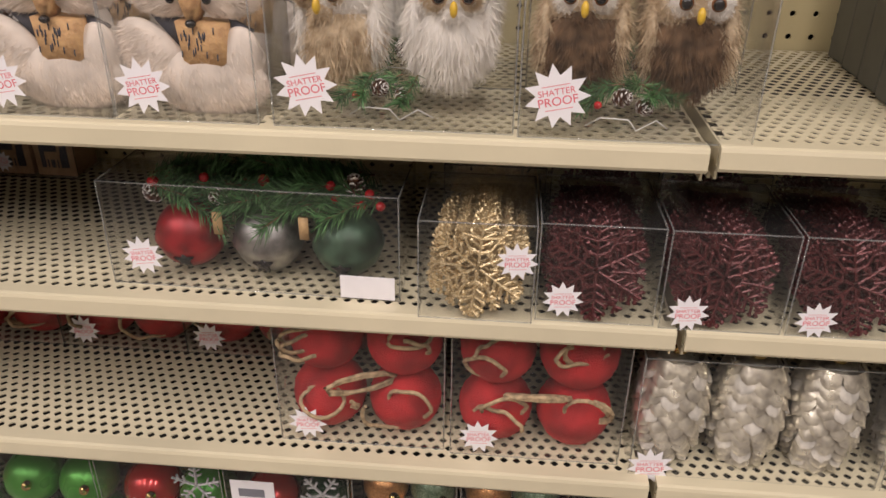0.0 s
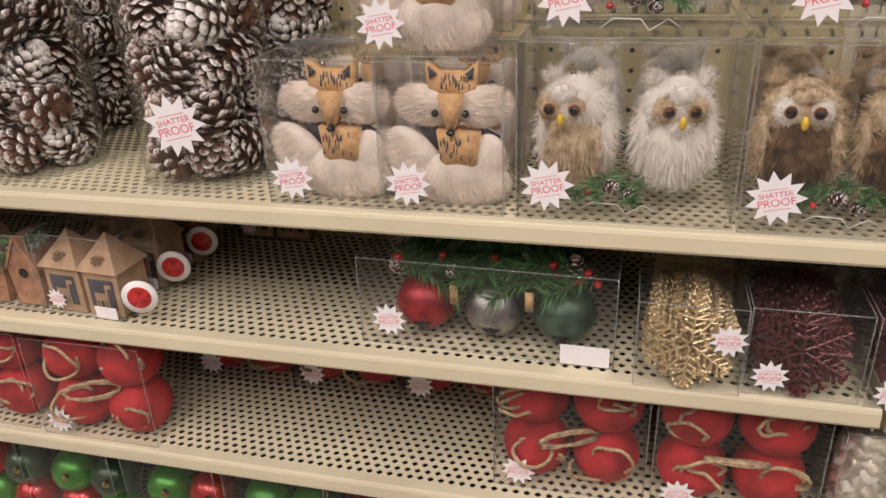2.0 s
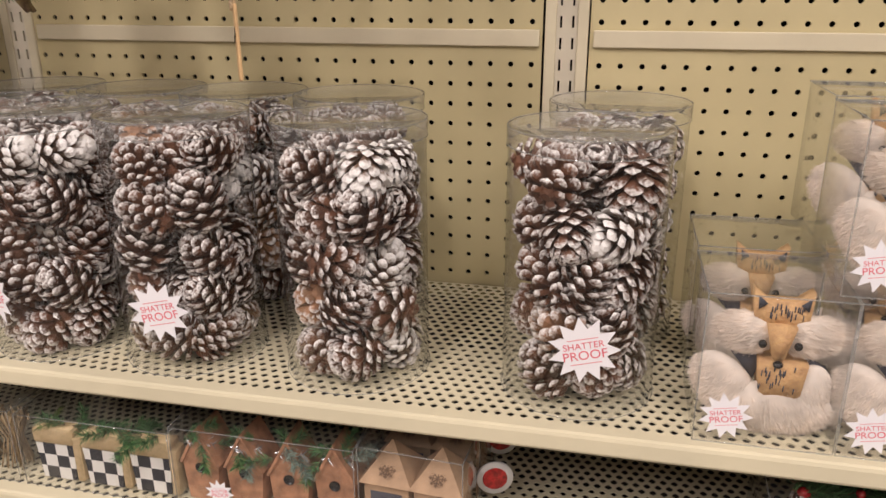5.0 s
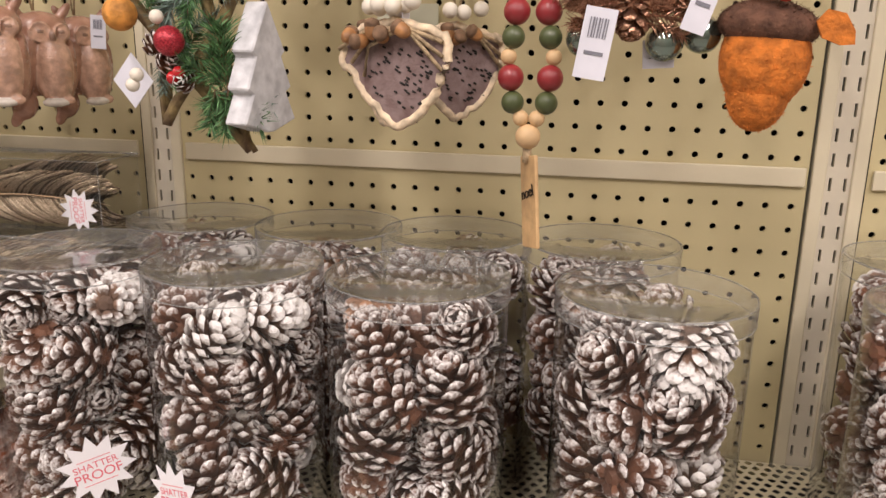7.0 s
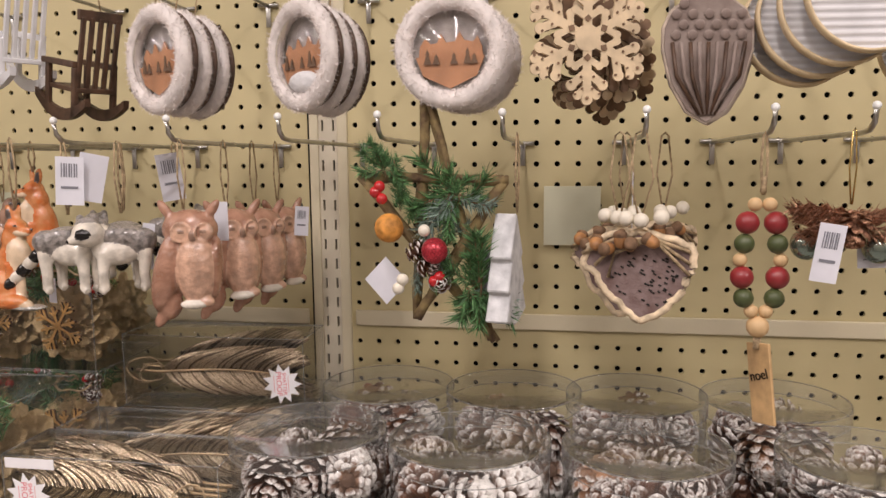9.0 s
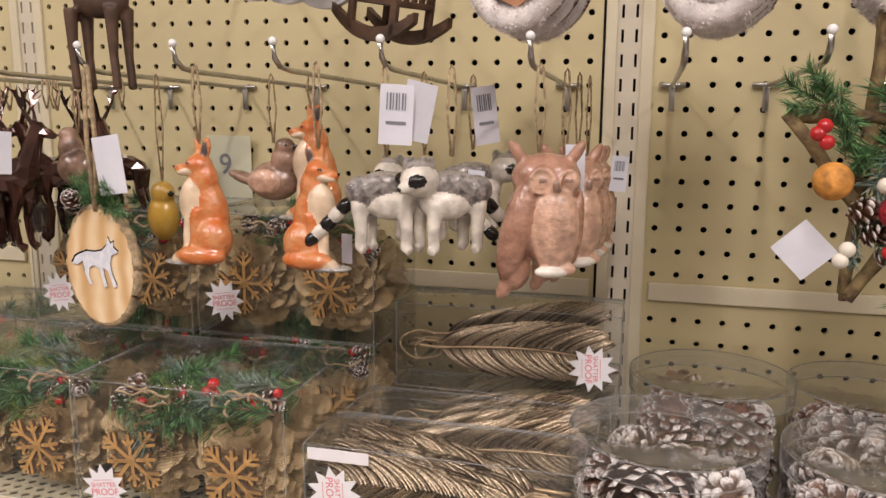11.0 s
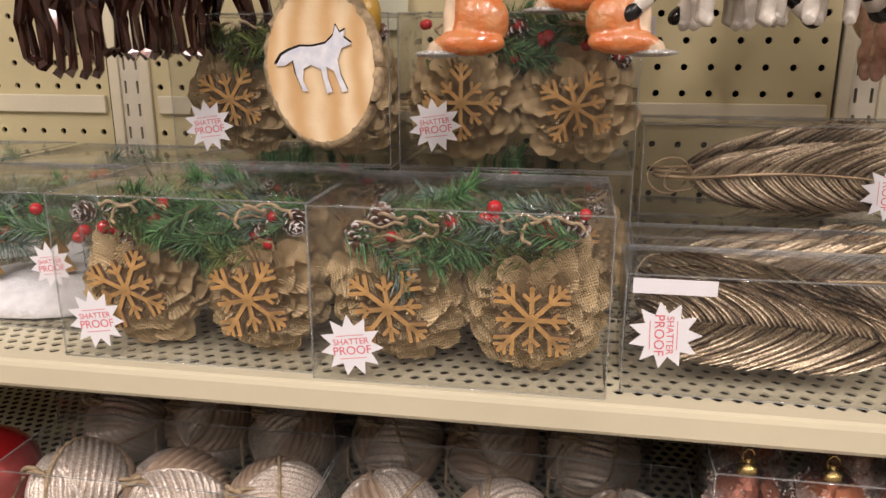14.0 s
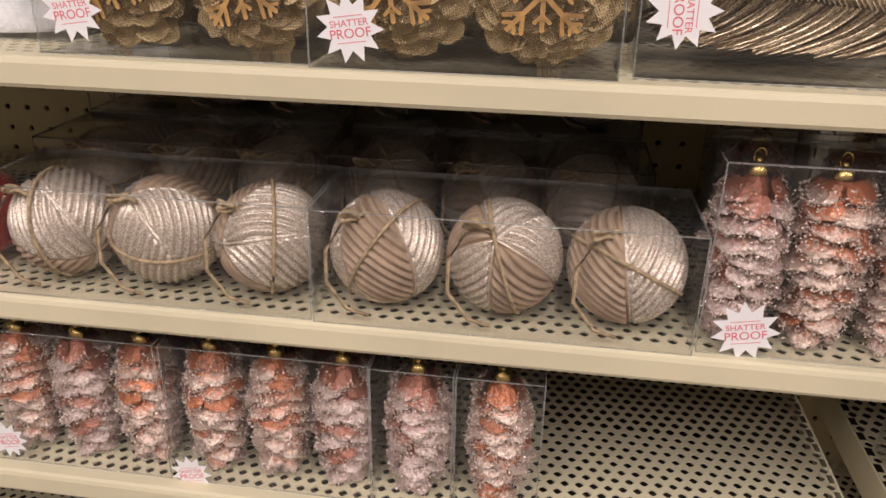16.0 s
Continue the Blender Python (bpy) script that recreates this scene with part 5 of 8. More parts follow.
# ---------------------------------------------------------------- feather boxes
FEATHER = glitter_mat("bronze_feather", (0.28, 0.21, 0.135), (0.84, 0.70, 0.51), 0.32, 0.85, 1100, 0.5)
FEATHER_DARK = glitter_mat("dark_shade_feather", (0.03, 0.02, 0.013), (0.30, 0.22, 0.14), 0.34, 0.8, 1100, 0.5)
QUILL = mat("bronze_quill", (0.52, 0.38, 0.23), 0.35, metal=0.6, var=0.15)


def feather(seed, L=0.20, W=0.036):
    """A feather along x: a curved quill with fine sweeping barbs that part into clumps."""
    rnd = random.Random(seed)
    v, f, idx, roots = [], [], [], []
    n, segs = 54, 9
    for s in (-1, 1):
        curl, lift, gap = 0.4, 0.0, 0.0
        for k in range(n):
            if k % 6 == 0:
                curl, lift, gap = rnd.uniform(0.22, 0.52), rnd.uniform(-0.0016, 0.0022), rnd.uniform(-0.0015, 0.0015)
            t = (k + 0.5) / n
            x = L * (0.15 + 0.78 * t) + gap + 0.0006 * (k % 6)
            z0 = 0.010 * math.sin(2.2 * t)
            wd = W * (0.55 + 0.45 * math.sin(math.pi * min(1, 0.18 + 0.72 * t))) * rnd.uniform(0.94, 1.05)
            if t > 0.8:
                wd *= 1 - 1.6 * (t - 0.8)
            b = len(v)
            roots.append(b + 1)
            for j in range(segs):
                q = j / (segs - 1)
                cx = x + wd * (0.75 * q + 1.0 * q * q - curl * q ** 4)
                cz = z0 + s * wd * (1.25 * q - 0.42 * q * q)
                dx, dz = 0.75 + 2.0 * q - 4 * curl * q ** 3, s * (1.25 - 0.84 * q)
                ln = math.hypot(dx, dz)
                nx, nz = -dz / ln, dx / ln
                hw = 0.0014 * (0.55 + 0.6 * math.sin(math.pi * min(1, 0.15 + 0.75 * q))) * (1 if q < 0.95 else 0.35)
                py = lift - 0.0045 * math.sin(math.pi * q) - 0.0008 * (k % 2)
                for u, d in ((-1, 0.0011), (0, -0.0009), (1, 0.0011)):
                    v.append((cx + nx * hw * u, py + d, cz + nz * hw * u))
            # dark barbs: some at random, plus each clump's last as a painted shaded gap
            mi = 2 if rnd.random() < 0.18 or k % 6 == 5 else 0
            for j in range(segs - 1):
                for r in range(2):
                    p = b + 3 * j + r
                    f.append((p, p + 1, p + 4, p + 3))
                    idx.append(mi)
    for p, q in zip(roots, roots[1:]):
        if q - p == 3 * segs:
            f.append((p, p + 1, q))
            idx.append(2)
    f += [(roots[0], roots[0] + 1, roots[n]), (roots[0], roots[n], len(v))]
    idx += [2, 2]
    k = len(f)
    tube_into(v, f, [(L * t, -0.005, 0.010 * math.sin(2.2 * max(0, (t - 0.16) / 0.76))) for t in [i / 14 for i in range(15)]], 0.0020, 7, 0.6)
    idx += [1] * (len(f) - k)
    return raw_mesh("feather", v, f, [FEATHER, QUILL, FEATHER_DARK], idx, smooth=True)


FEATHERS = [feather(1), feather(2, 0.195, 0.033)]


def feather_box(x, y, z, h, d, seed, st=None, flip=False, lay=0, w=0.222):
    b = clear_box("feather_box", "clear plastic box with bronze glitter feathers tied with twine", x, y, z, w, d, h, "feather boxes")
    rnd = random.Random(seed)
    count = max(2, int(d / 0.016))
    for k in range(count):
        yy = 0.012 + (d - 0.02) * k / count
        m = at(0.012, yy, h * 0.48 + rnd.uniform(-0.003, 0.003), rnd.uniform(-8, 8), rnd.uniform(-4, 4), 0, 0.98)
        if flip:
            m = at(w - 0.012, yy, h * 0.48, rnd.uniform(-8, 8), rnd.uniform(-3, 3), 180, 0.98)
        part("feather", FEATHERS[k % 2], None, b, m=m)
    xs = 0.022 if not flip else w - 0.035
    part("twine_loop", tube_mesh("twine_loop", [loop_run(rnd, xs, 0.006, h * 0.5, 0.018, 1.7, 0.9), loop_run(rnd, xs + 0.01, 0.007, h * 0.45, 0.013, 1.4, 0.8)], 0.0009, JUTE, 5), None, b)
    if st:
        s = sticker(b, st[0], -0.0006, st[1], 0.0235, -88, 0)
    return b


feather_box(-1.526, 0.662, ZA, 0.082, 0.070, 1, (0.026, 0.042), flip=True)
feather_box(-1.520, 0.735, ZA, 0.082, 0.070, 2, None)
feather_box(-1.512, 0.810, ZA, 0.070, 0.085, 3, None)
feather_box(-1.508, 0.900, ZA, 0.070, 0.078, 4, None)
feather_box(-1.506, 0.842, ZA + 0.072, 0.086, 0.075, 5, (0.196, 0.034), flip=False)
part("price_label", bm_box(0.004, -0.0012, 0.070, 0.056, -0.0006, 0.080), LABEL, bpy.data.objects["feather_box"], smooth=False)

# ---------------------------------------------------------------- second shelf of the left bay: corrugated paper balls
CORR = mat("corrugated_kraft", (0.37, 0.265, 0.185), 0.75, var=0.12, scale=60, bump=0.25, bump_scale=600)
CORRGLIT = glitter_mat("glittered_kraft", (0.36, 0.27, 0.20), (0.95, 0.86, 0.76), 0.32, 0.42, 1300, 0.9)


def paper_ball(seed, r=0.0442, res=(290, 180)):
    """A ball pieced together from corrugated card gores whose ridges lean in turn one way and the other, with raised seams."""
    rnd = random.Random(seed)
    nu, nv = res
    gores = 5
    lean = [(1 if k % 2 else -1) * rnd.uniform(0.5, 0.85) for k in range(gores)]
    az = np.linspace(0, 2 * math.pi, nu, endpoint=False)[None, :]
    th = np.linspace(0.012, math.pi - 0.012, nv)[:, None]
    n = np.stack([np.sin(th) * np.cos(az), np.sin(th) * np.sin(az), np.cos(th) * np.ones_like(az)], -1)
    wide = 2 * math.pi / gores
    k = np.minimum((az / wide).astype(int), gores - 1) * np.ones_like(th, dtype=int)
    mid = (k + 0.5) * wide
    tang = np.stack([-np.sin(mid), np.cos(mid), np.zeros_like(mid)], -1)
    be = np.array(lean)[k]
    along = (n * tang).sum(-1) * np.cos(be) + n[..., 2] * np.sin(be)
    seam = (0.5 * wide - np.abs(az - mid)) * np.sin(th) * r
    ridge = np.abs(np.sin(along * 23)) ** 0.75
    inside = np.clip((seam - 0.0012) / 0.0016, 0, 1)
    rad = r - 0.0040 + 0.0040 * ridge * inside + np.where(seam < 0.0010, 0.0022, 0.0)
    co = (n * rad[..., None]).reshape(-1, 3)
    faces, mi = [], []
    kk = k[0]
    for j in range(nv - 1):
        for i in range(nu):
            a, b = j * nu + i, j * nu + (i + 1) % nu
            faces.append((a, a + nu, b + nu, b))
            mi.append(int(kk[i] % 2 == 0))
    return raw_mesh("paper_ball", co.tolist(), faces, (CORR, CORRGLIT), mi, smooth=True)


PBALLS, PBALLS_BACK = [paper_ball(k) for k in (1, 2, 3)], [paper_ball(k, res=(130, 80)) for k in (4, 5, 6)]


def great_circle(rnd, c, r, n=26, part_of=1.0):
    ax = Vector((rnd.uniform(-1, 1), rnd.uniform(-0.4, 0.4), rnd.uniform(-1, 1))).normalized()
    u = ax.orthogonal().normalized()
    w_ = ax.cross(u)
    return [tuple(Vector(c) + (u * math.cos(2 * math.pi * part_of * k / n) + w_ * math.sin(2 * math.pi * part_of * k / n)) * r) for k in range(n + 1)]


def ball_carton(x, y, z, w, seed):
    b = clear_box("paper_ball_box", "clear plastic box with three corrugated kraft paper balls", x, y - 0.006 * (y < 0.7), z, w, 0.096, 0.0895, "paper ball boxes")
    rnd = random.Random(seed)
    for k in range(3):
        c = (w * (0.17 + 0.33 * k), 0.047, 0.0450)
        ba = part("paper_ball", (PBALLS if y < 0.70 else PBALLS_BACK)[k], None, b, m=at(*c, rnd.uniform(0, 360), rnd.uniform(0, 360), rnd.uniform(0, 360)))
        part("jute_string", tube_mesh("jute_string", [great_circle(rnd, c, 0.0446)], 0.0016, JUTE, 5), None, b)
        part("jute_loop", tube_mesh("jute_loop", [loop_run(rnd, c[0] - 0.022, 0.018, 0.080, 0.007, 1.6, 0.5), loop_run(rnd, c[0] - 0.018, 0.020, 0.078, 0.010, 1.2, 0.2), [(c[0] - 0.026, 0.014, 0.076), (c[0] - 0.038, 0.010, 0.055), (c[0] - 0.038, 0.008, 0.030), (c[0] - 0.022, 0.006, 0.010), (c[0] - 0.006, 0.006, 0.006)]], 0.0016, JUTE, 5), None, b)
    return b


ball_carton(-2.004, 0.652, ZB, 0.262, 1)
ball_carton(-1.7395, 0.650, ZB, 0.274, 2)
ball_carton(-2.035, 0.770, ZB, 0.262, 3)
ball_carton(-1.762, 0.770, ZB, 0.274, 4)
ball_carton(-2.04, 0.872, ZB, 0.262, 5)
ball_carton(-1.765, 0.872, ZB, 0.274, 6)
ball_carton(-2.04, 0.872, ZB + 0.091, 0.262, 7)
ball_carton(-1.765, 0.872, ZB + 0.091, 0.274, 8)
RED_GLOSS = BALLMATS[0]
for i in range(2):
    rbz = thing("red_bauble", "large glossy red bauble on the shelf", "bauble", pose(-2.056 - 0.095 * i, 0.70 + 0.02 * i, ZB + 0.0455), "red baubles")
    part("bauble_ball", ball_mesh("bauble_ball", 0.045, RED_GLOSS, 28, 18), None, rbz)
    part("gold_cap", CAP, None, rbz, m=at(0, 0, 0.044))

COPPER_FROST = cone_mat("frosted_copper", (0.22, 0.065, 0.028), (0.48, 0.16, 0.07), 0.56, (0.54, 0.42, 0.36), 0.45, 0.30)
PINK_FROST = cone_mat("frosted_rose", (0.18, 0.06, 0.038), (0.36, 0.13, 0.08), 0.64, (0.50, 0.39, 0.36), 0.4, 0.32)
CRYSTAL = mat("sugar_crystal", (0.70, 0.57, 0.50), 0.18, var=0.15, scale=300, island=0.3)


def frosted_cone(seed, H, R, material, frost=0.95):
    """A slim cone hanging tip down: rows of thick tongues over a ribbed copper core, their ends crusted with sugar crystals."""
    rnd = random.Random(seed)
    v, f, tip, mi = [], [], [], []
    rows_n, cols = 10, 7
    ring = ((-1, 0), (-0.55, 0.85), (0.0, 1.1), (0.55, 0.85), (1, 0), (0.0, -0.5))
    crumbs = []
    for r in range(rows_n):
        t = (r + 0.02) / rows_n
        rad = R * min(1.0, math.sin(math.pi * (0.10 + 0.84 * t)) ** 0.5) * (1.08 - 0.48 * t ** 1.4)
        cnt = max(4, round(cols * rad / R))
        L, th = H / rows_n * 1.55, 0.0030
        for c in range(cnt):
            a = 2 * math.pi * (c + 0.5 * (r % 2) + rnd.uniform(-0.24, 0.24)) / cnt
            o, sd = Vector((math.cos(a), math.sin(a), 0)), Vector((-math.sin(a), math.cos(a), 0))
            hw = math.pi * rad / cnt * rnd.uniform(0.92, 1.15)
            z = H * (0.5 - t) + rnd.uniform(-0.002, 0.002)
            out = rnd.uniform(0.40, 0.62)
            white = min(1.0, max(0.1, rnd.gauss(frost, 0.28)))
            b = len(v)
            for q, wf in ((0.0, 0.75), (0.35, 0.98), (0.65, 1.05), (0.88, 0.85), (1.0, 0.40)):
                p = o * (rad * 0.66 + L * q * out) + Vector((0, 0, z - L * (0.80 * q - 0.10 * q * q)))
                for u, d in ring:
                    v.append(tuple(p + sd * (u * hw * wf) + o * (d * th * (0.7 + 0.5 * q) + 0.0004 * math.sin(14 * u))))
                    tip.append(0.30 + 0.85 * white * (0.45 + 0.55 * q))
                    if q > 0.1 and rnd.random() < white:
                        crumbs.append((p + sd * (u * hw * wf), o * (d * th * (0.7 + 0.5 * q)), sd * hw))
            for j in range(4):
                for i in range(6):
                    p, q2 = b + 6 * j + i, b + 6 * j + (i + 1) % 6
                    f.append((p, q2, q2 + 6, p + 6))
                    mi.append(0)
            f.append(tuple(b + 24 + i for i in range(6)))
            mi.append(0)
    k = len(f)
    tube_into(v, f, [(0, 0, H * (0.5 - q)) for q in (0.0, 0.06, 0.3, 0.6, 0.9, 1.0)], R * 0.80, 18, [0.25, 0.55, 0.95, 0.85, 0.5, 0.2])
    mi += [0] * (len(f) - k)
    tip += [0.1] * (len(v) - len(tip))
    for c, o, sd in crumbs:
        for _ in range(8):
            p = c + o * rnd.uniform(0.7, 1.25) + sd * rnd.uniform(-0.32, 0.32) + Vector((0, 0, rnd.uniform(-0.0030, 0.0025)))
            size = rnd.uniform(0.0006, 0.0015)
            d = [Vector((rnd.uniform(-1, 1), rnd.uniform(-1, 1), rnd.uniform(-1, 1))).normalized() * size for _ in range(4)]
            b = len(v)
            v += [tuple(p + e) for e in d]
            tip += [1.2] * 4
            f += [(b, b + 1, b + 2), (b, b + 1, b + 3), (b, b + 2, b + 3), (b + 1, b + 2, b + 3)]
            mi += [1] * 4
    me = raw_mesh("frosted_cone", v, f, [material, CRYSTAL], mi, smooth=False)
    me.attributes.new("tip", "FLOAT", "POINT").data.foreach_set("value", tip)
    return me


GCONES = [frosted_cone(31 + k, 0.112, 0.0262, m) for k, m in enumerate((COPPER_FROST, PINK_FROST, COPPER_FROST))]
LOOP = tube_mesh("cap_loop", [[(0.004 * math.cos(x), 0, 0.012 + 0.006 * math.sin(x)) for x in [2 * math.pi * i / 10 for i in range(11)]]], 0.0007, GOLD, 5)


def gcone_box(x, y, z, w, n, seed, st=None, s=1.0, h=0.135):
    b = clear_box("frosted_cone_box", "clear plastic box with frosted copper pine cone ornaments", x, y, z, w, 0.066, h, "frosted cone boxes")
    rnd = random.Random(seed)
    for k in range(n):
        cx = w * (k + 0.5) / n
        part("frosted_cone", GCONES[(k + seed) % 3], None, b, m=at(cx, 0.033, 0.059 * s + 0.002, 0, 0, rnd.uniform(0, 360), s))
        cp = part("gold_cap", CAP, None, b, m=at(cx, 0.033, 0.118 * s - 0.001))
        part("cap_loop", LOOP, None, cp)
    if st:
        sticker(b, st[0], -0.0006, st[1], st[2], 10)


gcone_box(-1.462, 0.650, ZB, 0.165, 3, 1, (0.031, 0.020, 0.0235), 1.06, 0.140)
gcone_box(-1.450, 0.735, ZB, 0.150, 2, 2, None, 1.06, 0.140)
gcone_box(-1.632, 0.652, ZC, 0.068, 1, 3)
gcone_box(-1.700, 0.652, ZC, 0.066, 1, 4)
gcone_box(-1.876, 0.655, ZC, 0.174, 3, 5, (0.014, 0.008, 0.019))
gcone_box(-2.055, 0.655, ZC, 0.174, 3, 6, (0.022, 0.022, 0.019))
gcone_box(-1.88, 0.735, ZC, 0.174, 3, 7)
gcone_box(-2.06, 0.735, ZC, 0.174, 3, 8)

# ---------------------------------------------------------------- peg hooks
HOOK_Z = 1.719


def hook(x, z=HOOK_Z, reach=0.285, name="peg_hook"):
    """A zinc wire hook: T-bar on the board, long rod, turned-up end with a white cap."""
    y = BOARD_Y - 0.003
    hk = thing(name, "zinc wire peg hook with a turned-up white-capped tip", "hook", pose(x, 0, z), "peg hooks")
    tip_y = y - reach
    part("rod", tube_mesh("rod", [[(0, y, 0), (0, tip_y + 0.03, 0.004), (0, tip_y + 0.012, 0.006), (0, tip_y + 0.003, 0.012), (0, tip_y, 0.024)]], 0.0024, STEEL, 8), None, hk)
    part("cross_bar", tube_mesh("cross_bar", [[(-0.0135, y - 0.001, 0.001), (0.0135, y - 0.001, 0.001)]], 0.0026, STEEL, 8), None, hk)
    part("brace", bm_box(-0.0030, y - 0.003, -0.026, 0.0030, y - 0.0012, 0.001, 0.0006), STEEL, hk)
    bm = bmesh.new()
    bm_ball(bm, (0, tip_y, 0.025), 0.0036, 10, 7)
    part("white_cap", bm, TIPWHITE, hk)
    return hk


for x in (-1.93, -1.845, -1.742, -1.650, -1.560, -1.470, -1.355, -1.247, -1.155, -1.045, -0.925, -0.824, -0.748, -0.666, -0.584):
    hook(x)
UPPER_Z = 1.895
for x in (-1.725, -1.575, -1.475, -1.365, -1.235, -1.090, -0.972, -0.874, -0.755, -0.690):
    hook(x, UPPER_Z)


def hanging(name, label, category, x, y, z, group="", yaw=0.0):
    return thing(name, label, category, pose(x, y, z, 0, 0, yaw), group)


def string(parent, top, r=0.0009, spread=0.006, material=None, name="hanging_string"):
    """A loop of cord from the thing's top up over its hook; the thing's origin lies where the cord is tied."""
    part(name, tube_mesh(name, [[(0, 0, 0), (-spread * 0.6, 0, top * 0.5), (-spread * 0.3, 0, top), (0, 0, top + 0.003), (spread * 0.3, 0, top), (spread * 0.7, 0, top * 0.5), (0.001, 0, 0)]], r, material or JUTE, 5), None, parent)


def tag(parent, x, y, z, yaw=0, tilt=0, w=0.026, h=0.044, lines=True):
    t = part("price_tag", bm_box(-w / 2, 0, -h, w / 2, 0.0005, 0), PAPER, parent, m=at(x, y, z, 0, tilt, yaw), smooth=False)
    if lines:
        for k in range(7):
            part("barcode_bar", bm_box(-w * 0.30 + k * w * 0.09, -0.0006, -h * 0.42, -w * 0.30 + k * w * 0.09 + w * (0.03 + 0.02 * (k % 2)), -0.0002, -h * 0.14), BAR, t, smooth=False)
        part("print_line", bm_box(-w * 0.3, -0.0006, -h * 0.66, w * 0.3, -0.0002, -h * 0.61), BAR, t, smooth=False)
    return t


def join_balls(name, balls, mats, rods=(), voxel=0.0015, facets=0.0):
    """Rounded bodies joined into one figure. ball: centre, radii, material, optional turn about y."""
    bm = bmesh.new()
    for it in balls:
        rot = Euler([radians(q) for q in it[3]]).to_matrix() if len(it) > 3 else None
        bm_ball(bm, it[0], 1.0, 20, 14, it[1], rot)
    bm.verts.index_update()
    v = [tuple(q.co) for q in bm.verts]
    f = [tuple(q.index for q in fc.verts) for fc in bm.faces]
    bm.free()
    for pts, r, mi, tp in rods:
        tube_into(v, f, pts, r, 10, tp)
    tmp = bpy.data.objects.new("tmp", raw_mesh("tmp", v, f, list(mats)))
    scene.collection.objects.link(tmp)
    md = tmp.modifiers.new("merge", "REMESH")
    md.mode, md.voxel_size = "VOXEL", voxel
    sm = tmp.modifiers.new("soften", "SMOOTH")
    sm.factor, sm.iterations = 0.5, 5
    if facets:
        dc = tmp.modifiers.new("facet", "DECIMATE")
        dc.ratio = facets
    me = bpy.data.meshes.new_from_object(tmp.evaluated_get(bpy.context.evaluated_depsgraph_get()))
    old = tmp.data
    bpy.data.objects.remove(tmp)
    bpy.data.meshes.remove(old)
    me.name = name
    n = len(me.polygons)
    cen = np.empty(n * 3)
    me.polygons.foreach_get("center", cen)
    cen = cen.reshape(n, 3)
    best, idx = np.full(n, 1e9), np.zeros(n, dtype=np.int32)
    for it in balls:
        loc = cen - np.array(it[0])
        if len(it) > 3:
            loc = loc @ np.array(Euler([radians(q) for q in it[3]]).to_matrix())
        dist = (np.linalg.norm(loc / np.array(it[1]), axis=1) - 1) * min(it[1])
        near = dist < best
        best[near], idx[near] = dist[near], it[2]
    for pts, r, mi, tp in rods:
        for p0, p1 in zip(pts, pts[1:]):
            p0, p1 = np.array(p0), np.array(p1)
            t = np.clip(((cen - p0) @ (p1 - p0)) / max(1e-12, (p1 - p0) @ (p1 - p0)), 0, 1)
            dist = np.linalg.norm(cen - p0 - t[:, None] * (p1 - p0), axis=1) - r
            near = dist < best
            best[near], idx[near] = dist[near], mi
    me.materials.clear()
    for m in mats:
        me.materials.append(m)
    me.polygons.foreach_set("material_index", idx)
    if facets:
        me.shade_flat()
    else:
        me.shade_smooth()
    return me


# ---------------------------------------------------------------- glass animals of the left bay
FOXRED = mat("orange_glaze", (0.58, 0.145, 0.030), 0.22, var=0.2, scale=60, coat=0.7, bump=0.9, bump_scale=180, color2=(0.62, 0.29, 0.12))
FOXCREAM = mat("cream_glaze", (0.72, 0.55, 0.38), 0.22, var=0.12, scale=60, coat=0.5, bump=0.3, bump_scale=180)
OWLPINK = mat("rose_brown_glaze", (0.46, 0.25, 0.17), 0.24, var=0.2, scale=80, coat=0.7, bump=0.9, bump_scale=150, color2=(0.28, 0.14, 0.09))
OWLLIGHT = mat("pale_rose_glaze", (0.60, 0.37, 0.26), 0.24, var=0.2, scale=90, coat=0.6, bump=0.9, bump_scale=160)
CHOC = mat("chocolate_glaze", (0.075, 0.030, 0.021), 0.13, metal=0.5, var=0.25, scale=50, coat=0.8)
RACGREY = mat("grey_glaze", (0.30, 0.27, 0.25), 0.28, var=0.3, scale=190, coat=0.5, bump=0.9, bump_scale=300)
RACWHITE = mat("ivory_glaze", (0.74, 0.68, 0.59), 0.24, var=0.15, scale=80, coat=0.6, bump=0.6, bump_scale=160)
BIRDB = mat("taupe_glaze", (0.34, 0.21, 0.15), 0.2, var=0.3, scale=60, coat=0.6, bump=0.3, bump_scale=200)
SILVGL = glitter_mat("silver_glitter", (0.35, 0.33, 0.31), (0.9, 0.88, 0.85), 0.3, 0.5, 1200)

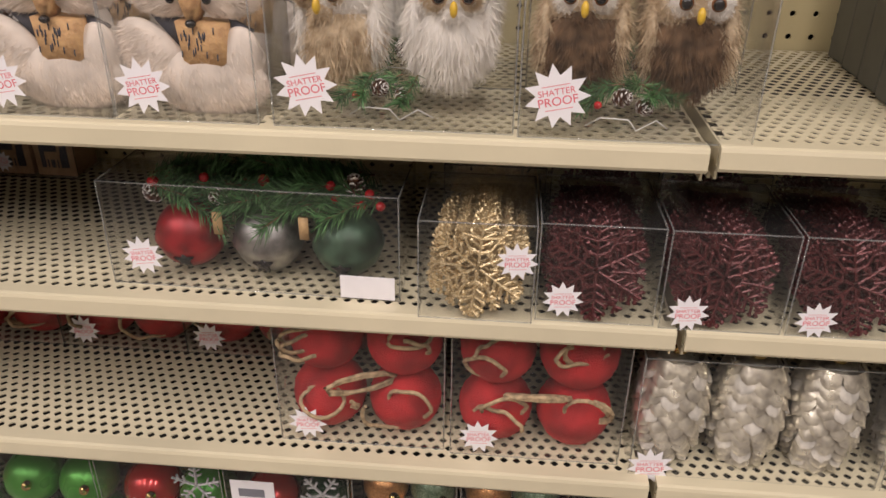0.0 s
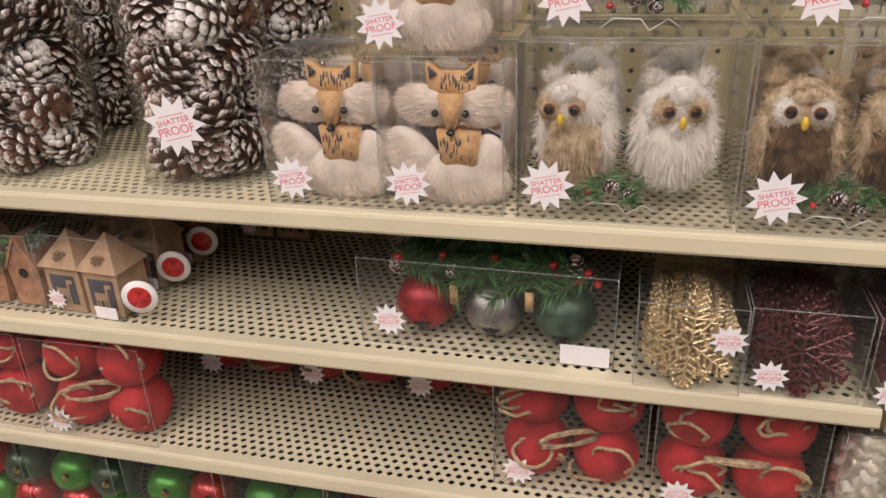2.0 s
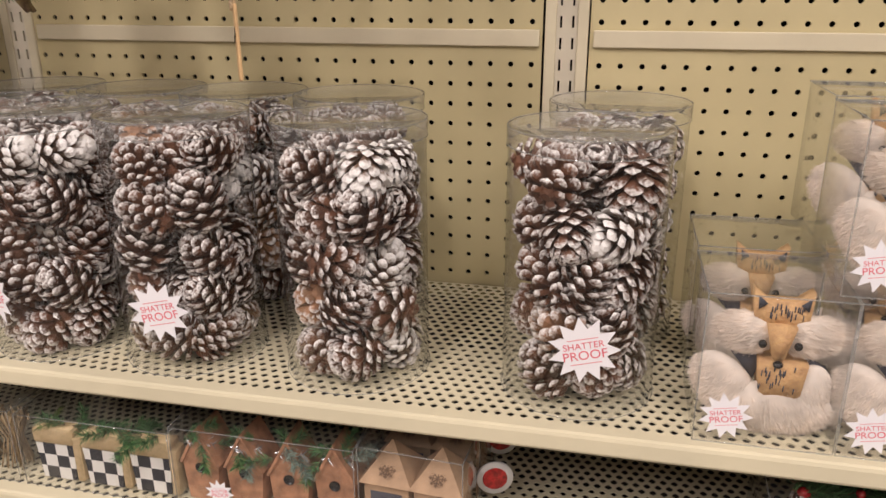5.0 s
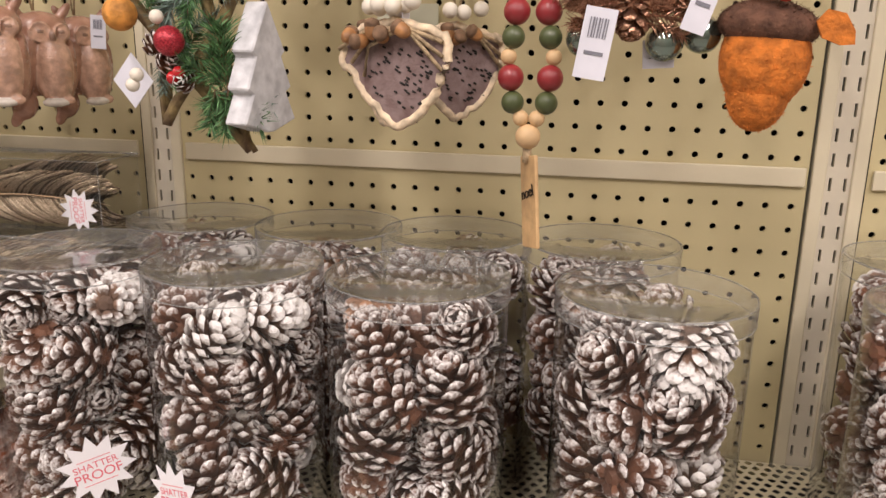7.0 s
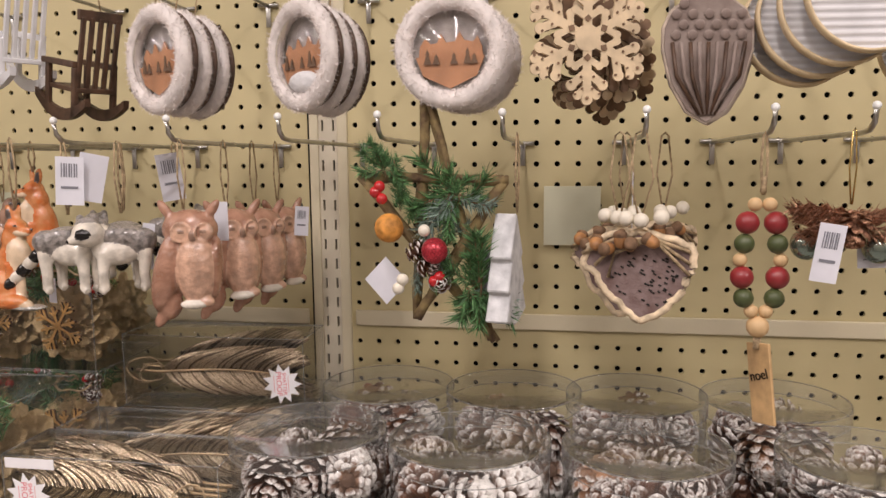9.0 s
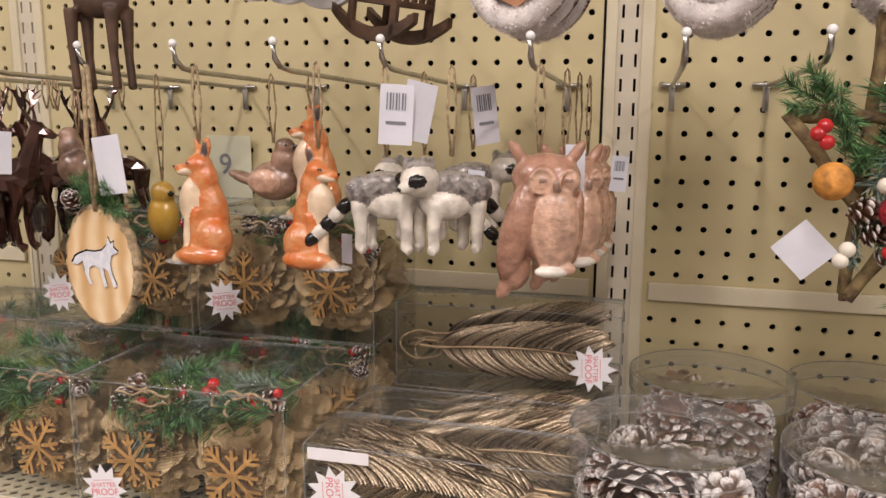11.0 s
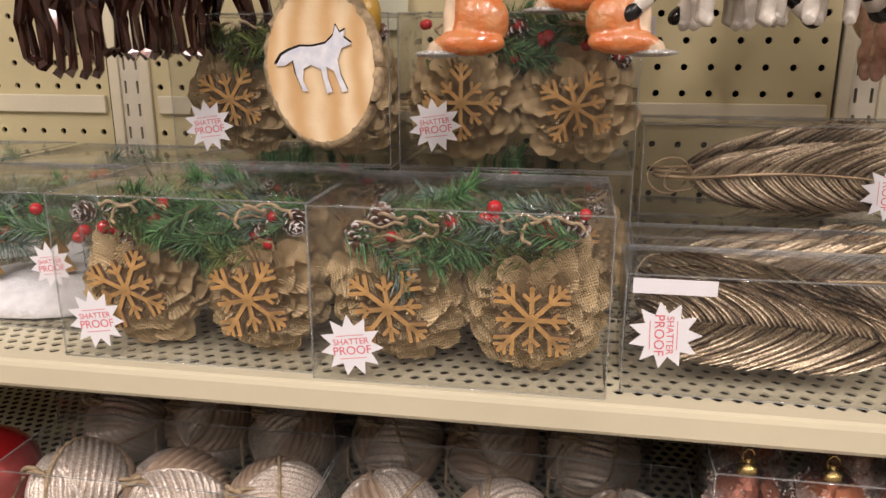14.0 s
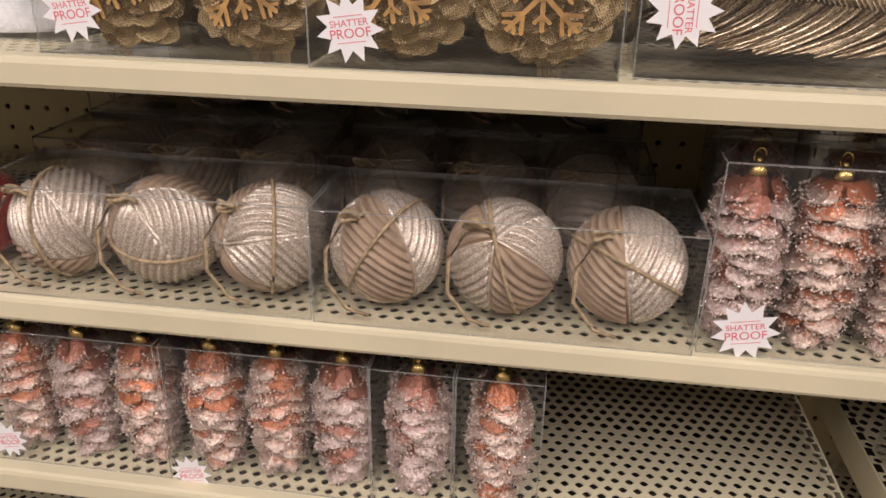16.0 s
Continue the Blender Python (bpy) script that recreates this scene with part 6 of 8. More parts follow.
EARGREY = mat("dark_ear", (0.10, 0.075, 0.065), 0.4, var=0.2, coat=0.3)
FOXFIG = join_balls("fox_body", [((0.000, 0, -0.020), (0.0118, 0.0108, 0.0098), 0), ((-0.0115, -0.004, -0.0222), (0.0105, 0.0050, 0.0042), 0, (0, -10, 0)), ((-0.0095, -0.0055, -0.0258), (0.0095, 0.0050, 0.0032), 1, (0, -8, 0)), ((-0.0215, -0.005, -0.0212), (0.0018, 0.0018, 0.0016), 2), ((-0.002, 0.002, -0.006), (0.0036, 0.0024, 0.0105), 0, (0, -6, 0)), ((0.0072, 0.000, -0.006), (0.0048, 0.0026, 0.0105), 0, (0, 10, 0)), ((0.0068, -0.0022, -0.007), (0.0028, 0.0012, 0.0070), 4, (0, 10, 0)), ((0.004, 0, -0.034), (0.0128, 0.0110, 0.018), 0), ((-0.0045, -0.004, -0.050), (0.0130, 0.0108, 0.021), 1, (0, 8, 0)), ((0.010, 0.001, -0.058), (0.0140, 0.0130, 0.029), 0, (0, -12, 0)), ((0.015, -0.006, -0.083), (0.0165, 0.0140, 0.019), 0), ((0.006, -0.014, -0.0965), (0.024, 0.0095, 0.0085), 0), ((-0.013, -0.013, -0.099), (0.009, 0.0065, 0.0052), 1), ((-0.012, -0.007, -0.1035), (0.021, 0.013, 0.0028), 3), ((-0.0055, -0.0098, -0.0182), (0.0019, 0.0012, 0.0009), 2)], (FOXRED, FOXCREAM, BLACK, SILVGL, EARGREY), [([(-0.005, -0.007, -0.056), (-0.008, -0.009, -0.078), (-0.008, -0.009, -0.100)], 0.0050, 1, [1.2, 0.9, 1.0]), ([(0.002, -0.009, -0.058), (0.001, -0.012, -0.080), (-0.001, -0.012, -0.100)], 0.0050, 0, [1.2, 0.9, 1.0])])
for x, y, z, yaw, top in ((-1.640, 0.712, 1.664, 0, 0.062), (-1.530, 0.712, 1.660, 150, 0.066), (-1.575, 0.800, 1.694, 10, 0.03)):
    o = hanging("fox_ornament", "glossy orange glass fox ornament hanging on twine", "ornament", x, y, z, "fox ornaments", 0 if yaw < 100 else 0)
    part("fox_body", FOXFIG, None, o, m=at(0, 0, 0, 0, 0, 0) if yaw < 100 else Matrix.Diagonal((-0.95, 0.95, 0.95, 1)))
    string(o, top, 0.0011)
tag(bpy.data.objects["fox_ornament.001"], 0.012, 0.03, -0.075, -20, 0, 0.012, 0.026, False)

def ring_run(cx, cy, cz, r, turn):
    return [(cx + r * math.cos(a) * math.cos(turn), cy + r * math.cos(a) * math.sin(turn), cz + r * math.sin(a)) for a in [2 * math.pi * k / 14 for k in range(15)]]


OWLFIG = join_balls("owl_body", [((0.006, 0, -0.019), (0.0265, 0.0175, 0.0190), 0), ((0.004, 0.002, -0.050), (0.0285, 0.019, 0.034), 0), ((0.012, -0.008, -0.056), (0.0195, 0.0155, 0.0345), 1), ((-0.0155, -0.007, -0.058), (0.0125, 0.0145, 0.0400), 0, (0, 14, 0)), ((0.029, -0.001, -0.056), (0.0062, 0.0130, 0.0300), 0, (0, 4, 0)), ((-0.016, -0.002, -0.092), (0.0120, 0.0090, 0.0150), 0, (0, 24, 0)), ((-0.024, -0.003, -0.104), (0.0056, 0.0055, 0.0100), 0, (0, 26, 0)), ((-0.0155, -0.002, -0.001), (0.0048, 0.0045, 0.0120), 0, (0, -34, 0)), ((0.0275, -0.002, -0.001), (0.0048, 0.0045, 0.0120), 0, (0, 34, 0)), ((0.001, -0.0150, -0.021), (0.0090, 0.0040, 0.0092), 1), ((0.023, -0.0120, -0.021), (0.0080, 0.0040, 0.0086), 1), ((0.0125, -0.0180, -0.0240), (0.0032, 0.0042, 0.0052), 3), ((0.002, -0.0190, -0.0200), (0.0030, 0.0012, 0.0014), 3), ((0.022, -0.0160, -0.0200), (0.0028, 0.0012, 0.0014), 3), ((0.010, -0.0150, -0.0890), (0.0130, 0.0065, 0.0046), 2), ((0.022, -0.0125, -0.0870), (0.0075, 0.0060, 0.0052), 1)], (OWLPINK, OWLLIGHT, RACWHITE, BIRDB), [(ring_run(0.001, -0.0180, -0.021, 0.0096, 0.1), 0.0017, 1, 1.0), (ring_run(0.0225, -0.0150, -0.021, 0.0084, 0.55), 0.0016, 1, 1.0)])
for i, (x, y, z, yaw) in enumerate(((-1.348, 0.706, 1.660, 12), (-1.335, 0.770, 1.656, 35), (-1.330, 0.830, 1.652, 48), (-1.325, 0.885, 1.650, 60))):
    o = hanging("owl_ornament", "glossy rose brown glass owl ornament hanging on twine", "ornament", x, y, z, "owl ornaments", yaw)
    part("owl_body", OWLFIG, None, o)
    string(o, 1.722 - z, 0.0009)
tag(bpy.data.objects["owl_ornament"], 0.030, 0.022, 0.005, -25, 0, 0.016, 0.038, False)
tag(bpy.data.objects["owl_ornament.003"], 0.012, -0.03, 0.0, -50, 4, 0.016, 0.034)

RACFIG = join_balls("raccoon_body", [((0, 0, -0.030), (0.030, 0.016, 0.019), 0), ((0.006, -0.006, -0.036), (0.022, 0.012, 0.014), 1), ((0.030, -0.010, -0.018), (0.015, 0.013, 0.013), 1), ((0.030, -0.006, -0.010), (0.012, 0.011, 0.008), 0), ((0.041, -0.014, -0.023), (0.008, 0.006, 0.005), 1), ((0.048, -0.016, -0.024), (0.0022, 0.0022, 0.002), 2), ((0.0335, -0.0195, -0.0175), (0.0078, 0.0046, 0.0056), 2), ((0.040, 0.002, -0.0165), (0.006, 0.006, 0.0052), 2), ((-0.004, -0.012, -0.022), (0.022, 0.006, 0.009), 0, (0, -8, 0)), ((-0.018, -0.008, -0.026), (0.014, 0.011, 0.012), 0), ((0.023, 0.000, -0.005), (0.0045, 0.003, 0.006), 0), ((0.036, 0.000, -0.005), (0.0045, 0.003, 0.006), 0)] + [((-0.034 - 0.007 * k, 0.002, -0.040 - 0.007 * k), (0.0084, 0.0078, 0.0062), 1 if k % 2 else 2, (0, -45, 0)) for k in range(5)], (RACGREY, RACWHITE, BLACK), [([(sx, sy, -0.036), (sx + 0.002, sy - 0.001, -0.058), (sx + 0.001, sy, -0.072), (sx + 0.005, sy - 0.003, -0.074)], 0.0062, 1, [1.15, 0.85, 0.8, 0.7]) for sx, sy in ((-0.020, -0.010), (-0.016, 0.010), (0.017, -0.011), (0.022, 0.009))])
for i, (x, y, z, sx) in enumerate(((-1.470, 0.708, 1.654, 1), (-1.418, 0.715, 1.655, -1), (-1.462, 0.790, 1.652, -1), (-1.430, 0.845, 1.655, 1))):
    o = hanging("raccoon_ornament", "glossy grey and ivory glass raccoon ornament on twine", "ornament", x, y, z, "raccoon ornaments", (8, 35, 0, 20)[i])
    part("raccoon_body", RACFIG, None, o, m=Matrix.Diagonal((sx, 1, 1, 1)))
    string(o, 1.722 - z, 0.0010)
tag(bpy.data.objects["raccoon_ornament"], 0.012, -0.012, 0.056, 8, 3, 0.026, 0.046)
tag(bpy.data.objects["raccoon_ornament"], 0.030, 0.002, 0.058, 30, 12, 0.026, 0.046, False)
tag(bpy.data.objects["raccoon_ornament.002"], 0.052, 0.002, 0.060, 40, -8, 0.024, 0.050)
tag(bpy.data.objects["raccoon_ornament.001"], 0.026, 0.01, -0.012, -40, 6, 0.014, 0.046)

BIRDFIG = join_balls("bird_body", [((0, 0, -0.036), (0.026, 0.017, 0.019), 0), ((0.012, -0.002, -0.016), (0.013, 0.012, 0.016), 0), ((0.014, -0.003, -0.003), (0.010, 0.010, 0.009), 0), ((0.024, -0.004, -0.003), (0.006, 0.003, 0.0026), 2), ((-0.030, 0, -0.034), (0.020, 0.008, 0.006), 0, (0, 18, 0)), ((-0.004, -0.013, -0.036), (0.018, 0.006, 0.012), 1), ((0.018, -0.011, -0.001), (0.0017, 0.0013, 0.0017), 2)], (BIRDB, OWLLIGHT, BLACK))
YELLOWB = mat("ochre_glaze", (0.50, 0.30, 0.05), 0.25, var=0.15, coat=0.5)
YBIRD = join_balls("bird_body", [((0, 0, -0.036), (0.016, 0.014, 0.024), 0), ((0.002, -0.002, -0.012), (0.012, 0.011, 0.012), 0), ((0.013, -0.006, -0.012), (0.005, 0.003, 0.0024), 1)], (YELLOWB, BLACK))
for x, y, z, me, yaw in ((-1.615, 0.800, 1.660, BIRDFIG, 0), (-1.825, 0.790, 1.668, BIRDFIG, 180), (-1.732, 0.790, 1.622, YBIRD, 0)):
    o = hanging("bird_ornament", "glossy taupe glass bird ornament hanging on twine" if me is BIRDFIG else "glossy ochre glass bird ornament on twine", "ornament", x, y, z, "bird ornaments", yaw)
    part("bird_body", me, None, o)
    string(o, 1.722 - z, 0.0009)

LEGS = ((-0.026, -0.006), (-0.020, 0.006), (0.014, -0.006), (0.020, 0.006))
DEERFIG = join_balls("deer_body", [((0, 0, -0.066), (0.031, 0.011, 0.014), 0), ((0.020, 0, -0.060), (0.014, 0.011, 0.017), 0), ((0.036, 0, -0.018), (0.008, 0.0065, 0.008), 0), ((0.046, 0, -0.022), (0.010, 0.005, 0.0052), 0, (0, 18, 0))], (CHOC, BLACK), [([(0.022, 0, -0.056), (0.028, 0, -0.040), (0.035, 0, -0.020)], 0.0095, 0, [1.25, 0.95, 0.75])] + [([(sx, sy, -0.066), (sx + 0.001, sy, -0.088), (sx - 0.004, sy, -0.104), (sx - 0.001, sy, -0.130), (sx + 0.005, sy, -0.133)], 0.0056, 0, [1.5, 0.9, 0.66, 0.6, 0.9]) for sx, sy in LEGS] + [([(0.033, s * 0.004, -0.012), (0.026, s * 0.012, 0.008), (0.030, s * 0.018, 0.026)], 0.0022, 0, [1.2, 1, 0.5]) for s in (-1, 1)] + [([(0.027, s * 0.011, 0.004), (0.038, s * 0.014, 0.016)], 0.0018, 0, 0.5) for s in (-1, 1)] + [([(0.027, s * 0.014, 0.014), (0.016, s * 0.018, 0.024)], 0.0018, 0, 0.5) for s in (-1, 1)], facets=0.022)
for i, (x, y, z, sx, yaw) in enumerate(((-1.925, 0.706, 1.678, -1, -30), (-1.868, 0.735, 1.690, 1, 15), (-1.935, 0.775, 1.690, 1, -12), (-1.862, 0.805, 1.690, -1, 25), (-1.905, 0.850, 1.692, 1, 40), (-1.985, 0.715, 1.682, -1, 20), (-1.990, 0.790, 1.690, 1, -25), (-1.825, 0.860, 1.694, -1, -10), (-1.958, 0.742, 1.686, 1, 35), (-1.898, 0.762, 1.690, -1, -40), (-1.888, 0.820, 1.692, 1, 10), (-1.950, 0.835, 1.690, -1, 30))):
    o = hanging("deer_ornament", "dark chocolate brown faceted deer ornament on twine", "ornament", x, y, z, "deer ornaments", yaw)
    part("deer_body", DEERFIG, None, o, m=Matrix.Diagonal((sx, 1, 1, 1)))
    string(o, 1.722 - z + 0.002, 0.0010)
tag(bpy.data.objects["deer_ornament"], 0.028, -0.020, -0.030, 10, -14, 0.016, 0.052, False)
tag(bpy.data.objects["deer_ornament.001"], 0.010, -0.014, -0.02, 30, 4, 0.016, 0.040, False)

# oval wood slice with a painted animal, rope edge and pine
SLICE = mat("pine_board", (0.88, 0.69, 0.44), 0.55, var=0.2, scale=26, bump=0.15, color2=(0.80, 0.60, 0.36))
PAINTBLUE = mat("pale_blue_paint", (0.62, 0.64, 0.72), 0.6, var=0.15, scale=120, color2=(0.82, 0.82, 0.84))
_nt = SLICE.node_tree
_tc = _nt.nodes.new("ShaderNodeTexCoord")
_wv = _nt.nodes.new("ShaderNodeTexWave")
_wv.inputs["Scale"].default_value, _wv.inputs["Distortion"].default_value, _wv.inputs["Detail"].default_value, _wv.inputs["Detail Scale"].default_value = 15, 9, 3, 0.6
_nt.links.new(_tc.outputs["Object"], _wv.inputs["Vector"])
_gr = _nt.nodes.new("ShaderNodeMix")
_gr.data_type, _gr.blend_type = "RGBA", "MULTIPLY"
_gr.inputs[7].default_value = (0.78, 0.63, 0.46, 1)
_nt.links.new(_wv.outputs["Fac"], _gr.inputs[0])
_nt.links.new(_nt.nodes["Principled BSDF"].inputs["Base Color"].links[0].from_socket, _gr.inputs[6])
_nt.links.new(_gr.outputs[2], _nt.nodes["Principled BSDF"].inputs["Base Color"])
o = hanging("wood_slice_ornament", "oval pine slice with a painted animal, rope edge and pine sprigs", "ornament", -1.738, 0.700, 1.602, yaw=-12)
oval = [(0.042 * math.cos(2 * math.pi * k / 36), -0.050 + 0.052 * math.sin(2 * math.pi * k / 36)) for k in range(36)]
part("slice", outline_prism(oval, 0.007), SLICE, o, smooth=False)
rope = [[(0.0425 * math.cos(2 * math.pi * k / 60) + 0.0006 * math.sin(k * 2.4), 0.0045 + 0.0010 * math.cos(k * 2.4), -0.050 + 0.0525 * math.sin(2 * math.pi * k / 60)) for k in range(61)]]
part("rope_edge", tube_mesh("rope_edge", rope, 0.0046, JUTE, 6), None, o)
animal = [(-0.034, -0.050), (-0.029, -0.043), (-0.023, -0.040), (-0.014, -0.037), (-0.004, -0.037), (0.006, -0.035), (0.012, -0.030), (0.014, -0.023), (0.017, -0.028), (0.021, -0.026), (0.020, -0.031), (0.026, -0.035), (0.018, -0.038), (0.015, -0.046), (0.017, -0.056), (0.022, -0.066), (0.018, -0.067), (0.012, -0.053), (0.006, -0.050), (0.007, -0.058), (0.010, -0.067), (0.006, -0.068), (0.002, -0.052), (-0.006, -0.049), (-0.012, -0.052), (-0.013, -0.060), (-0.009, -0.067), (-0.013, -0.067), (-0.018, -0.056), (-0.020, -0.046), (-0.027, -0.050)]
sh = outline_prism([(x * 1.04 - 0.001, z + 0.0014) for x, z in animal], 0.0006)
bmesh.ops.translate(sh, verts=sh.verts, vec=(0, -0.0007, 0))
part("outline_paint", sh, BLACK, o, smooth=False)
sh = outline_prism(animal, 0.0006)
bmesh.ops.translate(sh, verts=sh.verts, vec=(0, -0.0014, 0))
part("animal_paint", sh, PAINTBLUE, o, smooth=False)
rnd = random.Random(77)
for k in range(8):
    part("greenery", SPRIGS[k % 3], None, o, m=at(0, 0.006, 0.004, rnd.uniform(0, 360), rnd.uniform(-50, -5), 180 * (k % 2) + rnd.uniform(-30, 30), 0.62))
part("small_cone", TINYCONE, None, o, m=at(-0.020, -0.008, 0.010, 40, 30, 0, 0.9))
string(o, 0.122, 0.0022, 0.008)
tag(o, 0.022, -0.004, 0.066, 5, -8, 0.030, 0.050, False)

CARD = mat("pale_card", (0.58, 0.57, 0.42), 0.5, var=0.05, scale=10)
cd = thing("number_card", "pale green card with a handwritten 9", "card", pose(-1.765, BOARD_Y - 0.009, 1.62))
part("card_sheet", bm_box(-0.030, 0, -0.042, 0.030, 0.001, 0.042, 0.0003), CARD, cd, smooth=False)
part("numeral", text_mesh("numeral", "9", 0.036, BAR, 0.0003), None, cd, m=at(-0.005, -0.0006, 0.006, 90, 0, 0))
cd = thing("blank_card", "pale green blank card on the pegboard", "card", pose(-0.985, BOARD_Y - 0.009, 1.632))
part("card_sheet", bm_box(-0.034, 0, -0.036, 0.034, 0.001, 0.036, 0.0003), CARD, cd, smooth=False)

# ---------------------------------------------------------------- upper row: rocking chairs, globes, snowflakes, plaque, hoops
WHITEPAINT = mat("white_painted_wood", (0.80, 0.80, 0.82), 0.5, var=0.04, scale=40)
BROWNWOOD = mat("dark_stained_wood", (0.085, 0.045, 0.026), 0.5, var=0.25, scale=60)


def rocking_chair(x, y, z, m, label, yaw, lean=10):
    """A flat-cut miniature rocking chair: two rockers, seat, arms, slatted back."""
    o = hanging("rocking_chair_ornament", label, "ornament", x, y, z, "rocking chair ornaments", yaw)
    tip = Matrix.Translation((0.033, 0, 0.10)) @ Matrix.Rotation(radians(lean), 4, "Y") @ Matrix.Translation((-0.033, 0, -0.10))
    for s in (0, 1):
        yy = 0.040 * s
        arc = [(-0.050 + 0.100 * t, 0.012 * (2 * t - 1) ** 2 * 1.6 - 0.004) for t in [k / 14 for k in range(15)]]
        pts = [(a, b) for a, b in arc] + [(a, b + 0.008 + 0.004 * math.sin(math.pi * k / 14)) for k, (a, b) in reversed(list(enumerate(arc)))]
        rk = outline_prism(pts, 0.006)
        bmesh.ops.translate(rk, verts=rk.verts, vec=(0, yy, 0))
        part("rocker", rk, m, o, m=tip, smooth=False)
        for lx in (-0.026, 0.026):
            part("leg", bm_box(lx - 0.0035, yy, 0.002, lx + 0.0035, yy + 0.005, 0.050, 0.001), m, o, m=tip, smooth=False)
        part("arm", bm_box(-0.036, yy - 0.001, 0.050, 0.028, yy + 0.006, 0.056, 0.001), m, o, m=tip, smooth=False)
    part("seat", bm_box(-0.030, 0.002, 0.026, 0.030, 0.043, 0.031, 0.001), m, o, m=tip, smooth=False)
    for k in range(5):
        part("back_slat", bm_box(0.024, 0.003 + 0.0088 * k, 0.030, 0.028, 0.0075 + 0.0088 * k, 0.100, 0.0008), m, o, m=tip @ Matrix.Translation((0.026, 0, 0.03)) @ Matrix.Rotation(radians(8), 4, "Y") @ Matrix.Translation((-0.026, 0, -0.03)), smooth=False)
    part("back_rail", bm_box(0.030, 0.001, 0.096, 0.036, 0.045, 0.106, 0.001), m, o, m=tip, smooth=False)
    part("hanging_string", tube_mesh("hanging_string", [[(0.033, 0.024, 0.104), (0.03, 0.02, UPPER_Z - z)]], 0.0008, JUTE, 5), None, o)


rocking_chair(-1.605, 0.690, 1.778, WHITEPAINT, "white wooden miniature rocking chair ornament", -28)
rocking_chair(-1.560, 0.735, 1.776, WHITEPAINT, "white wooden miniature rocking chair ornament", -28)
rocking_chair(-1.482, 0.735, 1.744, BROWNWOOD, "dark brown wooden miniature rocking chair ornament", -28)

o = hanging("moose_ornament", "tall dark brown wooden moose ornament with berries", "ornament", -1.722, 0.705, 1.885)
part("moose_body", join_balls("moose_body", [((0, 0, -0.104), (0.027, 0.010, 0.015), 0), ((0.018, 0, -0.088), (0.012, 0.009, 0.018), 0), ((0.028, 0, -0.052), (0.008, 0.007, 0.011), 0), ((0.038, 0, -0.060), (0.011, 0.006, 0.006), 0, (0, 30, 0))], (BROWNWOOD,), [([(sx, sy, -0.110), (sx, sy, -0.150), (sx + 0.002, sy, -0.178)], 0.0048, 0, [1.3, 0.8, 0.8]) for sx, sy in LEGS] + [([(0.020, 0, -0.086), (0.024, 0, -0.068), (0.028, 0, -0.052)], 0.0070, 0, [1.3, 1, 0.9])] + [([(0.026, sy * 0.004, -0.044), (0.014, sy * 0.012, -0.030), (0.020, sy * 0.020, -0.010)], 0.003, 0, [1, 1.4, 0.8]) for sy in (-1, 1)]), None, o)
for k in range(6):
    part("greenery", SPRIGS_FROST[k % 2], None, o, m=at(0.016, -0.010, -0.040 + 0.006 * k, 60 * k, 20, 60 * k, 0.55))
for k in range(4):
    part("berry", BERRY_BIG, None, o, m=at(0.004 - 0.008 * (k % 2), -0.014, -0.030 - 0.012 * k))

PLUSH = mat("grey_white_plush", (0.86, 0.80, 0.77), 0.95, var=0.06, scale=90)
soften(PLUSH)
GLASS = clear_mat("globe_dome", (0.97, 0.97, 0.97), 1.6, 0.01)
SCENEWOOD = mat("russet_card", (0.50, 0.24, 0.12), 0.7, var=0.1, scale=40)
GREYCARD = mat("grey_card", (0.40, 0.36, 0.34), 0.7, var=0.2, scale=50)


def wreath_mesh(R, r):
    """A plush ring: a torus with short fine pile, facing -y."""
    rnd = random.Random(5)
    v, f = [], []
    nu, nv = 48, 14
    for i in range(nu):
        a = 2 * math.pi * i / nu
        for j in range(nv):
            b = 2 * math.pi * j / nv
            q = R + r * math.cos(b) * rnd.uniform(0.96, 1.04)
            v.append((q * math.cos(a), r * 0.85 * math.sin(b), q * math.sin(a)))
    for i in range(nu):
        for j in range(nv):
            f.append((i * nv + j, i * nv + (j + 1) % nv, ((i + 1) % nu) * nv + (j + 1) % nv, ((i + 1) % nu) * nv + j))
    for k in range(5200):
        a, b = rnd.uniform(0, 6.2832), rnd.uniform(0, 6.2832)
        n = Vector((math.cos(b) * math.cos(a), 0.85 * math.sin(b), math.cos(b) * math.sin(a)))
        p = Vector((R * math.cos(a), 0, R * math.sin(a))) + n * r
        g = (n * 0.7 + Vector((rnd.uniform(-0.8, 0.8), rnd.uniform(-0.8, 0.8), rnd.uniform(-0.8, 0.8)))) * rnd.uniform(0.0012, 0.0034)
        s = g.cross(Vector((rnd.uniform(-1, 1), rnd.uniform(-1, 1), rnd.uniform(-1, 1)))).normalized() * 0.0004
        q = len(v)
        v += [tuple(p - s), tuple(p + s), tuple(p + g)]
        f.append((q, q + 1, q + 2))
    return raw_mesh("plush_ring", v, f, PLUSH, smooth=True)


WREATH = wreath_mesh(0.0425, 0.0080)
dome = bmesh.new()
bm_ball(dome, (0, 0, 0), 1.0, 28, 16, (0.0365, 0.016, 0.0365))
DOME = mesh_of(dome, "dome", GLASS)


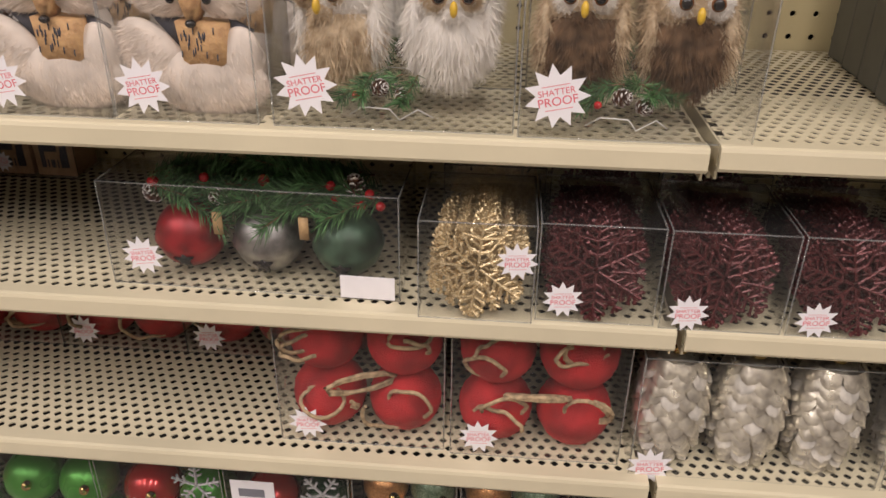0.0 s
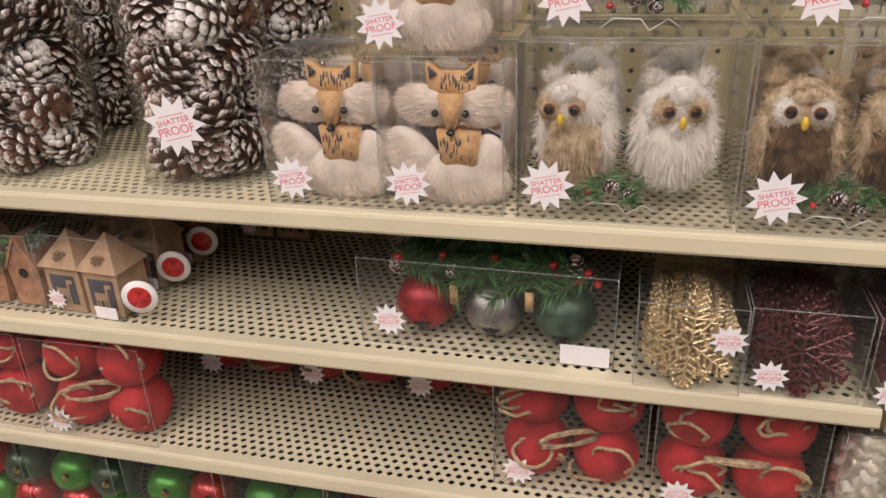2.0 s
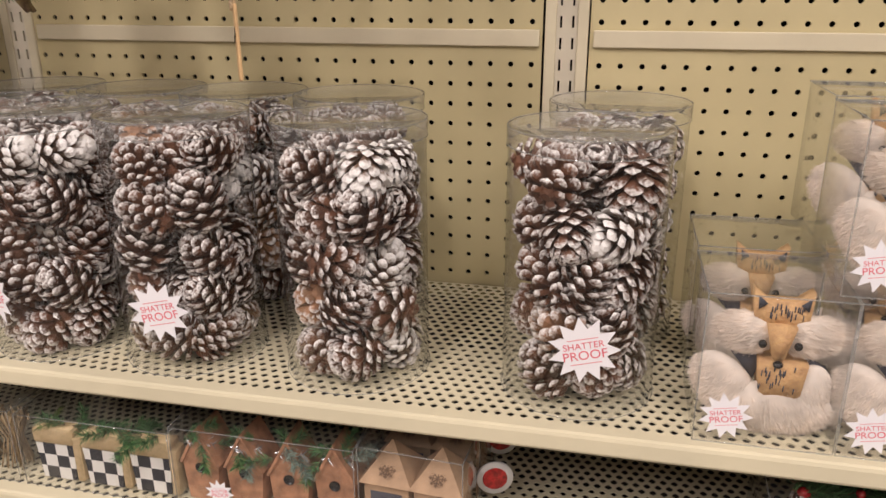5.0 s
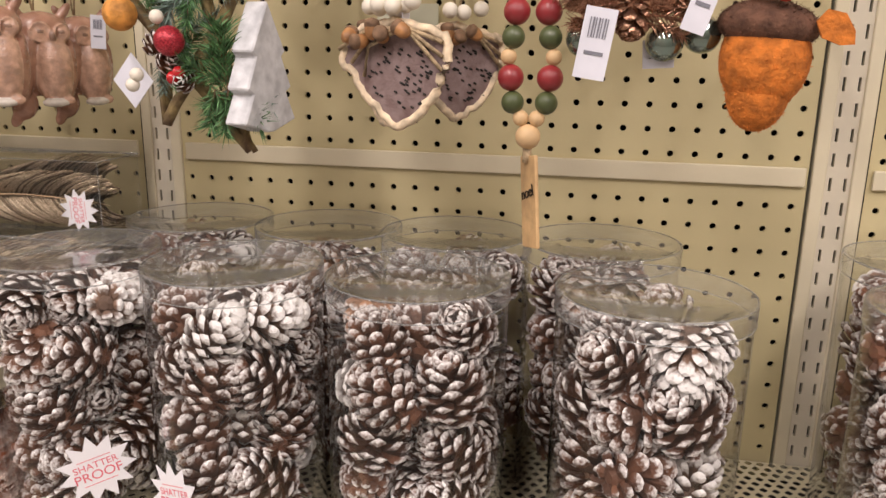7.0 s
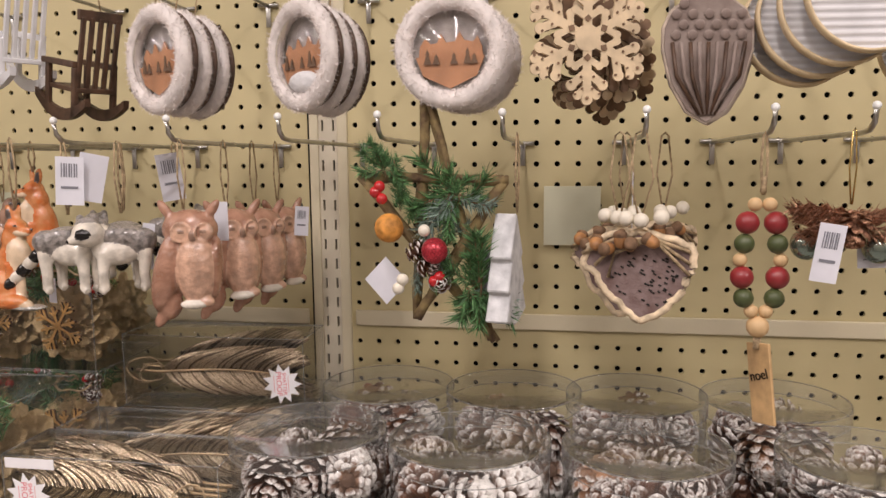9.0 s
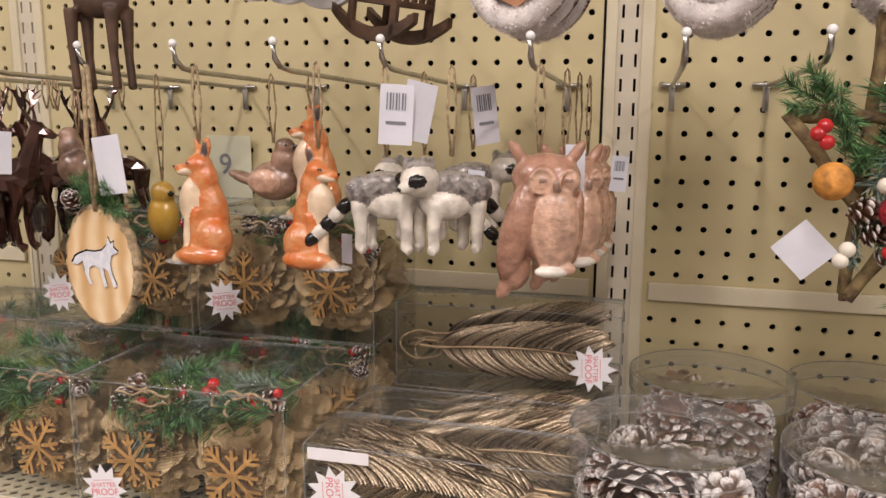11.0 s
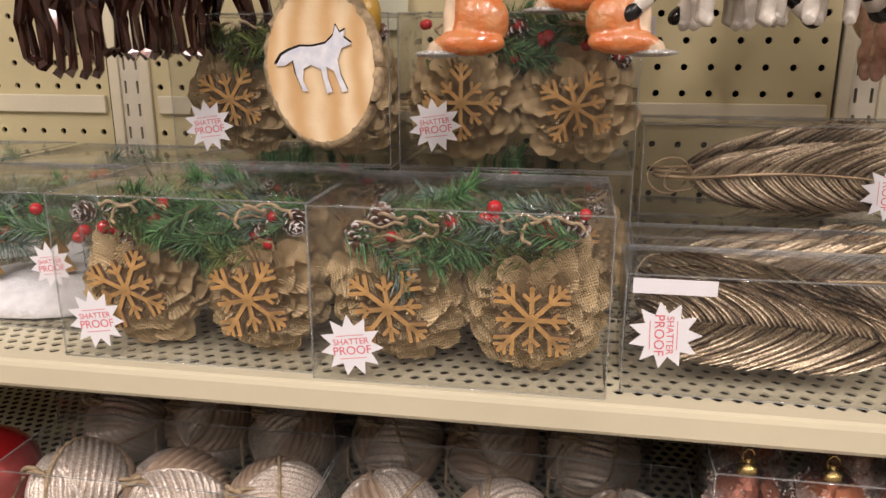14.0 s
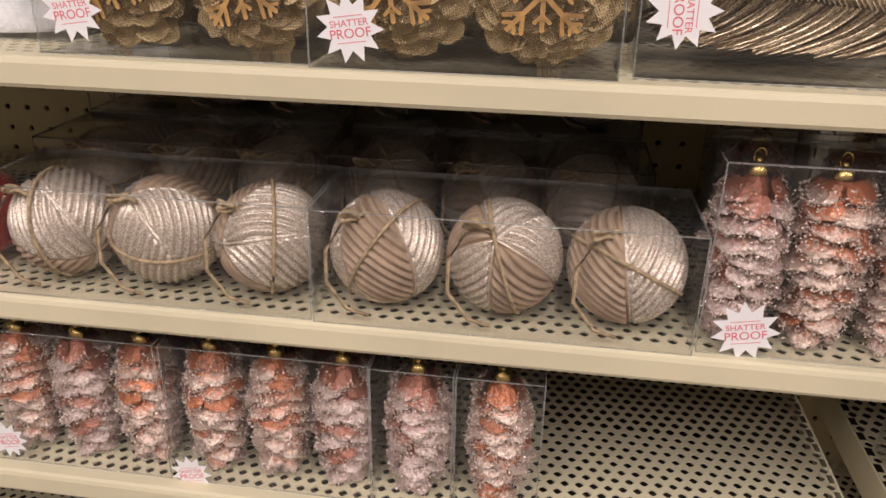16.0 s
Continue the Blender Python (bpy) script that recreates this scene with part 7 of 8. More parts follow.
def globe(x, y, z, yaw, lead):
    o = hanging("plush_globe_ornament", "clear dome ornament with a winter scene in a white plush ring", "ornament", x, y, z, "plush globe ornaments", yaw)
    part("plush_ring", WREATH, None, o)
    part("back_disc", lathe([(0.0, 0), (0.046, 0), (0.047, 0.002), (0.046, 0.004), (0, 0.004)], 30), BROWNWOOD, o, m=at(0, 0.013, 0, 90, 0, 0))
    dm = part("dome", DOME, None, o)
    dm.visible_shadow = False
    if lead:
        part("scene_back", lathe([(0.0, 0), (0.0355, 0)], 30), GREYCARD, o, m=at(0, 0.006, 0, 90, 0, 0))
        part("ground_card", outline_prism([(-0.031, -0.006), (-0.020, -0.004), (0.0, -0.008), (0.031, -0.005), (0.024, -0.022), (0.0, -0.033), (-0.024, -0.022)], 0.002), SCENEWOOD, o, m=at(0, -0.001, 0), smooth=False)
        part("animal_card", outline_prism([(-0.029, -0.008), (-0.028, 0.004), (-0.023, 0.011), (-0.018, 0.006), (-0.012, 0.007), (-0.009, 0.015), (-0.004, 0.007), (0.004, 0.008), (0.008, 0.016), (0.012, 0.009), (0.020, 0.007), (0.024, 0.012), (0.028, 0.003), (0.029, -0.008)], 0.002), SCENEWOOD, o, m=at(0, 0.002, 0), smooth=False)
        for tx, th in ((-0.020, 0.013), (-0.012, 0.009), (0.004, 0.010), (0.016, 0.014), (0.022, 0.009)):
            part("tree_card", outline_prism([(tx - 0.0035, -0.012), (tx + 0.0035, -0.012), (tx + 0.001, -0.012 + 0.6 * th), (tx + 0.002, -0.012 + 0.62 * th), (tx, -0.012 + th), (tx - 0.002, -0.012 + 0.62 * th), (tx - 0.001, -0.012 + 0.6 * th)], 0.001), BROWNPRINT, o, m=at(0, -0.003, 0), smooth=False)
        if lead > 1:
            part("snow_mound", join_balls("snow_mound", [((0.004, 0, -0.024), (0.024, 0.007, 0.010), 0)], (SNOW,)), None, o)
    part("hanging_string", tube_mesh("hanging_string", [[(0, 0, 0.050), (0, 0.01, UPPER_Z - z)]], 0.0008, JUTE, 5), None, o)


for gx, yaw, lead in ((-1.368, -30, 1), (-1.228, -36, 2), (-1.092, -4, 1)):
    for k in range(3):
        globe(gx + 0.004 * k, 0.712 + 0.030 * k, 1.799 - 0.001 * k, yaw, lead if k == 0 else (2 if k == 1 else 0))

BIRCHPLY = mat("birch_plywood", (0.70, 0.55, 0.36), 0.55, var=0.12, scale=40, bump=0.1)
PLYDARK = mat("burnt_ply_edge", (0.20, 0.12, 0.07), 0.7, var=0.2, scale=50)


def ply_flake(R):
    """A broad openwork plywood flake: six arms with paired rounded leaves and pierced dots."""
    bm = bmesh.new()
    disc = Matrix.Rotation(radians(90), 4, "X")
    t = 0.003

    def leaf(m, hw, l, lift):
        bmesh.ops.create_cube(bm, size=1.0, matrix=m @ Matrix.Translation((0, lift, l / 2)) @ Matrix.Diagonal((2 * hw, t, l, 1)))
        bmesh.ops.create_cone(bm, cap_ends=True, segments=14, radius1=hw * 1.3, radius2=hw * 1.3, depth=t + 0.0002, matrix=m @ Matrix.Translation((0, lift, l)) @ disc)

    for k in range(6):
        m = Matrix.Rotation(2 * math.pi * k / 6, 4, "Y")
        leaf(m, 0.0038, R * 0.92, 0.0001 * k)
        for s in (-1, 1):
            for pz, l, hw, an in ((0.30, 0.22, 0.0028, 58), (0.50, 0.32, 0.0036, 50), (0.72, 0.20, 0.0030, 46)):
                leaf(m @ Matrix.Translation((0, 0, R * pz)) @ Matrix.Rotation(radians(an * s), 4, "Y"), hw, R * l, 0.0001 * k + 0.00005)
    bmesh.ops.create_cone(bm, cap_ends=True, segments=20, radius1=R * 0.20, radius2=R * 0.20, depth=t + 0.0004, matrix=disc)
    return bm


def flake_dots(R):
    """The small burnt holes and slots of one flake."""
    bm = bmesh.new()
    disc = Matrix.Rotation(radians(90), 4, "X")
    for k in range(6):
        m = Matrix.Rotation(2 * math.pi * k / 6, 4, "Y")
        spots = [(0, 0.90, 1.3)] + [(s * a, b, 1.0) for s in (-1, 1) for a, b in ((0.26, 0.66), (0.19, 0.84), (0.10, 0.58), (0.08, 0.76))]
        for sx, sz, q in spots:
            bmesh.ops.create_cone(bm, cap_ends=True, segments=8, radius1=0.0011 * q, radius2=0.0011 * q, depth=0.0052, matrix=m @ Matrix.Translation((sx * R, 0, sz * R)) @ disc)
        bmesh.ops.create_cube(bm, size=1.0, matrix=m @ Matrix.Translation((0, 0, R * 0.29)) @ Matrix.Rotation(radians(45), 4, "Y") @ Matrix.Diagonal((0.0046, 0.0052, 0.0046, 1)))
    return bm


PLY_DOTS = mesh_of(flake_dots(0.056), "pierced_dots", PLYDARK, False)
PLY_A, PLY_B = mesh_of(ply_flake(0.056), "ply_snowflake", BIRCHPLY, False), mesh_of(ply_flake(0.056), "ply_snowflake", PLYDARK, False)
for k in range(6):
    o = hanging("plywood_snowflake", "laser-cut birch plywood snowflake ornament" if k % 2 == 0 else "dark-edged plywood snowflake ornament", "ornament", -0.974 + 0.003 * k, 0.716 + 0.017 * k, 1.806 - 0.003 * k, "plywood snowflakes", 14)
    part("flake_body", PLY_A if k % 2 == 0 else PLY_B, None, o, m=at(0, 0, 0, 0, 11 * k, 0))
    if k == 0:
        part("pierced_dots", PLY_DOTS, None, o)
    part("hanging_string", tube_mesh("hanging_string", [[(0, 0, 0.05), (0, 0.01, UPPER_Z - 1.806 + 0.003 * k)]], 0.0008, JUTE, 5), None, o)

GREYWOOD = mat("grey_washed_wood", (0.30, 0.24, 0.21), 0.7, var=0.25, scale=45, bump=0.3, color2=(0.18, 0.13, 0.11))
PALEEDGE = mat("pale_wood_rim", (0.55, 0.46, 0.38), 0.7, var=0.15, scale=60)
for k in range(3):
    o = hanging("acorn_plaque", "carved grey-brown wooden acorn plaque ornament", "ornament", -0.874 + 0.004 * k, 0.722 + 0.016 * k, 1.790, "acorn plaques", 6)
    half = [(0.0, -0.056), (0.016, -0.046), (0.029, -0.024), (0.036, 0.004), (0.036, 0.022), (0.030, 0.036), (0.016, 0.046), (0.004, 0.049)]
    shape = half + [(-x, z) for x, z in reversed(half[1:])]
    part("rim", outline_prism([(x * 1.05, z * 1.04) for x, z in shape], 0.005), PALEEDGE, o, m=at(0, 0.001, 0), smooth=False)
    pl = part("face_board", outline_prism(shape, 0.006), GREYWOOD, o, m=at(0, -0.001, 0), smooth=False)
    for j in range(9):
        u = (j - 4) / 4
        part("rib", tube_mesh("rib", [[(0.030 * u, -0.002, 0.010), (0.026 * u, -0.003, -0.018), (0.006 * u, -0.002, -0.050)]], 0.0017, GREYWOOD if j % 2 else BROWNWOOD, 6), None, o)
    for j in range(16):
        part("cap_scale", ball_mesh("cap_scale", 0.0048, GREYWOOD, 10, 6) if j == 0 else bpy.data.meshes["cap_scale"], None, o, m=at(-0.027 + 0.0135 * (j % 5) + 0.006 * ((j // 5) % 2), -0.002, 0.016 + 0.0085 * (j // 5)) @ Matrix.Diagonal((0.9, 0.35, 0.9, 1)))
    part("hanging_string", tube_mesh("hanging_string", [[(0, 0, 0.046), (0, 0.01, UPPER_Z - 1.79)]], 0.0008, JUTE, 5), None, o)

HOOPWOOD = mat("pale_hoop_wood", (0.70, 0.55, 0.34), 0.5, var=0.1, scale=40)
CORRWHITE = mat("white_corrugated_tin", (0.66, 0.65, 0.66), 0.4, var=0.05, scale=30)
WORDS = text_mesh("lettering", "CHRISTMAS", 0.0155, BLACK, 0.001)
CORR_SHEET = []
for k in range(2):
    bm = bmesh.new()
    n, rr = 30, 0.049
    rows_ = []
    for j in range(61):
        zz = -rr + 2 * rr * j / 60
        half_w = math.sqrt(max(1e-6, rr * rr - zz * zz))
        yy = 0.0012 * math.sin(zz * 2 * math.pi / 0.0065)
        rows_.append((bm.verts.new((-half_w, yy, zz)), bm.verts.new((half_w, yy, zz))))
    for p, q in zip(rows_, rows_[1:]):
        bm.faces.new((p[0], p[1], q[1], q[0]))
    CORR_SHEET.append(mesh_of(bm, "tin_disc", CORRWHITE))
for k, (x, y, z, yaw, tilt) in enumerate(((-0.755, 0.706, 1.835, 6, -10), (-0.770, 0.726, 1.826, 8, -14), (-0.783, 0.746, 1.818, 10, -16), (-0.792, 0.766, 1.812, 12, -18), (-0.664, 0.775, 1.832, -4, -8), (-0.662, 0.800, 1.802, -6, -10))):
    o = hanging("hoop_sign", "round white corrugated tin sign in a wooden hoop", "ornament", x, y, z, "hoop signs", yaw)
    part("tin_disc", CORR_SHEET[0], None, o, m=at(0, 0.002, 0, tilt, 0, 0))
    part("hoop", lathe([(0.0485, -0.004), (0.0505, -0.004), (0.0510, 0.0), (0.0505, 0.004), (0.0485, 0.004), (0.0485, -0.004)], 44), HOOPWOOD, o, m=at(0, 0, 0, 90 + tilt, 0, 0))
    if k in (0, 4):
        part("lettering", WORDS, None, o, m=at(0, -0.004, 0.016, 90 + tilt, 6, 0))
    part("hanging_string", tube_mesh("hanging_string", [[(0, 0.008, 0.050), (0, 0.01, UPPER_Z - z)]], 0.0008, JUTE, 5), None, o)

# ---------------------------------------------------------------- middle bay: hanging ornaments
MOSS = mat("mossy_twig", (0.26, 0.19, 0.08), 0.85, var=0.3, scale=90, bump=0.8, bump_scale=300, color2=(0.10, 0.06, 0.035))
ORANGE = mat("dried_orange", (0.60, 0.26, 0.05), 0.7, var=0.25, scale=90, bump=0.6, bump_scale=240)
WHITEBERRY = mat("white_berry", (0.80, 0.74, 0.62), 0.5, var=0.06)
BEADRED_GLIT = glitter_mat("red_glitter", (0.20, 0.008, 0.018), (0.62, 0.05, 0.07), 0.3, 0.3, 1200, 0.7)
o = hanging("twig_star", "twig star with pine sprigs, dried orange and red berries", "ornament", -1.110, 0.722, 1.722, yaw=4)
pts5 = {"t": (-0.005, 0.055), "l": (-0.066, -0.033), "r": (0.066, -0.036), "bl": (-0.016, -0.163), "br": (0.056, -0.186)}
rnd = random.Random(12)
for a, b2 in (("t", "bl"), ("t", "br"), ("l", "r"), ("l", "br"), ("r", "bl")):
    p, q = Vector((pts5[a][0], 0, pts5[a][1])), Vector((pts5[b2][0], 0, pts5[b2][1]))
    for k in range(2):
        off = Vector((rnd.uniform(-0.003, 0.003), rnd.uniform(-0.004, 0.004), rnd.uniform(-0.003, 0.003)))
        run = [tuple(p.lerp(q, t) + off + Vector((rnd.uniform(-0.0015, 0.0015), rnd.uniform(-0.0015, 0.0015), rnd.uniform(-0.0015, 0.0015)))) for t in [i / 8 for i in range(9)]]
        part("twig", tube_mesh("twig", [run], 0.0048 if k == 0 else 0.0030, MOSS, 7, [0.9, 1.05, 1, 0.95, 1.1, 1, 0.9, 1, 0.85]), None, o)
for cx, cz, n, s in ((0.020, -0.052, 15, 1.15), (-0.010, -0.115, 5, 0.8), (0.036, -0.135, 13, 1.1), (-0.040, -0.026, 9, 0.8), (-0.022, -0.070, 4, 0.8), (0.006, -0.088, 6, 0.8)):
    for k in range(n):
        part("greenery", rnd.choice(SPRIGS + SPRIGS + SPRIGS_FROST), None, o, m=at(cx + rnd.uniform(-0.008, 0.008), -0.010 + rnd.uniform(-0.006, 0.004), cz + rnd.uniform(-0.008, 0.008), rnd.uniform(0, 360), rnd.uniform(0, 360), rnd.uniform(-30, 30), s * rnd.uniform(0.5, 0.8)))
part("dried_orange", ball_mesh("dried_orange", 0.0132, ORANGE), None, o, m=at(-0.038, -0.022, -0.078))
part("red_ball", ball_mesh("red_ball", 0.0118, BEADRED_GLIT, 20, 12), None, o, m=at(0.003, -0.026, -0.098))
for bx, bz in ((-0.050, -0.046), (-0.044, -0.052), (0.007, -0.122), (0.002, -0.126), (-0.046, -0.041)):
    part("berry", BERRY_BIG, None, o, m=at(bx, -0.022, bz))
WB = ball_mesh("white_berry", 0.0055, WHITEBERRY, 12, 8)
for bx, bz in ((-0.006, -0.080), (-0.030, -0.132), (-0.026, -0.124)):
    part("white_berry", WB, None, o, m=at(bx, -0.026, bz))
for k in range(3):
    part("small_cone", TINYCONE, None, o, m=at(-0.014 + 0.010 * k, -0.014, -0.100 - 0.014 * k, 40 * k, 60, 0, 1.1))
part("price_tag", bm_box(-0.016, 0, -0.016, 0.016, 0.0006, 0.016), PAPER, o, m=at(-0.046, 0.004, -0.130, 0, 45, -18), smooth=False)

WHITEWASH = mat("whitewashed_wood", (0.70, 0.70, 0.71), 0.7, var=0.2, scale=70, bump=0.3, color2=(0.45, 0.45, 0.46))
tree = [(-0.004, -0.100), (0.004, -0.100), (0.034, -0.092), (0.022, -0.070), (0.029, -0.066), (0.017, -0.042), (0.022, -0.038), (0.0, 0.0), (-0.022, -0.038), (-0.017, -0.042), (-0.029, -0.066), (-0.022, -0.070), (-0.034, -0.092)]
for k in range(1):
    o = hanging("white_tree_ornament", "thick whitewashed wooden tree ornament on a twine loop", "ornament", -1.034 + 0.0105 * k, 0.722 + 0.004 * k, 1.656, "", 80)
    tb = outline_prism([(1.05 * x, 1.02 * z) for x, z in tree], 0.020)
    bmesh.ops.bevel(tb, geom=[e for e in tb.edges if e.is_manifold and e.calc_face_angle(0) > 0.6], offset=0.0012, segments=1, affect="EDGES")
    part("tree_board", tb, WHITEWASH, o, smooth=False)
    if k < 2:
        string(o, 0.068, 0.0010, 0.010)
tag(bpy.data.objects["white_tree_ornament"], 0.0, 0.022, -0.034, -66, 0, 0.020, 0.046)

BARKSLICE = mat("mauve_bark_slice", (0.26, 0.19, 0.18), 0.85, var=0.3, scale=60, bump=0.6, bump_scale=260, color2=(0.16, 0.10, 0.09))
CORK = mat("pale_bark_edge", (0.72, 0.58, 0.40), 0.8, var=0.2, scale=90, bump=0.6)
ACORN = mat("small_acorn", (0.40, 0.19, 0.07), 0.5, var=0.2, scale=80)


def bark_slice(seed):
    rnd = random.Random(seed)
    base = [(0.0, -0.088), (0.020, -0.078), (0.036, -0.060), (0.046, -0.036), (0.044, -0.020), (0.026, -0.014), (0.0, -0.010), (-0.028, -0.014), (-0.046, -0.024), (-0.050, -0.040), (-0.038, -0.050), (-0.030, -0.064), (-0.014, -0.076)]
    pts = []
    for (x0, z0), (x1, z1) in zip(base, base[1:] + base[:1]):
        for k in range(4):
            t = k / 4
            pts.append((x0 + (x1 - x0) * t + rnd.uniform(-0.0016, 0.0016), z0 + (z1 - z0) * t + rnd.uniform(-0.0016, 0.0016)))
    return pts


for k, (x, y, yaw) in enumerate(((-0.928, 0.708, -20), (-0.944, 0.736, -38), (-0.936, 0.768, -56), (-0.898, 0.800, 40))):
    o = hanging("bark_slice_ornament", "rough bark slice ornament with acorns, twine and wooden beads", "ornament", x, y, 1.650, "bark slice ornaments", yaw)
    pts = bark_slice(k)
    part("slice", outline_prism(pts, 0.008), BARKSLICE, o, smooth=False)
    part("bark_edge", tube_mesh("bark_edge", [[(px, 0.0015, pz) for px, pz in pts + pts[:1]]], 0.0036, CORK, 6), None, o)
    rnd = random.Random(k)
    for j in range(60):
        part("pit", tube_mesh("pit", [[(0, 0, 0), (0.0024, 0, -0.0012)]], 0.0008, DARK, 5) if j == 0 and k == 0 else bpy.data.meshes["pit"], None, o, m=at(rnd.uniform(-0.024, 0.034), -0.0006, rnd.uniform(-0.072, -0.026)))
    for j in range(3):
        part("twine_wrap", tube_mesh("twine_wrap", [[(-0.050 + 0.012 * j, -0.003, -0.030 - 0.010 * j), (-0.020, -0.006, -0.016 - 0.006 * j), (0.014, -0.006, -0.014), (0.044, -0.003, -0.024 - 0.010 * j)]], 0.0017, JUTE, 5), None, o)
    for j in range(5):
        part("acorn", join_balls("acorn", [((0, 0, 0), (0.0058, 0.0058, 0.0078), 0), ((0, 0, 0.005), (0.0064, 0.0064, 0.004), 1)], (ACORN, TWIG)) if j == 0 and k == 0 else bpy.data.meshes["acorn"], None, o, m=at(-0.014 + 0.009 * j * (1 if j % 2 else -0.6), -0.009, -0.016 - 0.004 * (j % 3), 60 * j, 40 * j, 0))
    for bx in (-0.010, 0.003, 0.020):
        part("wooden_bead", ball_mesh("wooden_bead", 0.0066, WHITEBERRY, 14, 9) if k == 0 and bx < -0.005 else bpy.data.meshes["wooden_bead"], None, o, m=at(bx, -0.006, 0.0005 + 0.2 * abs(bx)))
    string(o, 0.074, 0.0010, 0.016)
tag(bpy.data.objects["bark_slice_ornament.002"], 0.010, 0, 0.040, -40, -8, 0.016, 0.052)
tag(bpy.data.objects["bark_slice_ornament.001"], -0.004, 0.002, -0.010, 0, 0, 0.022, 0.020, False)

BEADRED = mat("red_bead", (0.30, 0.025, 0.03), 0.4, var=0.12, coat=0.3)
BEADGREEN = mat("green_bead", (0.08, 0.10, 0.035), 0.45, var=0.12, coat=0.2)
BEADWOOD = mat("wood_bead", (0.68, 0.46, 0.24), 0.5, var=0.1)
o = hanging("bead_garland_ornament", "red, green and wooden bead ornament with a noel tag", "ornament", -0.8265, 0.716, 1.672)
bead = {n: ball_mesh(n, r, m, 20, 12) for n, r, m in (("red_bead", 0.0098, BEADRED), ("green_bead", 0.0085, BEADGREEN), ("wooden_bead", 0.0060, BEADWOOD), ("large_wooden_bead", 0.0095, BEADWOOD))}
for s in (-1, 1):
    for n, bx, bz in (("wooden_bead", 0.006, -0.008), ("red_bead", 0.0115, -0.0235), ("green_bead", 0.0135, -0.0415), ("wooden_bead", 0.0165, -0.0555), ("red_bead", 0.0145, -0.0705), ("green_bead", 0.0125, -0.0885), ("wooden_bead", 0.0060, -0.100)):
        part(n, bead[n], None, o, m=at(s * bx, 0, bz))
part("large_wooden_bead", bead["large_wooden_bead"], None, o, m=at(0, 0, -0.1135))
string(o, 0.050, 0.0012, 0.004)
part("knot", tube_mesh("knot", [[(0, 0, 0.002), (0.001, 0, 0.016)]], 0.0028, JUTE, 8, 0.4), None, o)
tg = part("wooden_tag", bm_box(-0.013, 0, -0.070, 0.013, 0.003, 0.0, 0.0008), WOODLIGHT, o, m=at(0, 0, -0.128, 0, -9, -60), smooth=False)
part("lettering", text_mesh("lettering", "noel", 0.0125, BLACK, 0.0003), None, tg, m=at(0, -0.0006, -0.028, 90, -12, 0))
part("tag_wrap", tube_mesh("tag_wrap", [[(0, 0, -0.122), (0, 0, -0.133)]], 0.0034, JUTE, 8), None, o)

COPPERLEAF = glitter_mat("copper_leaf_glitter", (0.20, 0.09, 0.05), (0.62, 0.36, 0.24), 0.3, 0.8, 900)
IRID = mat("iridescent_bell", (0.45, 0.36, 0.30), 0.08, metal=0.85, var=0.4, scale=18, color2=(0.24, 0.34, 0.30))
o = hanging("copper_leaf_ornament", "copper glitter leaves and acorn with iridescent bells", "ornament", -0.757, 0.716, 1.664)
for k in range(8):
    s = 1 if k % 2 else -1
    leaf = [(0, 0), (0.010, 0.006), (0.016, 0.003), (0.022, 0.008), (0.028, 0.004), (0.036, 0.008), (0.042, 0.003), (0.054, 0.0), (0.042, -0.004), (0.036, -0.008), (0.028, -0.004), (0.022, -0.008), (0.016, -0.004), (0.010, -0.006)]
    part("leaf", mesh_of(outline_prism(leaf, 0.0012), "leaf", COPPERLEAF, False) if k == 0 else bpy.data.meshes["leaf"], None, o, m=at(0, -0.002 - 0.002 * (k // 2), -0.008 - 0.003 * (k // 2), -20 + 12 * (k // 2), (-6 + 9 * (k // 2)) * s, 180 * (k % 2) + (8 - 4 * (k // 2)), 1.0 - 0.1 * (k // 2)))
COPPERSPRIG = sprig(71, 0.050, 120, 0.013, 0.05, (COPPERLEAF, COPPERLEAF))
for k in range(8):
    part("copper_sprig", COPPERSPRIG, None, o, m=at(0, -0.006 - 0.002 * (k // 2), -0.008 - 0.004 * (k // 2), 70 * k, -8 + 8 * (k // 2), 180 * (k % 2), 1.0 - 0.08 * (k // 2)))
part("copper_cone", cone_mesh(44, 0.030, 0.032, 50, COPPERLEAF, 0.6, "copper_cone"), None, o, m=at(0, -0.010, -0.018, 180, 0, 0))
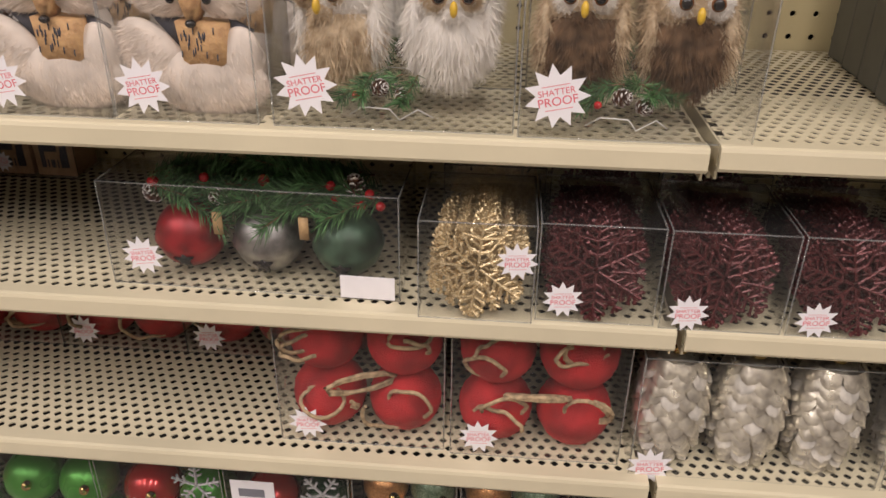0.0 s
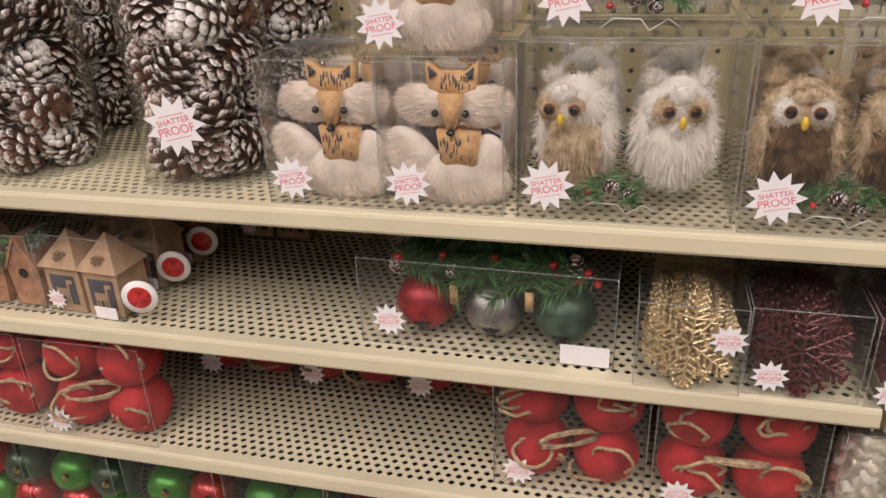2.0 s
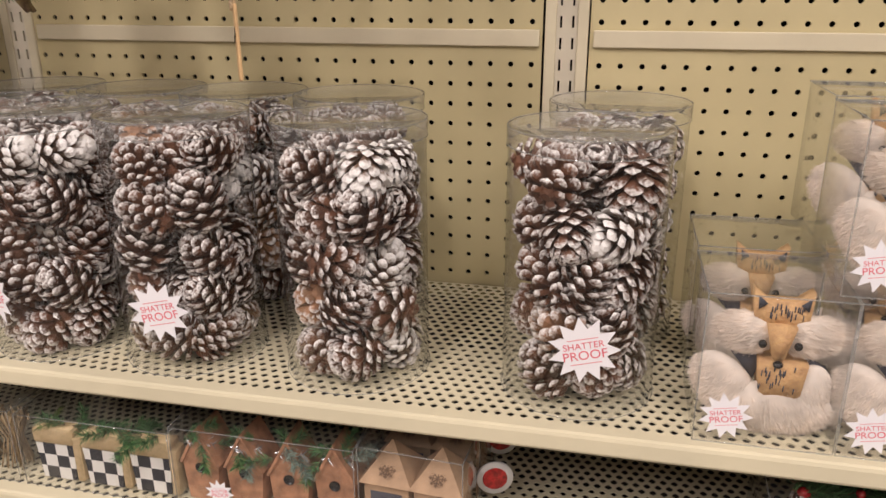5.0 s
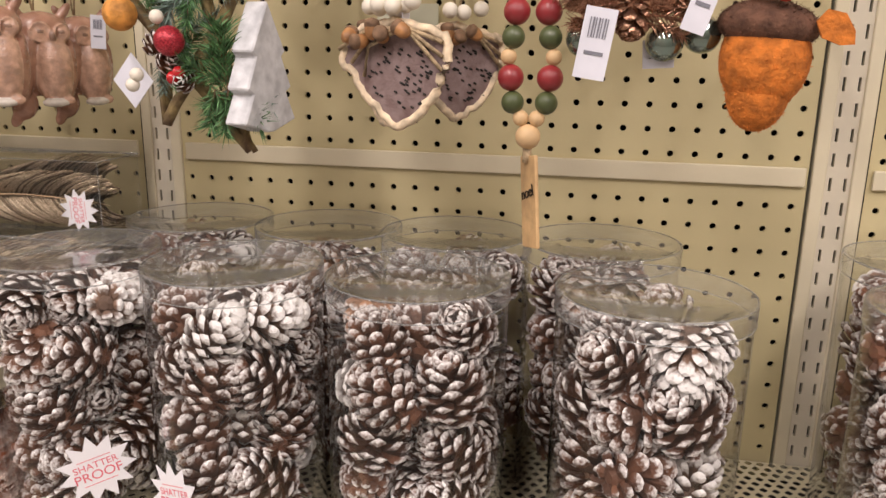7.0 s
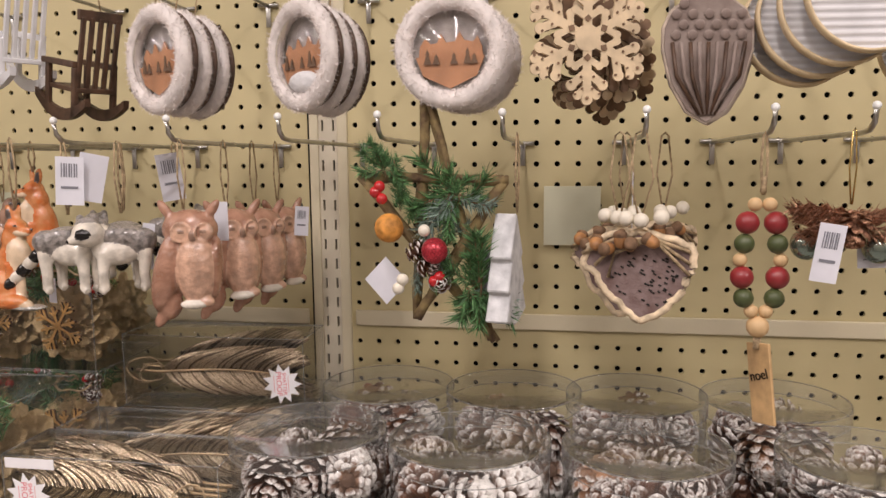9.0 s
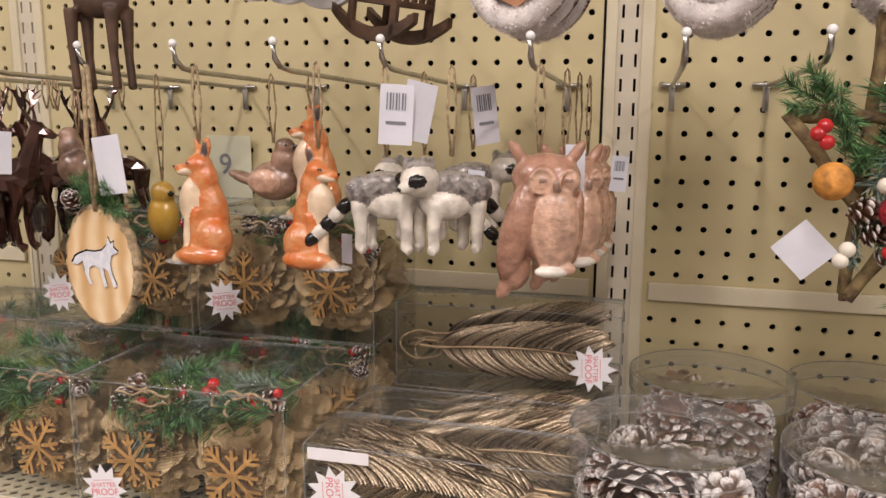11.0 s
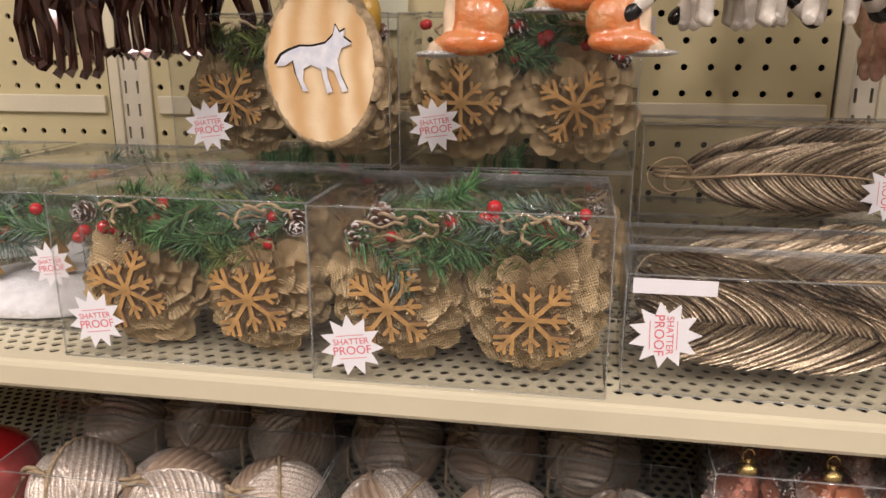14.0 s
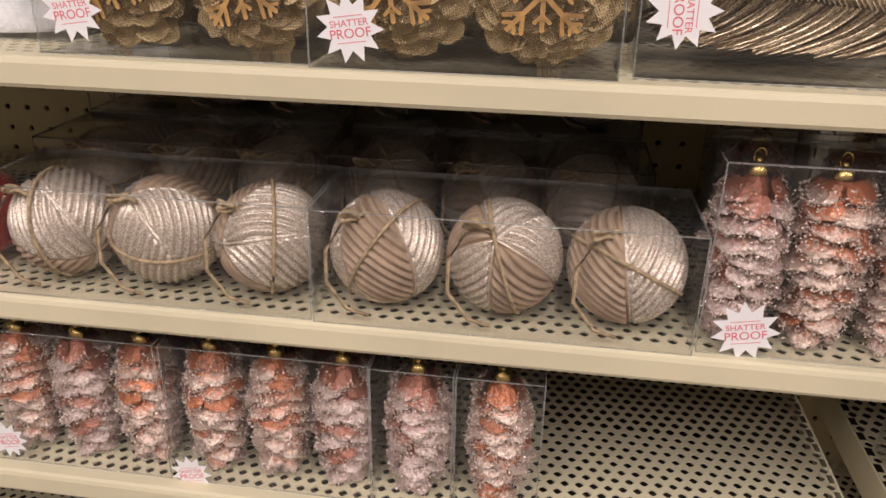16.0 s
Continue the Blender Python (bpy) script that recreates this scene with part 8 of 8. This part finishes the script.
for bx, bz in ((-0.032, -0.034), (0.024, -0.036), (0.050, -0.030)):
    part("iridescent_bell", ball_mesh("iridescent_bell", 0.0135, IRID, 20, 12) if bx < -0.03 else bpy.data.meshes["iridescent_bell"], None, o, m=at(bx, -0.006 + abs(bx) * 0.3, bz))
string(o, 0.060, 0.0008, 0.004, GOLD)
tag(o, -0.020, -0.026, -0.014, 8, 9, 0.022, 0.048)
tag(o, 0.020, 0.006, -0.034, -10, -4, 0.022, 0.020)

FELT = mat("orange_felt", (0.60, 0.18, 0.025), 0.95, var=0.18, scale=110, bump=0.8, bump_scale=320)
FELTB = mat("brown_felt", (0.13, 0.06, 0.035), 0.95, var=0.2, scale=110, bump=0.8, bump_scale=320)
o = hanging("felt_acorn", "orange felt acorn with a brown felt cap and leaves", "ornament", -0.666, 0.712, 1.664)
part("acorn_body", fur_mesh("acorn_body", [((0, 0, -0.046), (0.0300, 0.027, 0.036), 0, 2200, 0.0030, 0.2), ((-0.002, 0, -0.066), (0.0215, 0.021, 0.030), 0, 1400, 0.0030, 0.2), ((0, 0, -0.024), (0.0335, 0.029, 0.017), 1, 1700, 0.0034, 0.2, 6)], (FELT, FELTB), 3), None, o)
for bx, bz, rot in ((-0.012, 0.004, 70), (0.028, -0.010, -40), (-0.004, 0.006, 100)):
    part("felt_leaf", mesh_of(outline_prism([(0, -0.005), (0.010, -0.010), (0.022, -0.006), (0.028, 0.0), (0.022, 0.006), (0.010, 0.010), (0, 0.005)], 0.003), "felt_leaf", FELT, False), None, o, m=at(bx, -0.022 - 0.0035 * (rot > 80) - 0.002 * (rot < 0), bz - 0.008, 0, -rot, 0))
part("felt_berry", ball_mesh("felt_berry", 0.008, mat("red_felt", (0.60, 0.05, 0.02), 0.8, var=0.1), 16, 10), None, o, m=at(0.004, -0.026, -0.002))
for k in range(4):
    part("greenery", sprig(300 + k, 0.02, 70, 0.009, 0.1, (GREEN_LIGHT, GREEN_LIGHT)), None, o, m=at(0.016, -0.022, -0.004, 80 * k, -30, 20 * k - 30, 1.0))
string(o, 0.062, 0.0010, 0.008, mat("peach_cord", (0.66, 0.40, 0.26), 0.8))
tag(o, -0.036, -0.016, 0.020, 10, 18, 0.017, 0.052)
